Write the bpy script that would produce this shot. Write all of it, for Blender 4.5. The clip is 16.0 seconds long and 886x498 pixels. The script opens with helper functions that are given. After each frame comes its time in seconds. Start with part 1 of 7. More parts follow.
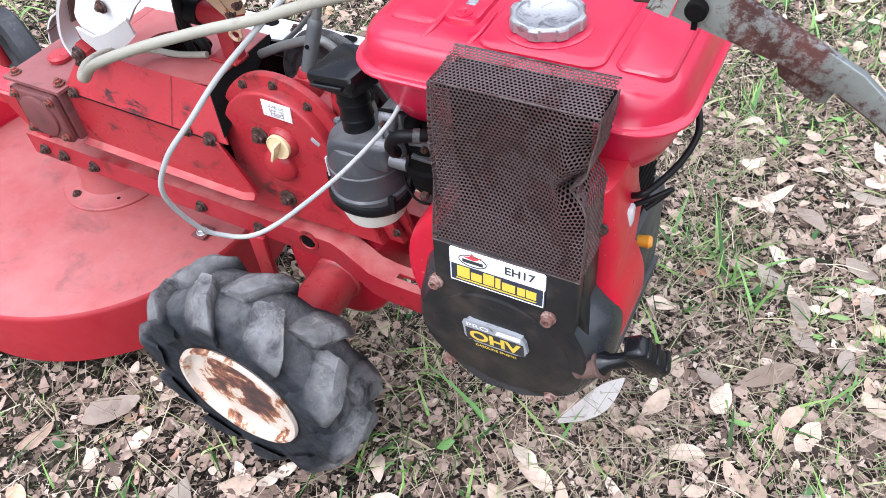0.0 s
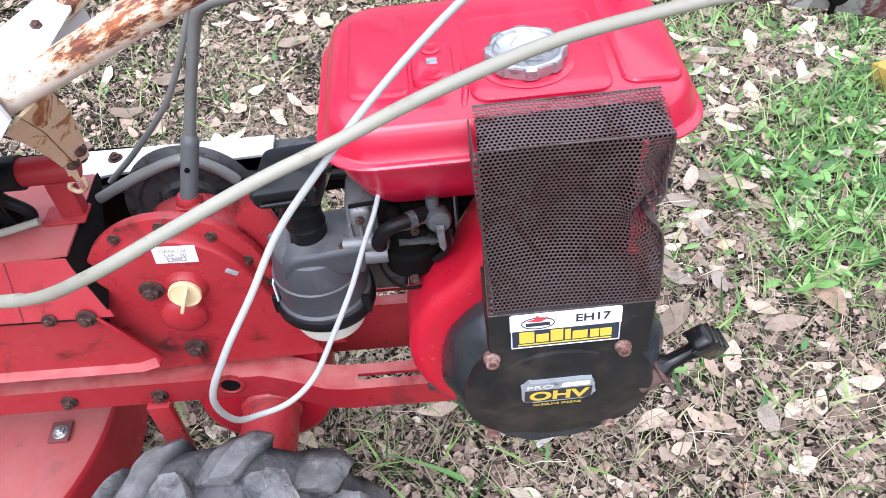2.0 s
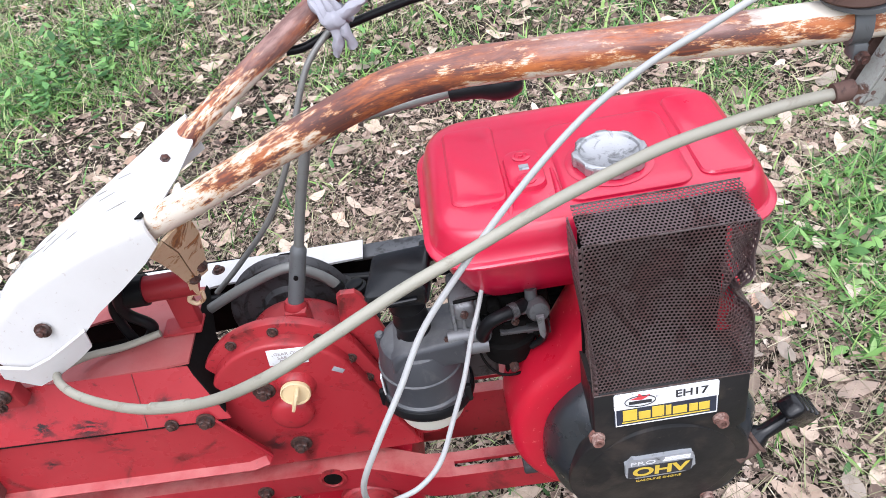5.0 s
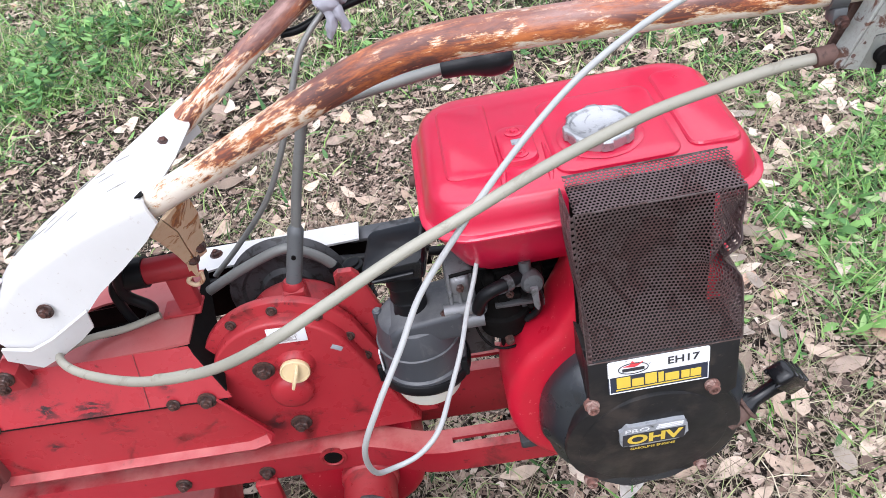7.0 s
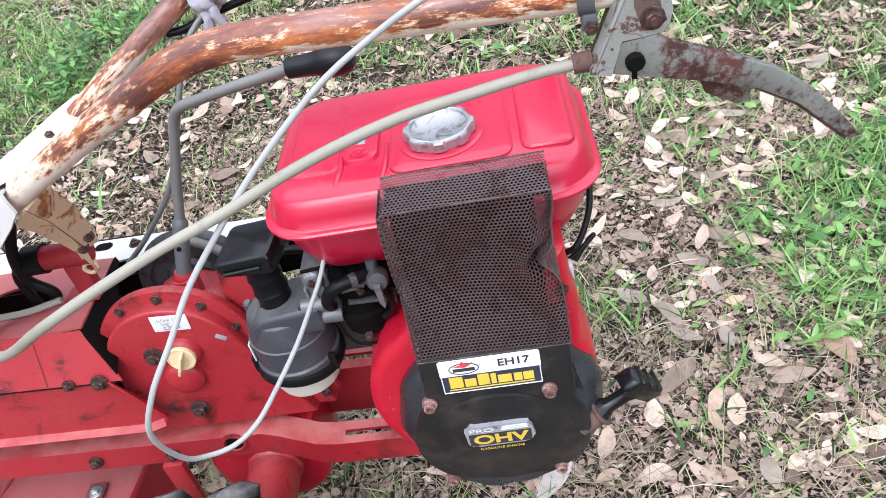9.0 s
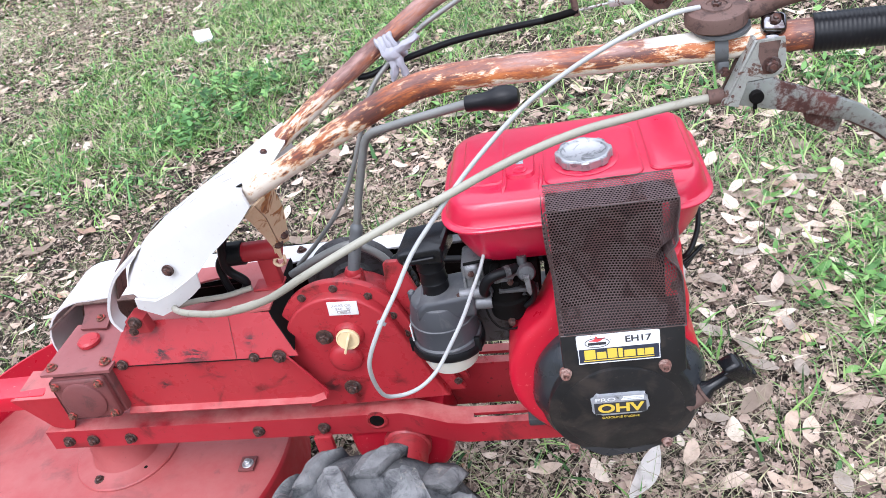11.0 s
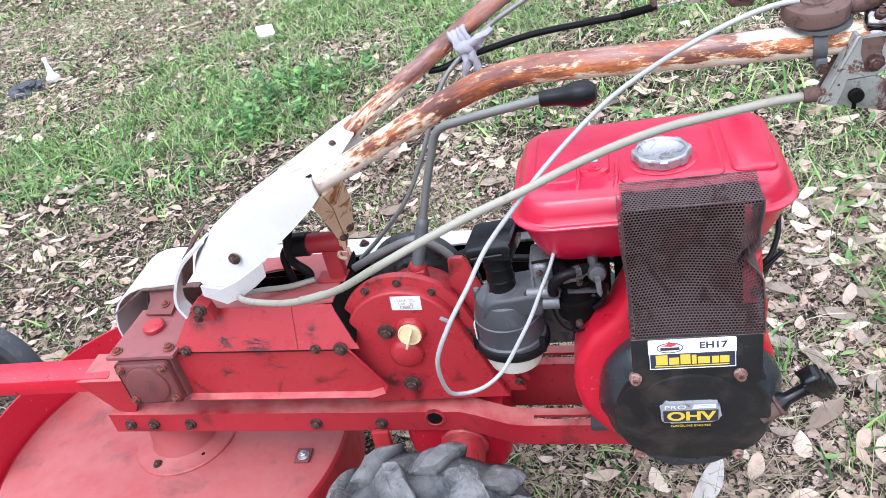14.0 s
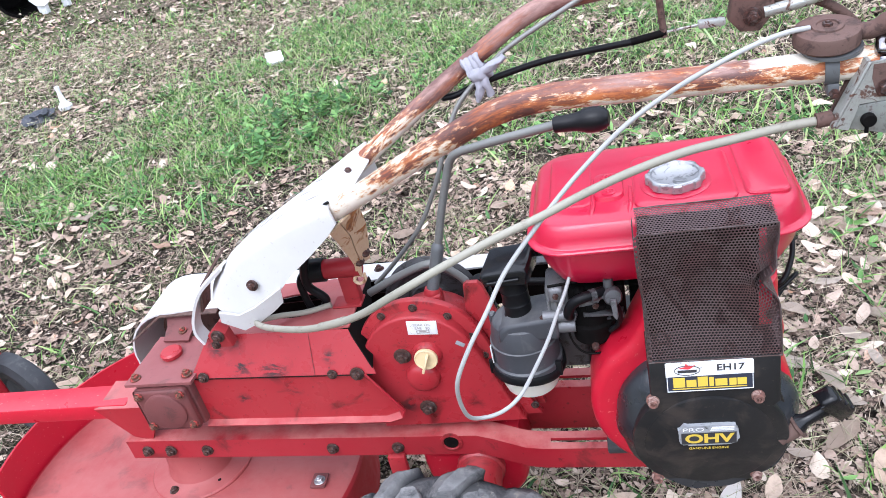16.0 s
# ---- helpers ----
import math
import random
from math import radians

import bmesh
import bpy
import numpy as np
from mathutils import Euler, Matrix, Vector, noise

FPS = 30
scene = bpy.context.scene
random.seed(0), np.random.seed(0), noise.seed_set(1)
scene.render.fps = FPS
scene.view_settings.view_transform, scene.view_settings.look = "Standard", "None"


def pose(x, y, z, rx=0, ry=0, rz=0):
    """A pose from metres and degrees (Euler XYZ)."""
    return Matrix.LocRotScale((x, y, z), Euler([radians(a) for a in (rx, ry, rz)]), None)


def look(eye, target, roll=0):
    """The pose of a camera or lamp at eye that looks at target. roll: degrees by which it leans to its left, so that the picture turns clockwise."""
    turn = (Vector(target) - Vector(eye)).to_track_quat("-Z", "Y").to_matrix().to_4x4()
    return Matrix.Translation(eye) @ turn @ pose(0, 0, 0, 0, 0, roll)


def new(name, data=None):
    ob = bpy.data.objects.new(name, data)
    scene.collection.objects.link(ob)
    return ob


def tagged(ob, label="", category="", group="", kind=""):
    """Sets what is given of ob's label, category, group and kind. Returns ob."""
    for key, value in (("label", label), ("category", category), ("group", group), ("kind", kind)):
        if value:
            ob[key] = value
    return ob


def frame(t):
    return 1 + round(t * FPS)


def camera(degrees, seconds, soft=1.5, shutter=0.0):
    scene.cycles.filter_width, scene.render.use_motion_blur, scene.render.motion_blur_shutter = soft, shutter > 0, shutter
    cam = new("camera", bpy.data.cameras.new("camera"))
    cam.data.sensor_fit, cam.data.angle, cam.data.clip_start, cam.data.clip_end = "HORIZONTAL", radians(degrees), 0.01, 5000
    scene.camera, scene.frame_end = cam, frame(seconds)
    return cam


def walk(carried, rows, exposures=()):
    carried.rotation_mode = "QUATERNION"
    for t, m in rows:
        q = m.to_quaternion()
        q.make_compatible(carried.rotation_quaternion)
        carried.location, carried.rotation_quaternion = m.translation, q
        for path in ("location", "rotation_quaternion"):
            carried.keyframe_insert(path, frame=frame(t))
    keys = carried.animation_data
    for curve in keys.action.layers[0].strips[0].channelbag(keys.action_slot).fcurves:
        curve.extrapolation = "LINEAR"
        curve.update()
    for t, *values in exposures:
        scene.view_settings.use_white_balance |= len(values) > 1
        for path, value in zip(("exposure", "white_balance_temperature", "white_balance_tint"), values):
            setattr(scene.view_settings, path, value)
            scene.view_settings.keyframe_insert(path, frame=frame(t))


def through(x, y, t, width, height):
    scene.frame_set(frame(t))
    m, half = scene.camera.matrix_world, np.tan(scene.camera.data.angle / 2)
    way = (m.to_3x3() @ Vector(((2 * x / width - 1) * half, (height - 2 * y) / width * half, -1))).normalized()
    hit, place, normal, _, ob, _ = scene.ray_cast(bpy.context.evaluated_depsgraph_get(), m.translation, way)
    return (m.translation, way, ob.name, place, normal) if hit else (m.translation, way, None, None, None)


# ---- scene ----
cam = camera(58.6, 16.0, soft=0.8)
PATH = [
    (0, (0.216, -0.415, 1.01), (-0.529, 0.76, -0.426), -6.9),
    (0.5, (0.149, -0.407, 1.001), (-0.419, 0.848, -0.449), -7.8),
    (1, (0.062, -0.333, 0.974), (-0.291, 0.969, -0.503), -7.7),
    (1.5, (-0.001, -0.339, 0.974), (-0.152, 1.006, -0.498), -6.7),
    (2, (-0.086, -0.399, 1.011), (-0.092, 0.988, -0.43), -5.9),
    (2.5, (-0.131, -0.426, 1.033), (-0.096, 1.004, -0.365), -6.2),
    (3, (-0.139, -0.432, 1.048), (-0.115, 1.054, -0.291), -7.2),
    (3.5, (-0.134, -0.443, 1.073), (-0.119, 1.083, -0.221), -8.1),
    (4, (-0.128, -0.442, 1.072), (-0.128, 1.101, -0.2), -8.9),
    (4.5, (-0.136, -0.438, 1.073), (-0.175, 1.107, -0.197), -10.0),
    (4.7, (-0.141, -0.433, 1.067), (-0.19, 1.112, -0.203), -10.4),
    (6.8, (-0.154, -0.462, 1.054), (-0.221, 1.069, -0.23), -11.2),
    (7, (-0.15, -0.458, 1.056), (-0.192, 1.078, -0.224), -11.3),
    (7.5, (-0.083, -0.44, 1.064), (-0.079, 1.106, -0.204), -11.6),
    (8, (0.002, -0.407, 1.038), (-0.082, 1.129, -0.24), -12.9),
    (8.5, (0.077, -0.396, 1.027), (-0.133, 1.124, -0.256), -14.2),
    (9, (0.059, -0.476, 1.032), (-0.161, 1.058, -0.231), -13.9),
    (9.5, (-0.02, -0.613, 1.074), (-0.239, 0.974, -0.124), -13.0),
    (10, (-0.024, -0.677, 1.101), (-0.279, 0.958, -0.023), -12.6),
    (10.2, (-0.025, -0.686, 1.106), (-0.295, 0.959, 0.002), -12.6),
    (12.5, (-0.046, -0.664, 1.095), (-0.429, 0.963, -0.002), -12.6),
    (13, (-0.048, -0.668, 1.092), (-0.45, 0.952, -0.009), -12.6),
    (13.5, (-0.055, -0.67, 1.092), (-0.477, 0.947, -0.008), -12.7),
    (14, (-0.06, -0.673, 1.096), (-0.498, 0.956, 0.022), -13.0),
    (14.5, (-0.062, -0.661, 1.106), (-0.472, 0.995, 0.064), -13.2),
    (15, (-0.059, -0.646, 1.114), (-0.437, 1.03, 0.09), -13.1),
    (15.5, (-0.062, -0.664, 1.111), (-0.464, 1.006, 0.087), -13.3),
    (16, (-0.068, -0.68, 1.107), (-0.519, 0.977, 0.081), -13.7),
]
walk(cam, [(t, look(eye, target, roll)) for t, eye, target, roll in PATH], [(0.0, 1.88, 5700, 12), (1.5, 1.91, 5640, 12), (2.5, 1.88, 5700, 12), (3.2, 1.69, 5840, 12), (7.0, 1.67, 5820, 12), (9.0, 1.74, 5780, 12), (10.0, 1.78, 5740, 12), (12.5, 1.84, 5570, 12), (14.0, 1.83, 5570, 12), (16.0, 1.77, 5570, 12)])


# ---------- world and light: soft overcast daylight ----------
world = bpy.data.worlds.new("sky")
scene.world = world
world.use_nodes = True
wn = world.node_tree
sky = wn.nodes.new("ShaderNodeTexSky")
sky.sky_type = "NISHITA"
sky.sun_disc = False
sky.sun_elevation = radians(58)
sky.sun_rotation = radians(200)
sky.air_density = 1.0
sky.dust_density = 5.0
sky.ozone_density = 1.0
haze = wn.nodes.new("ShaderNodeHueSaturation")
haze.inputs["Saturation"].default_value = 0.4
wn.links.new(sky.outputs[0], haze.inputs["Color"])
wn.links.new(haze.outputs[0], wn.nodes["Background"].inputs["Color"])
wn.nodes["Background"].inputs["Strength"].default_value = 0.06

sun_data = bpy.data.lights.new("sun", "SUN")
sun_data.energy = 1.5
sun_data.angle = radians(130)
sun_data.color = (1.0, 0.98, 0.96)
sun = new("sun", sun_data)
sun.matrix_world = look((0.9, -1.1, 6.0), (0, 0.2, 0))

# ---------- materials ----------


def mat(name, base, rough=0.5, metal=0.0, spec=0.5):
    m = bpy.data.materials.new(name)
    m.use_nodes = True
    b = m.node_tree.nodes["Principled BSDF"]
    b.inputs["Base Color"].default_value = (*base, 1)
    b.inputs["Roughness"].default_value = rough
    b.inputs["Metallic"].default_value = metal
    b.inputs["Specular IOR Level"].default_value = spec
    return m


class Nodes:
    """Small helper to wire procedural layers into a material."""

    def __init__(self, m):
        self.m, self.t = m, m.node_tree
        self.b = self.t.nodes["Principled BSDF"]
        self.co = self.t.nodes.new("ShaderNodeTexCoord").outputs["Object"]

    def link(self, a, b):
        self.t.links.new(a, b)

    def noise(self, scale, detail=4.0, rough=0.55, stretch=(1, 1, 1), turn=(0, 0, 0), warp=0.0):
        mp = self.t.nodes.new("ShaderNodeMapping")
        mp.inputs["Scale"].default_value = stretch
        mp.inputs["Rotation"].default_value = [radians(a) for a in turn]
        self.link(self.co, mp.inputs["Vector"])
        n = self.t.nodes.new("ShaderNodeTexNoise")
        n.inputs["Scale"].default_value = scale
        n.inputs["Detail"].default_value = detail
        n.inputs["Roughness"].default_value = rough
        n.inputs["Distortion"].default_value = warp
        self.link(mp.outputs[0], n.inputs["Vector"])
        return n.outputs["Fac"]

    def band(self, fac, lo, hi):
        r = self.t.nodes.new("ShaderNodeMapRange")
        r.inputs["From Min"].default_value, r.inputs["From Max"].default_value = lo, hi
        self.link(fac, r.inputs["Value"])
        return r.outputs[0]

    def times(self, a, b):
        n = self.t.nodes.new("ShaderNodeMath")
        n.operation = "MULTIPLY"
        for s, v in zip(n.inputs, (a, b)):
            if isinstance(v, (int, float)):
                s.default_value = v
            else:
                self.link(v, s)
        return n.outputs[0]

    def mix(self, fac, a, b):
        n = self.t.nodes.new("ShaderNodeMix")
        n.data_type = "RGBA"
        for s, v in ((n.inputs[0], fac), (n.inputs[6], a), (n.inputs[7], b)):
            if isinstance(v, (int, float)):
                s.default_value = v
            elif isinstance(v, tuple):
                s.default_value = (*v, 1)
            else:
                self.link(v, s)
        return n.outputs[2]

    def color(self, c):
        self.link(c, self.b.inputs["Base Color"])

    def rough(self, fac, lo, hi):
        r = self.t.nodes.new("ShaderNodeMapRange")
        r.inputs["To Min"].default_value, r.inputs["To Max"].default_value = lo, hi
        self.link(fac, r.inputs["Value"])
        self.link(r.outputs[0], self.b.inputs["Roughness"])

    def bump(self, fac, strength, dist):
        n = self.t.nodes.new("ShaderNodeBump")
        n.inputs["Strength"].default_value = strength
        n.inputs["Distance"].default_value = dist
        self.link(fac, n.inputs["Height"])
        self.link(n.outputs[0], self.b.inputs["Normal"])

    def ramp(self, fac, stops):
        n = self.t.nodes.new("ShaderNodeValToRGB")
        e = n.color_ramp.elements
        while len(e) < len(stops):
            e.new(0.5)
        for k, (p, c) in zip(e, stops):
            k.position, k.color = p, (*c, 1)
        self.link(fac, n.inputs[0])
        return n.outputs[0]


def worn(name, base, shade, dirt, rough=(0.35, 0.6), spots=0.62, scale=22, fine=160, bump=0.12, dust=(0.5, 0.3), metal=0.0, spec=0.5, lacquer=0.0):
    """Painted metal: broad fading, dark stains, fine specks of chipped paint."""
    m = mat(name, base, rough[0], metal, spec)
    n = Nodes(m)
    fade = n.band(n.noise(7, 5), 0.3, 0.7)
    c = n.mix(fade, base, shade)
    stain = n.band(n.noise(scale, 6, 0.65, warp=0.6), spots, spots + 0.12)
    c = n.mix(n.times(stain, dust[0]), c, dirt)
    chip = n.band(n.noise(fine, 3, 0.6), 0.66, 0.72)
    c = n.mix(n.times(chip, dust[1]), c, dirt)
    n.color(c)
    n.rough(n.band(n.noise(40, 5), 0.25, 0.75), *rough)
    n.bump(n.noise(90, 4), bump, 0.0015)
    m.node_tree.nodes["Principled BSDF"].inputs["Coat Weight"].default_value = lacquer
    m.node_tree.nodes["Principled BSDF"].inputs["Coat Roughness"].default_value = 0.12
    return m


def rusted(name, paint, rust, dark, cover=0.5, stretch=(1, 1, 1), scale=30, turn=(0, 0, 0), rough=(0.45, 0.85)):
    """Paint that rust has eaten through in streaks."""
    m = mat(name, paint, 0.5)
    n = Nodes(m)
    a = n.noise(scale, 8, 0.62, stretch, turn, 0.8)
    b = n.noise(scale * 4, 6, 0.7, stretch, turn)
    eaten = n.band(a, cover - 0.03, cover + 0.04)
    c = n.mix(n.band(n.noise(scale * 2.2, 4), 0.35, 0.7), rust, dark)
    light = n.mix(n.band(b, 0.5, 0.75), paint, tuple(0.6 * p + 0.4 * r for p, r in zip(paint, rust)))
    n.color(n.mix(eaten, light, c))
    n.rough(eaten, *rough)
    n.bump(n.noise(scale * 5, 5, 0.7), 0.35, 0.001)
    return m


M = {}
M["tank"] = worn("bright_red_enamel", (0.5, 0.006, 0.042), (0.45, 0.005, 0.036), (0.32, 0.02, 0.04), (0.26, 0.4), 0.72, 26, 210, 0.05, (0.3, 0.3), lacquer=0.5)
M["shroud"] = worn("red_engine_paint", (0.5, 0.007, 0.028), (0.43, 0.008, 0.025), (0.75, 0.3, 0.25), (0.25, 0.42), 0.7, 30, 190, 0.06, (0.25, 0.5))
M["red"] = worn("old_red_paint", (0.32, 0.018, 0.0255), (0.345, 0.031, 0.038), (0.04, 0.012, 0.01), (0.2, 0.42), 0.57, 15, 130, 0.1, (0.8, 0.6), spec=0.35)
M["deck"] = worn("dusty_deck_red", (0.31, 0.05, 0.05), (0.35, 0.09, 0.087), (0.1, 0.03, 0.028), (0.42, 0.7), 0.57, 12, 150, 0.2, (0.6, 0.4))
# Dark red paint; on the deck skirt it also carries painted shade.
M["rimred"] = worn("dark_red_paint_and_shade", (0.28, 0.006, 0.014), (0.33, 0.016, 0.024), (0.1, 0.02, 0.015), (0.4, 0.65), 0.64, 18, 140, 0.15, (0.5, 0.4))
M["brownred"] = worn("grimy_red_brown", (0.16, 0.04, 0.038), (0.11, 0.038, 0.038), (0.045, 0.02, 0.018), (0.5, 0.75), 0.55, 35, 200, 0.3, (0.6, 0.5))
M["black"] = worn("worn_black_cover", (0.009, 0.0092, 0.01), (0.019, 0.0185, 0.019), (0.075, 0.057, 0.047), (0.28, 0.52), 0.49, 16, 120, 0.14, (0.36, 0.4), spec=0.28)
M["greyblack"] = worn("scuffed_black", (0.018, 0.018, 0.02), (0.06, 0.06, 0.062), (0.012, 0.012, 0.012), (0.4, 0.7), 0.55, 24, 150, 0.2, (0.6, 0.3))
M["housing"] = worn("dented_black", (0.012, 0.014, 0.017), (0.034, 0.037, 0.042), (0.07, 0.058, 0.05), (0.2, 0.4), 0.6, 16, 120, 0.2, (0.4, 0.3), spec=0.6)
# Grimy dark metal; also painted where hollow parts lie in deep shade.
M["dark"] = worn("dark_metal_and_shade", (0.0035, 0.0035, 0.0035), (0.007, 0.006, 0.0058), (0.022, 0.016, 0.012), (0.5, 0.8), 0.63, 40, 200, 0.3, spec=0.06)
M["mesh"] = rusted("rusty_mesh_steel", (0.14, 0.098, 0.098), (0.13, 0.075, 0.072), (0.085, 0.052, 0.05), 0.53, scale=22, rough=(0.38, 0.7))
M["mesh"].node_tree.nodes["Principled BSDF"].inputs["Metallic"].default_value = 0.7
M["meshedge"] = rusted("dull_mesh_edge", (0.07, 0.05, 0.047), (0.07, 0.04, 0.034), (0.04, 0.026, 0.024), 0.5, scale=60)
M["bolt"] = rusted("rusty_bolt", (0.09, 0.065, 0.06), (0.11, 0.048, 0.036), (0.035, 0.022, 0.02), 0.45, scale=90)
M["bolt"].node_tree.nodes["Principled BSDF"].inputs["Metallic"].default_value = 0.5
M["redbolt"] = rusted("painted_bolt", (0.3, 0.03, 0.025), (0.14, 0.06, 0.035), (0.05, 0.025, 0.02), 0.45, scale=90)


def dusty_lit_top(m, dust, amount):
    """Pale dust on surfaces that face up, its tone also holding light they catch."""
    n = Nodes(m)
    old = n.b.inputs["Base Color"].links[0].from_socket
    g = n.t.nodes.new("ShaderNodeNewGeometry")
    up = n.t.nodes.new("ShaderNodeSeparateXYZ")
    n.link(g.outputs["Normal"], up.inputs[0])
    top_mask = n.times(n.band(up.outputs["Z"], 0.7, 0.97), n.band(n.noise(18, 6, 0.65), 0.3, 0.6))
    n.color(n.mix(n.times(top_mask, amount), old, dust))


def scraped(m, spots):
    """Black scrapes in the paint at given places: x, y, z and radius."""
    n = Nodes(m)
    c = n.b.inputs["Base Color"].links[0].from_socket
    grain = n.noise(60, 8, 0.72, (0.6, 1, 1), warp=0.6)
    for x, y, z, r in spots:
        d = n.t.nodes.new("ShaderNodeVectorMath")
        d.operation = "DISTANCE"
        n.link(n.co, d.inputs[0])
        d.inputs[1].default_value = (x, y, z)
        core = n.band(d.outputs["Value"], r, 0.15 * r)
        n.color(n.mix(n.times(core, n.band(grain, 0.47, 0.53)), c, (0.022, 0.017, 0.018)))
        c = n.b.inputs["Base Color"].links[0].from_socket


scraped(M["red"], [(-0.577, 0.134, 0.43, 0.03), (-0.625, 0.136, 0.438, 0.026), (-0.556, 0.13, 0.395, 0.018), (-0.49, 0.14, 0.44, 0.014), (-0.66, 0.15, 0.465, 0.02), (-0.345, 0.16, 0.5, 0.02), (-0.4, 0.155, 0.33, 0.02), (-0.64, 0.13, 0.38, 0.014)])
dusty_lit_top(M["red"], (0.42, 0.16, 0.15), 0.16)
M["rail"] = worn("dusty_lit_rail_red", (0.3, 0.013, 0.022), (0.33, 0.025, 0.034), (0.05, 0.014, 0.012), (0.25, 0.5), 0.58, 15, 130, 0.1, (0.7, 0.6), spec=0.35)
# Strong tint: dust, plus painted light on the rail's top flange.
dusty_lit_top(M["rail"], (0.52, 0.21, 0.19), 0.62)
dusty_lit_top(M["deck"], (0.4, 0.17, 0.16), 0.28)
dusty_lit_top(M["shroud"], (0.5, 0.12, 0.12), 0.15)
dusty_lit_top(M["rimred"], (0.42, 0.15, 0.14), 0.3)
M["dustyred"] = worn("dusty_brown_red", (0.19, 0.05, 0.052), (0.24, 0.085, 0.083), (0.1, 0.04, 0.035), (0.5, 0.75), 0.57, 26, 150, 0.2, (0.6, 0.4))
M["coverbolt"] = rusted("brown_screw", (0.3, 0.2, 0.17), (0.2, 0.09, 0.07), (0.09, 0.05, 0.04), 0.45, scale=90)
M["alu"] = worn("cast_aluminium", (0.5, 0.5, 0.51), (0.36, 0.36, 0.37), (0.08, 0.078, 0.075), (0.28, 0.5), 0.53, 75, 260, 0.35, (0.7, 0.6), metal=0.75)
M["castgrey"] = worn("grimy_grey_casting", (0.11, 0.11, 0.115), (0.06, 0.06, 0.064), (0.02, 0.018, 0.017), (0.35, 0.6), 0.5, 70, 240, 0.3, (0.8, 0.5), metal=0.4)
M["alloy"] = worn("dull_alloy", (0.23, 0.23, 0.24), (0.14, 0.14, 0.147), (0.05, 0.045, 0.04), (0.35, 0.6), 0.55, 70, 240, 0.3, (0.7, 0.5), metal=0.5)


def tube_material():
    """Cream paint under streaks of orange rust, with an old purple-brown skin along the top of the bar."""
    m = mat("rusty_cream_tube", (0.6, 0.5, 0.4), 0.6)
    n = Nodes(m)
    world_co = n.co
    att = n.t.nodes.new("ShaderNodeAttribute")
    att.attribute_name = "bar"
    n.co = att.outputs["Vector"]
    a = n.noise(150, 14, 0.78, (0.3, 1, 1))
    b = n.noise(15, 5, 0.6, (0.6, 1, 1))
    pos = n.t.nodes.new("ShaderNodeSeparateXYZ")
    n.link(world_co, pos.inputs[0])
    along = n.band(pos.outputs["X"], -0.48, 0.36)
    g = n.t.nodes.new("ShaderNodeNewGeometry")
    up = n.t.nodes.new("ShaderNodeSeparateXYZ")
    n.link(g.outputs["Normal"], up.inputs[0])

    def add(u, k, v):
        s = n.t.nodes.new("ShaderNodeMath")
        s.operation = "MULTIPLY_ADD"
        n.link(u, s.inputs[0])
        s.inputs[1].default_value = k
        n.link(v, s.inputs[2])
        return s.outputs[0]

    # how far the rust has gone along the bar, from the bracket to the grip
    grey = lambda v: (v, v, v)  # noqa: E731
    level = lambda stops: n.ramp(along, [(p, grey(v)) for p, v in stops])  # noqa: E731
    eaten = level([(0.0, 0.1), (0.12, 0.2), (0.2, 0.45), (0.26, 0.72), (0.32, 0.92), (0.38, 0.9), (0.42, 0.76), (0.48, 0.76), (0.54, 0.88), (0.63, 0.9), (0.67, 0.62), (0.74, 0.55), (0.765, 1.0), (0.9, 1.0)])
    belly = level([(0.0, 0.7), (0.2, 0.85), (0.26, 0.4), (0.31, 0.0), (0.38, 0.3), (0.48, 0.6), (0.58, 0.9), (0.74, 1.0), (0.77, 0.0), (1.0, 0.0)])
    strip = level([(0.0, 0.0), (0.632, 0.0), (0.636, 1.0), (0.735, 1.0), (0.74, 0.0), (1.0, 0.0)])
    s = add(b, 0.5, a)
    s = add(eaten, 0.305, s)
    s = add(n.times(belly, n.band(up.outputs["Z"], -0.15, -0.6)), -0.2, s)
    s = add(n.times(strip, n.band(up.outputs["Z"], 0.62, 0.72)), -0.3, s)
    bar = n.t.nodes.new("ShaderNodeSeparateXYZ")
    n.link(att.outputs["Vector"], bar.inputs[0])
    s = add(n.band(bar.outputs["X"], 2.8, 2.9), 0.14, s)  # the far bar has rusted further
    streak = n.noise(52, 10, 0.74, (0.22, 1, 1), warp=0.5)
    flake = n.ramp(streak, [(0.39, (0.44, 0.135, 0.038)), (0.46, (0.27, 0.078, 0.032)), (0.52, (0.125, 0.043, 0.031)), (0.63, (0.06, 0.029, 0.028))])
    c = n.ramp(s, [(0.84, (0.7, 0.63, 0.54)), (0.9, (0.58, 0.46, 0.34)), (0.925, (0.52, 0.25, 0.1)), (0.95, (0.45, 0.15, 0.05))])
    c = n.mix(n.band(s, 0.93, 0.97), c, flake)
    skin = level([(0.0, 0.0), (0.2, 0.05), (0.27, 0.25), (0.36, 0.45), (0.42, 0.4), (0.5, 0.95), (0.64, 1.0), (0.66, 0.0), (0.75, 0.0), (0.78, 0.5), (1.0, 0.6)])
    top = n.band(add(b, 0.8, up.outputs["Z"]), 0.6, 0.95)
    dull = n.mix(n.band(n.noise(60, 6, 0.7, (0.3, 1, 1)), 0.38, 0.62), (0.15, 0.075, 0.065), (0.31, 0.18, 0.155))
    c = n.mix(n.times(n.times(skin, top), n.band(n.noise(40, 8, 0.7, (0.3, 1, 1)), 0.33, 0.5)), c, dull)
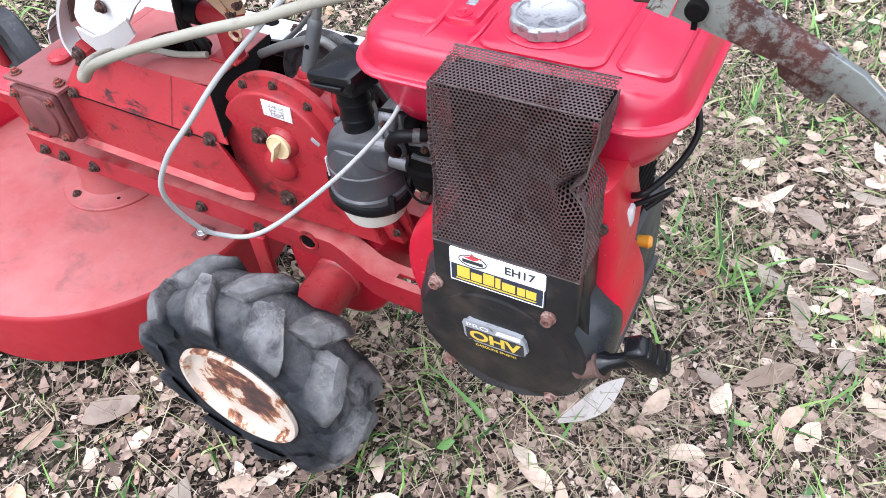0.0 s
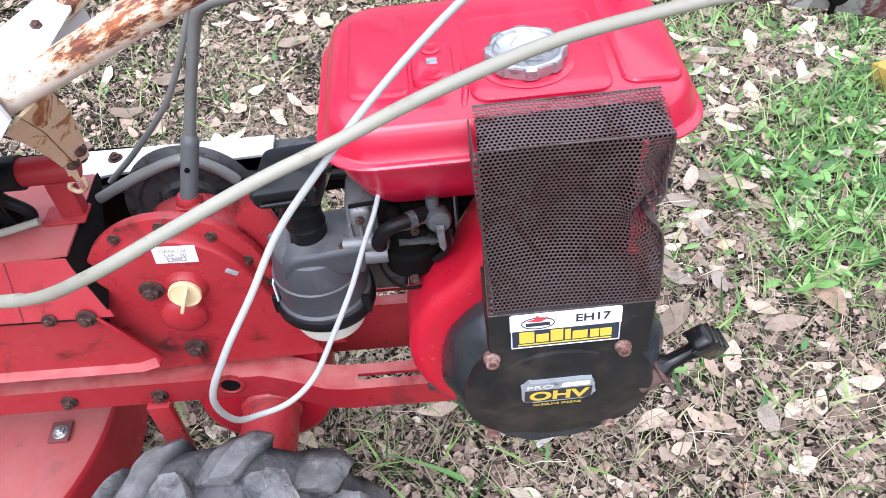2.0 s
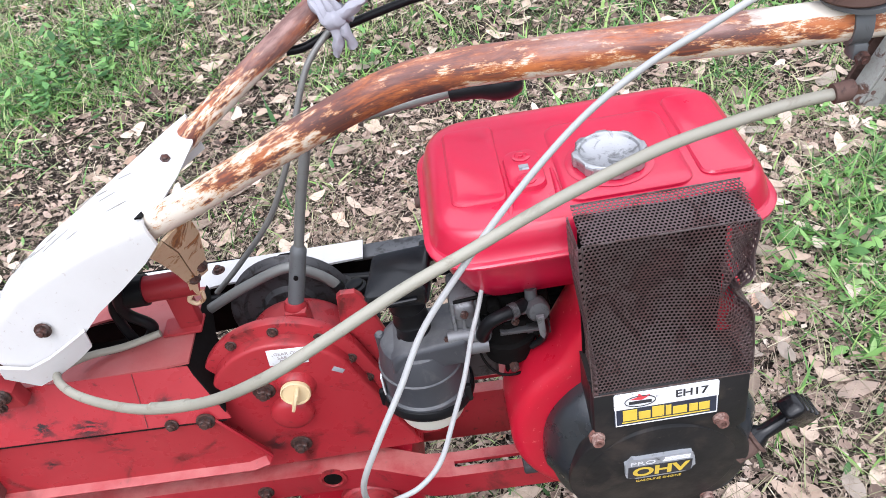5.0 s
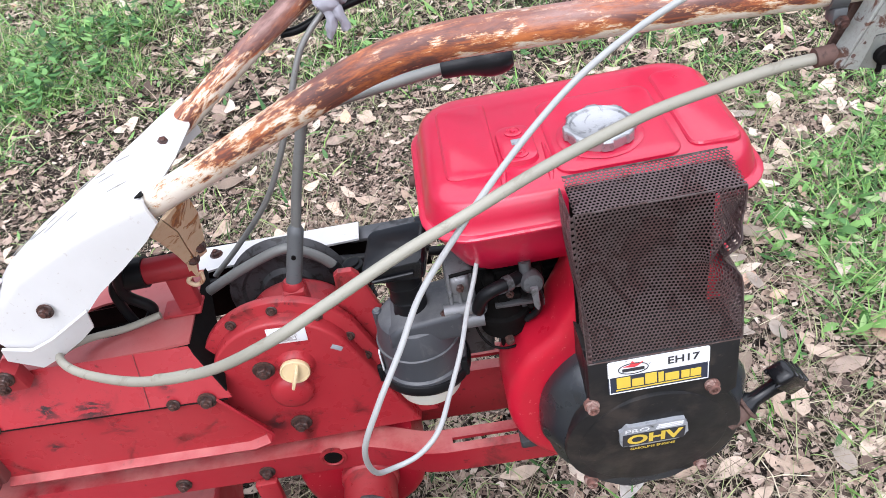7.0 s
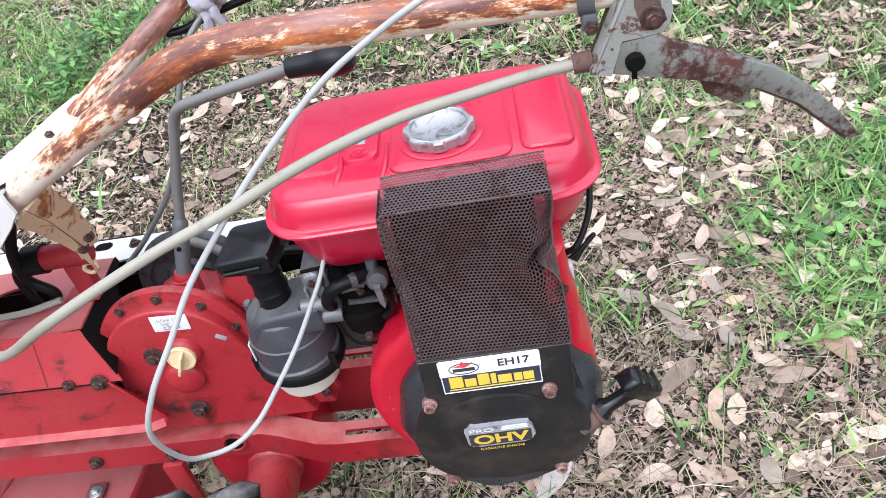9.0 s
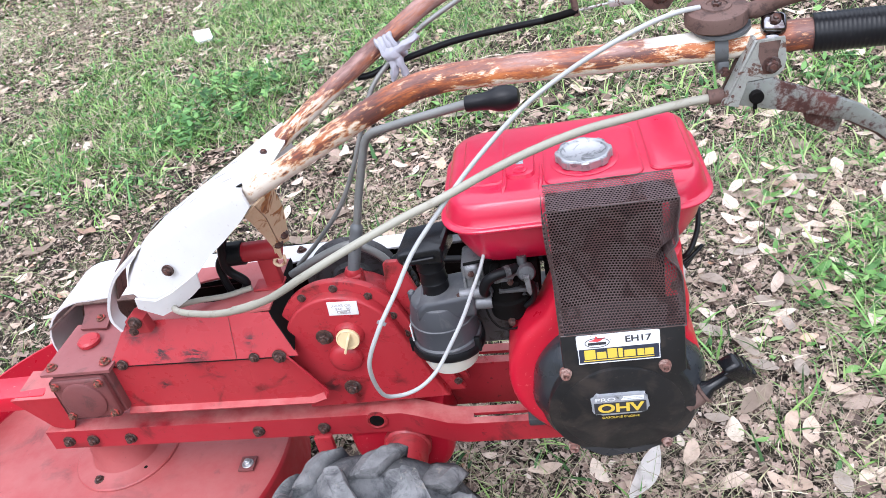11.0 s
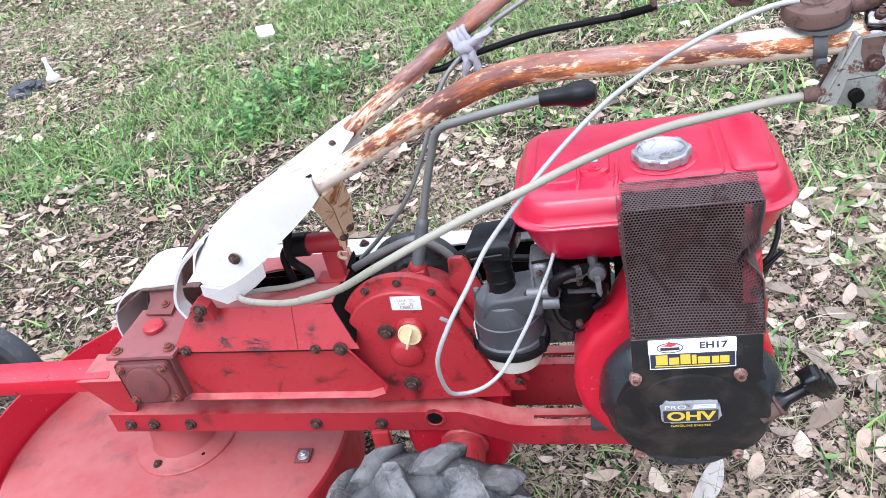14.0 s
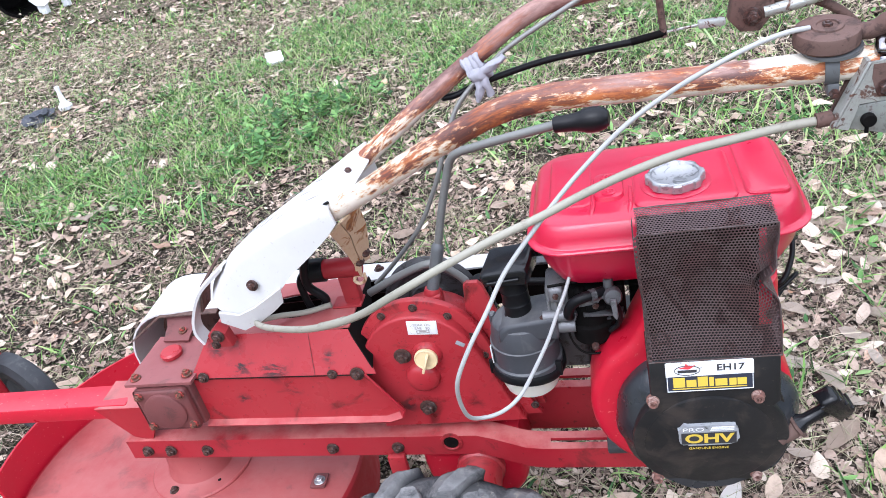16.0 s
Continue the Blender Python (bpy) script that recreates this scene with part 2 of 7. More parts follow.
    c = n.mix(n.times(n.times(n.band(bar.outputs["X"], 2.8, 2.9), n.band(n.noise(30, 8, 0.7, (0.3, 1, 1)), 0.36, 0.56)), n.band(along, 0.12, 0.22)), c, dull)
    n.color(c)
    n.rough(n.band(s, 0.9, 0.97), 0.35, 0.6)
    n.bump(n.noise(160, 6, 0.7), 0.25, 0.001)
    return m


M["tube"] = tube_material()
M["strut"] = rusted("rust_stained_cream", (0.6, 0.44, 0.29), (0.42, 0.17, 0.05), (0.13, 0.05, 0.03), 0.57, (1, 1, 0.4), 48)
M["white"] = worn("chalky_white_paint", (0.6, 0.588, 0.583), (0.52, 0.505, 0.498), (0.26, 0.18, 0.13), (0.5, 0.7), 0.63, 26, 180, 0.12, (0.6, 0.35))
M["scuff"] = worn("bare_grey_scuff", (0.3, 0.3, 0.28), (0.22, 0.22, 0.2), (0.2, 0.17, 0.14), (0.5, 0.7), 0.5, 80, 240, 0.1, (0.7, 0.6))
M["rust"] = worn("deep_rust", (0.1, 0.052, 0.042), (0.13, 0.085, 0.072), (0.04, 0.025, 0.022), (0.6, 0.85), 0.5, 90, 260, 0.45, (0.7, 0.6), spec=0.25)
M["rubber"] = worn("black_tyre_rubber", (0.018, 0.02, 0.024), (0.035, 0.037, 0.042), (0.11, 0.105, 0.1), (0.5, 0.8), 0.6, 30, 130, 0.4, (0.4, 0.3))


def tread_material(cx, cz):
    """Tyre rubber, dusty grey where the tread touches the ground and black on the side walls."""
    m = mat("dusty_tread_rubber", (0.05, 0.05, 0.055), 0.8, spec=0.15)
    n = Nodes(m)
    off = n.t.nodes.new("ShaderNodeVectorMath")
    off.operation = "MULTIPLY_ADD"
    n.link(n.co, off.inputs[0])
    off.inputs[1].default_value = (1, 0, 1)
    off.inputs[2].default_value = (-cx, 0, -cz)
    far = n.t.nodes.new("ShaderNodeVectorMath")
    far.operation = "LENGTH"
    n.link(off.outputs[0], far.inputs[0])
    ring = n.band(far.outputs["Value"], 0.139, 0.157)
    patch = n.band(n.noise(28, 6, 0.7, warp=0.8), 0.3, 0.52)
    dust = n.times(ring, patch)
    c = n.mix(n.band(n.noise(60, 5, 0.6), 0.4, 0.65), (0.016, 0.018, 0.022), (0.034, 0.036, 0.042))
    grey = n.mix(n.band(n.noise(34, 5, 0.6), 0.35, 0.68), (0.235, 0.232, 0.232), (0.115, 0.114, 0.116))
    c = n.mix(n.times(dust, 0.85), c, grey)
    mud = n.times(ring, n.band(n.noise(50, 6, 0.7, warp=1.0), 0.6, 0.68))
    n.color(n.mix(n.times(mud, 0.6), c, (0.3, 0.27, 0.23)))
    n.rough(n.band(n.noise(40, 5), 0.25, 0.75), 0.55, 0.85)
    n.bump(n.noise(75, 8, 0.72), 0.9, 0.003)
    return m


def rim_material(cx, cz):
    """Cream rim paint with rust spreading from the hub and along the lip."""
    m = mat("rusting_cream_rim", (0.75, 0.66, 0.58), 0.5)
    n = Nodes(m)
    off = n.t.nodes.new("ShaderNodeVectorMath")
    off.operation = "MULTIPLY_ADD"
    n.link(n.co, off.inputs[0])
    off.inputs[1].default_value = (1, 0, 1)
    off.inputs[2].default_value = (-cx - 0.006, 0, -cz - 0.006)
    far = n.t.nodes.new("ShaderNodeVectorMath")
    far.operation = "LENGTH"
    n.link(off.outputs[0], far.inputs[0])
    near = n.ramp(far.outputs["Value"], [(0.0, (1, 1, 1)), (0.04, (0.9, 0.9, 0.9)), (0.056, (0.35, 0.35, 0.35)), (0.07, (0.1, 0.1, 0.1)), (0.076, (0.05, 0.05, 0.05)), (0.084, (0.35, 0.35, 0.35)), (0.095, (0.4, 0.4, 0.4))])
    s = n.t.nodes.new("ShaderNodeMath")
    s.operation = "MULTIPLY_ADD"
    n.link(near, s.inputs[0])
    s.inputs[1].default_value = 0.23
    n.link(n.noise(26, 9, 0.66, warp=0.4), s.inputs[2])
    c = n.ramp(s.outputs[0], [(0.5, (0.62, 0.54, 0.47)), (0.6, (0.58, 0.47, 0.38)), (0.612, (0.4, 0.2, 0.09)), (0.65, (0.22, 0.08, 0.045)), (0.7, (0.1, 0.045, 0.034)), (0.8, (0.05, 0.027, 0.024))])
    n.color(c)
    n.rough(n.band(s.outputs[0], 0.58, 0.7), 0.4, 0.85)
    n.bump(n.noise(150, 6, 0.7), 0.25, 0.001)
    return m


WHEEL = (-0.336, -0.02, 0.18)
M["tread"] = tread_material(WHEEL[0], WHEEL[2])
M["rim"] = rim_material(WHEEL[0], WHEEL[2])
M["cable"] = worn("grey_cable_sheath", (0.32, 0.3, 0.245), (0.22, 0.21, 0.17), (0.12, 0.09, 0.06), (0.45, 0.65), 0.57, 40, 200, 0.1, (0.7, 0.5))
M["thin"] = worn("pale_grey_cable", (0.38, 0.38, 0.375), (0.31, 0.31, 0.305), (0.2, 0.18, 0.15), (0.4, 0.6), 0.68, 40, 200, 0.1, (0.4, 0.3))
M["hose"] = worn("black_rubber_hose", (0.005, 0.005, 0.006), (0.009, 0.009, 0.01), (0.03, 0.027, 0.024), (0.28, 0.5), 0.64, 40, 160, 0.12, spec=0.16)
M["hood"] = worn("glossy_black_plastic", (0.006, 0.006, 0.007), (0.009, 0.009, 0.011), (0.03, 0.027, 0.024), (0.12, 0.26), 0.68, 40, 160, 0.05, spec=0.35)
M["pole"] = worn("greyed_steel_rod", (0.26, 0.26, 0.245), (0.17, 0.17, 0.162), (0.1, 0.07, 0.05), (0.4, 0.65), 0.6, 40, 200, 0.15, (0.5, 0.4), metal=0.4)
M["sleeve"] = worn("scuffed_grey_steel", (0.085, 0.09, 0.095), (0.12, 0.125, 0.13), (0.03, 0.028, 0.026), (0.4, 0.65), 0.58, 50, 180, 0.2, (0.6, 0.4), metal=0.2)
M["filter"] = worn("dusty_grey_plastic", (0.034, 0.036, 0.043), (0.062, 0.064, 0.072), (0.17, 0.16, 0.15), (0.3, 0.55), 0.58, 24, 160, 0.12, (0.35, 0.25))
# Dust on the filter top, with the light it catches in the tone.
dusty_lit_top(M["filter"], (0.22, 0.215, 0.21), 0.55)
M["bowl"] = worn("milky_plastic", (0.62, 0.6, 0.53), (0.55, 0.53, 0.46), (0.3, 0.25, 0.18), (0.3, 0.5), 0.64, 20, 160, 0.05, (0.3, 0.2))
M["bowl"].node_tree.nodes["Principled BSDF"].inputs["Subsurface Weight"].default_value = 0.25
M["bowl"].node_tree.nodes["Principled BSDF"].inputs["Subsurface Radius"].default_value = (0.01, 0.008, 0.005)
M["yellow"] = worn("yellowed_plastic", (0.7, 0.55, 0.33), (0.62, 0.47, 0.26), (0.3, 0.2, 0.1), (0.35, 0.55), 0.66, 60, 200, 0.05)
M["zinc"] = rusted("zinc_plate_with_rust", (0.4, 0.41, 0.39), (0.16, 0.085, 0.06), (0.09, 0.05, 0.042), 0.56, scale=80, rough=(0.35, 0.75))
M["zinc"].node_tree.nodes["Principled BSDF"].inputs["Metallic"].default_value = 0.5


def lever_material():
    """Zinc plating, bright at the pivot and tip, with a band of dark rust in the middle of the blade."""
    m = mat("rust_banded_zinc", (0.4, 0.43, 0.43), 0.4, 0.7)
    n = Nodes(m)
    pos = n.t.nodes.new("ShaderNodeSeparateXYZ")
    n.link(n.co, pos.inputs[0])
    grey = lambda v: (v, v, v)  # noqa: E731
    where = n.ramp(n.band(pos.outputs["X"], 0.11, 0.3), [(0.0, grey(0.1)), (0.22, grey(0.05)), (0.28, grey(0.8)), (0.5, grey(1.0)), (0.57, grey(0.35)), (0.7, grey(0.2)), (0.8, grey(0.5)), (0.95, grey(0.75))])
    s = n.t.nodes.new("ShaderNodeMath")
    s.operation = "MULTIPLY_ADD"
    n.link(where, s.inputs[0])
    s.inputs[1].default_value = 0.2
    n.link(n.noise(110, 12, 0.78), s.inputs[2])
    tint = n.mix(n.band(n.noise(14, 4), 0.35, 0.65), (0.42, 0.44, 0.43), (0.24, 0.25, 0.235))
    rust = n.mix(n.band(n.noise(55, 6, 0.7), 0.38, 0.62), (0.18, 0.075, 0.062), (0.085, 0.04, 0.035))
    n.color(n.mix(n.band(s.outputs[0], 0.57, 0.7), tint, rust))
    n.rough(n.band(s.outputs[0], 0.58, 0.68), 0.32, 0.7)
    n.bump(n.noise(200, 5, 0.7), 0.25, 0.0008)
    return m


M["lever"] = lever_material()
M["postred"] = worn("dull_dark_red", (0.25, 0.012, 0.018), (0.3, 0.03, 0.034), (0.04, 0.012, 0.01), (0.35, 0.55), 0.56, 24, 130, 0.12, (0.8, 0.6), spec=0.35)
M["chrome"] = worn("dirty_chrome", (0.34, 0.33, 0.34), (0.22, 0.21, 0.22), (0.07, 0.045, 0.04), (0.08, 0.2), 0.5, 50, 200, 0.05, (0.8, 0.5), metal=1.0)
M["grip"] = worn("ribbed_black_grip", (0.005, 0.005, 0.006), (0.009, 0.009, 0.011), (0.04, 0.034, 0.03), (0.25, 0.42), 0.68, 40, 160, 0.08, spec=0.25)
M["labelwhite"] = worn("scratched_white_label", (0.76, 0.76, 0.77), (0.7, 0.7, 0.72), (0.07, 0.06, 0.06), (0.3, 0.45), 0.68, 60, 260, 0.03, (0.8, 0.7))
M["labelnavy"] = worn("navy_label", (0.02, 0.025, 0.045), (0.03, 0.035, 0.055), (0.3, 0.3, 0.3), (0.3, 0.5), 0.72, 60, 260, 0.03, (0.5, 0.5))
M["labelgrey"] = worn("torn_silver_label", (0.34, 0.35, 0.37), (0.26, 0.27, 0.29), (0.03, 0.03, 0.03), (0.3, 0.5), 0.58, 70, 240, 0.03, (0.9, 0.5))
M["gold"] = worn("label_yellow", (0.68, 0.5, 0.06), (0.62, 0.44, 0.06), (0.12, 0.09, 0.05), (0.35, 0.5), 0.7, 80, 300, 0.03, (0.5, 0.5))
M["ink"] = mat("label_ink", (0.03, 0.03, 0.035), 0.5)
M["logored"] = mat("label_red", (0.6, 0.05, 0.06), 0.5)
M["cloth"] = worn("grey_white_rag", (0.36, 0.35, 0.39), (0.24, 0.235, 0.265), (0.13, 0.115, 0.11), (0.85, 0.95), 0.6, 40, 200, 0.5, (0.4, 0.3))
M["paper"] = worn("crumpled_white_plastic", (0.82, 0.83, 0.85), (0.75, 0.76, 0.78), (0.4, 0.38, 0.35), (0.4, 0.6), 0.7, 20, 100, 0.3)
M["trash"] = worn("dark_plastic_bag", (0.03, 0.033, 0.045), (0.07, 0.075, 0.09), (0.15, 0.14, 0.13), (0.3, 0.5), 0.6, 30, 100, 0.4)
M["mustard"] = worn("faded_mustard_card", (0.5, 0.33, 0.06), (0.42, 0.28, 0.06), (0.2, 0.15, 0.08), (0.6, 0.8), 0.55, 40, 160, 0.1)
M["faintink"] = mat("faded_label_ink", (0.36, 0.32, 0.31), 0.5)
M["amber"] = mat("amber_plastic", (0.6, 0.25, 0.02), 0.4)


def soil_material():
    m = mat("leaf_mould_soil", (0.2, 0.15, 0.11), 0.95, spec=0.2)
    n = Nodes(m)
    a = n.ramp(n.noise(6, 6, 0.65), [(0.3, (0.008, 0.006, 0.005)), (0.5, (0.024, 0.017, 0.013)), (0.72, (0.085, 0.062, 0.05))])
    bits = n.band(n.noise(70, 8, 0.75, warp=1.5), 0.52, 0.6)
    c = n.mix(n.times(bits, 0.45), a, (0.34, 0.275, 0.22))
    dark = n.band(n.noise(48, 7, 0.7, warp=1.0), 0.57, 0.66)
    c = n.mix(n.times(dark, 0.8), c, (0.03, 0.021, 0.016))
    mossy = n.band(n.noise(3.1, 5, 0.6), 0.5, 0.62)
    c = n.mix(n.times(mossy, 0.3), c, (0.13, 0.16, 0.06))
    # away from the trodden spot the soil lies under a felt of dry grass
    d = n.t.nodes.new("ShaderNodeVectorMath")
    d.operation = "DISTANCE"
    n.link(n.co, d.inputs[0])
    d.inputs[1].default_value = (-0.9, 1.8, 0.0)
    felt = n.mix(n.band(n.noise(1.1, 5, 0.6), 0.4, 0.62), (0.2, 0.165, 0.115), (0.13, 0.165, 0.06))
    c = n.mix(n.times(n.band(d.outputs["Value"], 2.0, 4.2), 0.75), c, felt)
    n.color(c)
    n.bump(n.noise(110, 9, 0.75, warp=1.0), 1.0, 0.015)
    return m


def island_material(name, stops, rough, spec=0.3, through=0.0, veins=True):
    m = mat(name, stops[0][1], rough, spec=spec)
    n = Nodes(m)
    g = n.t.nodes.new("ShaderNodeNewGeometry")
    c = n.ramp(g.outputs["Random Per Island"], stops)
    if veins:
        spot = n.band(n.noise(95, 7, 0.7), 0.46, 0.68)
        dark = n.t.nodes.new("ShaderNodeHueSaturation")
        dark.inputs["Value"].default_value = 0.6
        n.link(c, dark.inputs["Color"])
        c = n.mix(n.times(spot, 0.6), c, dark.outputs[0])
        n.bump(n.noise(90, 6, 0.65), 0.6, 0.003)
    n.color(c)
    if through:
        tr = n.t.nodes.new("ShaderNodeBsdfTranslucent")
        n.link(c, tr.inputs["Color"])
        mx = n.t.nodes.new("ShaderNodeMixShader")
        mx.inputs[0].default_value = through
        n.link(n.b.outputs[0], mx.inputs[1])
        n.link(tr.outputs[0], mx.inputs[2])
        n.link(mx.outputs[0], n.t.nodes["Material Output"].inputs[0])
    return m


def random_material(name, stops, rough, spec):
    """Dry leaf skin: one tone for each leaf, a little mottled along its veins."""
    m = mat(name, stops[0][1], rough, spec=spec)
    n = Nodes(m)
    info = n.t.nodes.new("ShaderNodeObjectInfo")
    c = n.ramp(info.outputs["Random"], stops)
    dark = n.t.nodes.new("ShaderNodeHueSaturation")
    dark.inputs["Value"].default_value = 0.72
    n.link(c, dark.inputs["Color"])
    c = n.mix(n.times(n.band(n.noise(60, 6, 0.65), 0.5, 0.75), 0.55), c, dark.outputs[0])
    c = n.mix(n.times(n.band(n.noise(170, 5, 0.7), 0.64, 0.72), 0.7), c, (0.25, 0.15, 0.1))
    n.color(c)
    n.bump(n.noise(80, 6, 0.65), 0.5, 0.003)
    return m


M["soil"] = soil_material()
M["leaf"] = island_material("dry_leaves", [(0.0, (0.366, 0.259, 0.191)), (0.3, (0.501, 0.381, 0.293)), (0.65, (0.597, 0.472, 0.374)), (0.92, (0.656, 0.565, 0.463)), (1.0, (0.656, 0.393, 0.26))], 0.6, 0.35)
M["paleleaf"] = random_material("pale_dry_leaves", [(0.0, (0.411, 0.313, 0.244)), (0.35, (0.46, 0.372, 0.304)), (0.85, (0.569, 0.49, 0.421)), (1.0, (0.548, 0.352, 0.255))], 0.5, 0.4)
M["palelitter"] = island_material("pale_leaf_litter", [(0.0, (0.415, 0.31, 0.242)), (0.4, (0.531, 0.415, 0.337)), (0.8, (0.659, 0.54, 0.452)), (1.0, (0.648, 0.428, 0.32))], 0.5, 0.4)
M["flake"] = island_material("torn_leaf_pieces", [(0.0, (0.054, 0.037, 0.029)), (0.3, (0.205, 0.141, 0.11)), (0.72, (0.389, 0.286, 0.23)), (0.95, (0.497, 0.38, 0.311)), (1.0, (0.356, 0.198, 0.122))], 0.7, 0.25)
M["crumb"] = island_material("leaf_crumbs", [(0.0, (0.01, 0.007, 0.006)), (0.36, (0.045, 0.032, 0.025)), (0.6, (0.25, 0.185, 0.143)), (0.92, (0.41, 0.325, 0.262)), (1.0, (0.6, 0.51, 0.43))], 0.85, 0.2, veins=False)
M["straw"] = island_material("dry_straw", [(0.0, (0.2, 0.15, 0.11)), (0.4, (0.5, 0.42, 0.31)), (0.8, (0.68, 0.6, 0.47)), (1.0, (0.4, 0.42, 0.2))], 0.75, 0.25, veins=False)
M["drygrass"] = island_material("dry_grass", [(0.0, (0.06, 0.045, 0.032)), (0.3, (0.33, 0.27, 0.195)), (0.78, (0.48, 0.4, 0.3)), (0.86, (0.36, 0.38, 0.2)), (1.0, (0.24, 0.31, 0.13))], 0.65, 0.25, 0.2, veins=False)
M["grass"] = island_material("grass_blades", [(0.0, (0.018, 0.05, 0.01)), (0.25, (0.06, 0.15, 0.03)), (0.6, (0.22, 0.41, 0.09)), (0.88, (0.4, 0.54, 0.19)), (1.0, (0.52, 0.48, 0.3))], 0.5, 0.35, 0.3, veins=False)
M["freshgrass"] = island_material("fresh_grass_blades", [(0.0, (0.05, 0.13, 0.035)), (0.4, (0.14, 0.31, 0.075)), (0.75, (0.25, 0.45, 0.125)), (1.0, (0.4, 0.54, 0.24))], 0.42, 0.4, 0.3, veins=False)
M["weed"] = island_material("weed_leaves", [(0.0, (0.03, 0.085, 0.025)), (0.5, (0.11, 0.25, 0.07)), (1.0, (0.26, 0.45, 0.14))], 0.4, 0.35, 0.25, veins=False)
M["bark"] = worn("pale_leaf_skin", (0.8, 0.76, 0.73), (0.7, 0.65, 0.61), (0.22, 0.15, 0.1), (0.6, 0.8), 0.55, 40, 200, 0.4, (0.5, 0.4))

# ---------- building helpers ----------


def mesh_of(name, bm, material, angle=35):
    me = bpy.data.meshes.new(name)
    bmesh.ops.recalc_face_normals(bm, faces=bm.faces)
    bm.to_mesh(me)
    bm.free()
    for p in me.polygons:
        p.use_smooth = True
    me.set_sharp_from_angle(angle=radians(angle))
    me.materials.append(material)
    return me


def thing(name, at, label, category, group="", kind=""):
    ob = new(name)
    ob.empty_display_size = 0.05
    ob.location = at
    return tagged(ob, label, category, group, kind)


def part(name, bm, material, parent, label="", angle=35):
    ob = new(name, mesh_of(name, bm, material, angle))
    ob.parent = parent
    if parent.type == "EMPTY":
        ob.matrix_parent_inverse = Matrix.Translation(parent.location).inverted()
    return tagged(ob, label)


def solo(name, bm, material, label, category, group="", kind="", angle=35):
    """A thing that is one mesh, its origin at its own middle."""
    me = mesh_of(name, bm, material, angle)
    return tagged(new(name, me), label, category, group, kind)


def spline(pts, per=8):
    p = [Vector(q) for q in pts]
    p = [2 * p[0] - p[1], *p, 2 * p[-1] - p[-2]]
    out = []
    for i in range(1, len(p) - 2):
        a, b, c, d = p[i - 1 : i + 3]
        for k in range(per):
            s = k / per
            out.append(0.5 * (2 * b + (c - a) * s + (2 * a - 5 * b + 4 * c - d) * s * s + (3 * b - a - 3 * c + d) * s**3))
    return [*out, p[-2]]


def sweep(pts, radius, sides=12, bm=None, round_ends=False):
    """A tube along points; radius may be a function of the way along, 0 to 1."""
    bm = bm or bmesh.new()
    sides = max(sides, 14) if sides > 6 else sides
    pts = [Vector(p) for p in pts]
    rings, up = [], None
    for i, p in enumerate(pts):
        d = (pts[min(i + 1, len(pts) - 1)] - pts[max(i - 1, 0)]).normalized()
        if up is None:
            up = d.orthogonal().normalized()
        up = (up - d * up.dot(d)).normalized()
        side = d.cross(up)
        r = radius(i / (len(pts) - 1)) if callable(radius) else radius
        rings.append([bm.verts.new(p + r * (math.cos(a) * up + math.sin(a) * side)) for a in (2 * math.pi * k / sides for k in range(sides))])
    for a, b in zip(rings, rings[1:]):
        for k in range(sides):
            bm.faces.new((a[k], a[(k + 1) % sides], b[(k + 1) % sides], b[k]))
    bm.faces.new(rings[0][::-1])
    bm.faces.new(rings[-1])
    return bm


def lathe(origin, axis, profile, sides=32, bm=None, wave=None, caps=True):
    """Turn (radius, height) pairs about an axis; wave(angle, radius, height) may change the radius."""
    bm = bm or bmesh.new()
    axis = Vector(axis).normalized()
    u = axis.orthogonal().normalized() if abs(axis.z) < 0.9 else Vector((1, 0, 0))
    u = (u - axis * u.dot(axis)).normalized()
    v = axis.cross(u)
    o = Vector(origin)
    rings = []
    for r, h in profile:
        ring = []
        for k in range(sides):
            a = 2 * math.pi * k / sides
            q = wave(a, r, h) if wave else r
            ring.append(bm.verts.new(o + axis * h + q * (math.cos(a) * u + math.sin(a) * v)))
        rings.append(ring)
    for a, b in zip(rings, rings[1:]):
        for k in range(sides):
            bm.faces.new((a[k], a[(k + 1) % sides], b[(k + 1) % sides], b[k]))
    if caps and profile[0][0] > 1e-6:
        bm.faces.new(rings[0][::-1])
    if caps and profile[-1][0] > 1e-6:
        bm.faces.new(rings[-1])
    bmesh.ops.remove_doubles(bm, verts=bm.verts, dist=1e-6)
    return bm


def box(lo, hi, bevel=0.002, bm=None, m=None, segments=2):
    one = bmesh.new()
    bmesh.ops.create_cube(one, size=1.0)
    lo, hi = Vector(lo), Vector(hi)
    size, mid = hi - lo, (lo + hi) / 2
    for vert in one.verts:
        vert.co = Vector((vert.co.x * size.x, vert.co.y * size.y, vert.co.z * size.z)) + mid
    if bevel:
        bmesh.ops.bevel(one, geom=one.edges, offset=bevel, segments=segments, affect="EDGES", profile=0.5)
    if m:
        one.transform(m)
    if bm is None:
        return one
    join(bm, one)
    return bm


def join(bm, other):
    """Add another bmesh to this one."""
    me = bpy.data.meshes.new("tmp")
    other.to_mesh(me)
    other.free()
    bm.from_mesh(me)
    bpy.data.meshes.remove(me)
    return bm


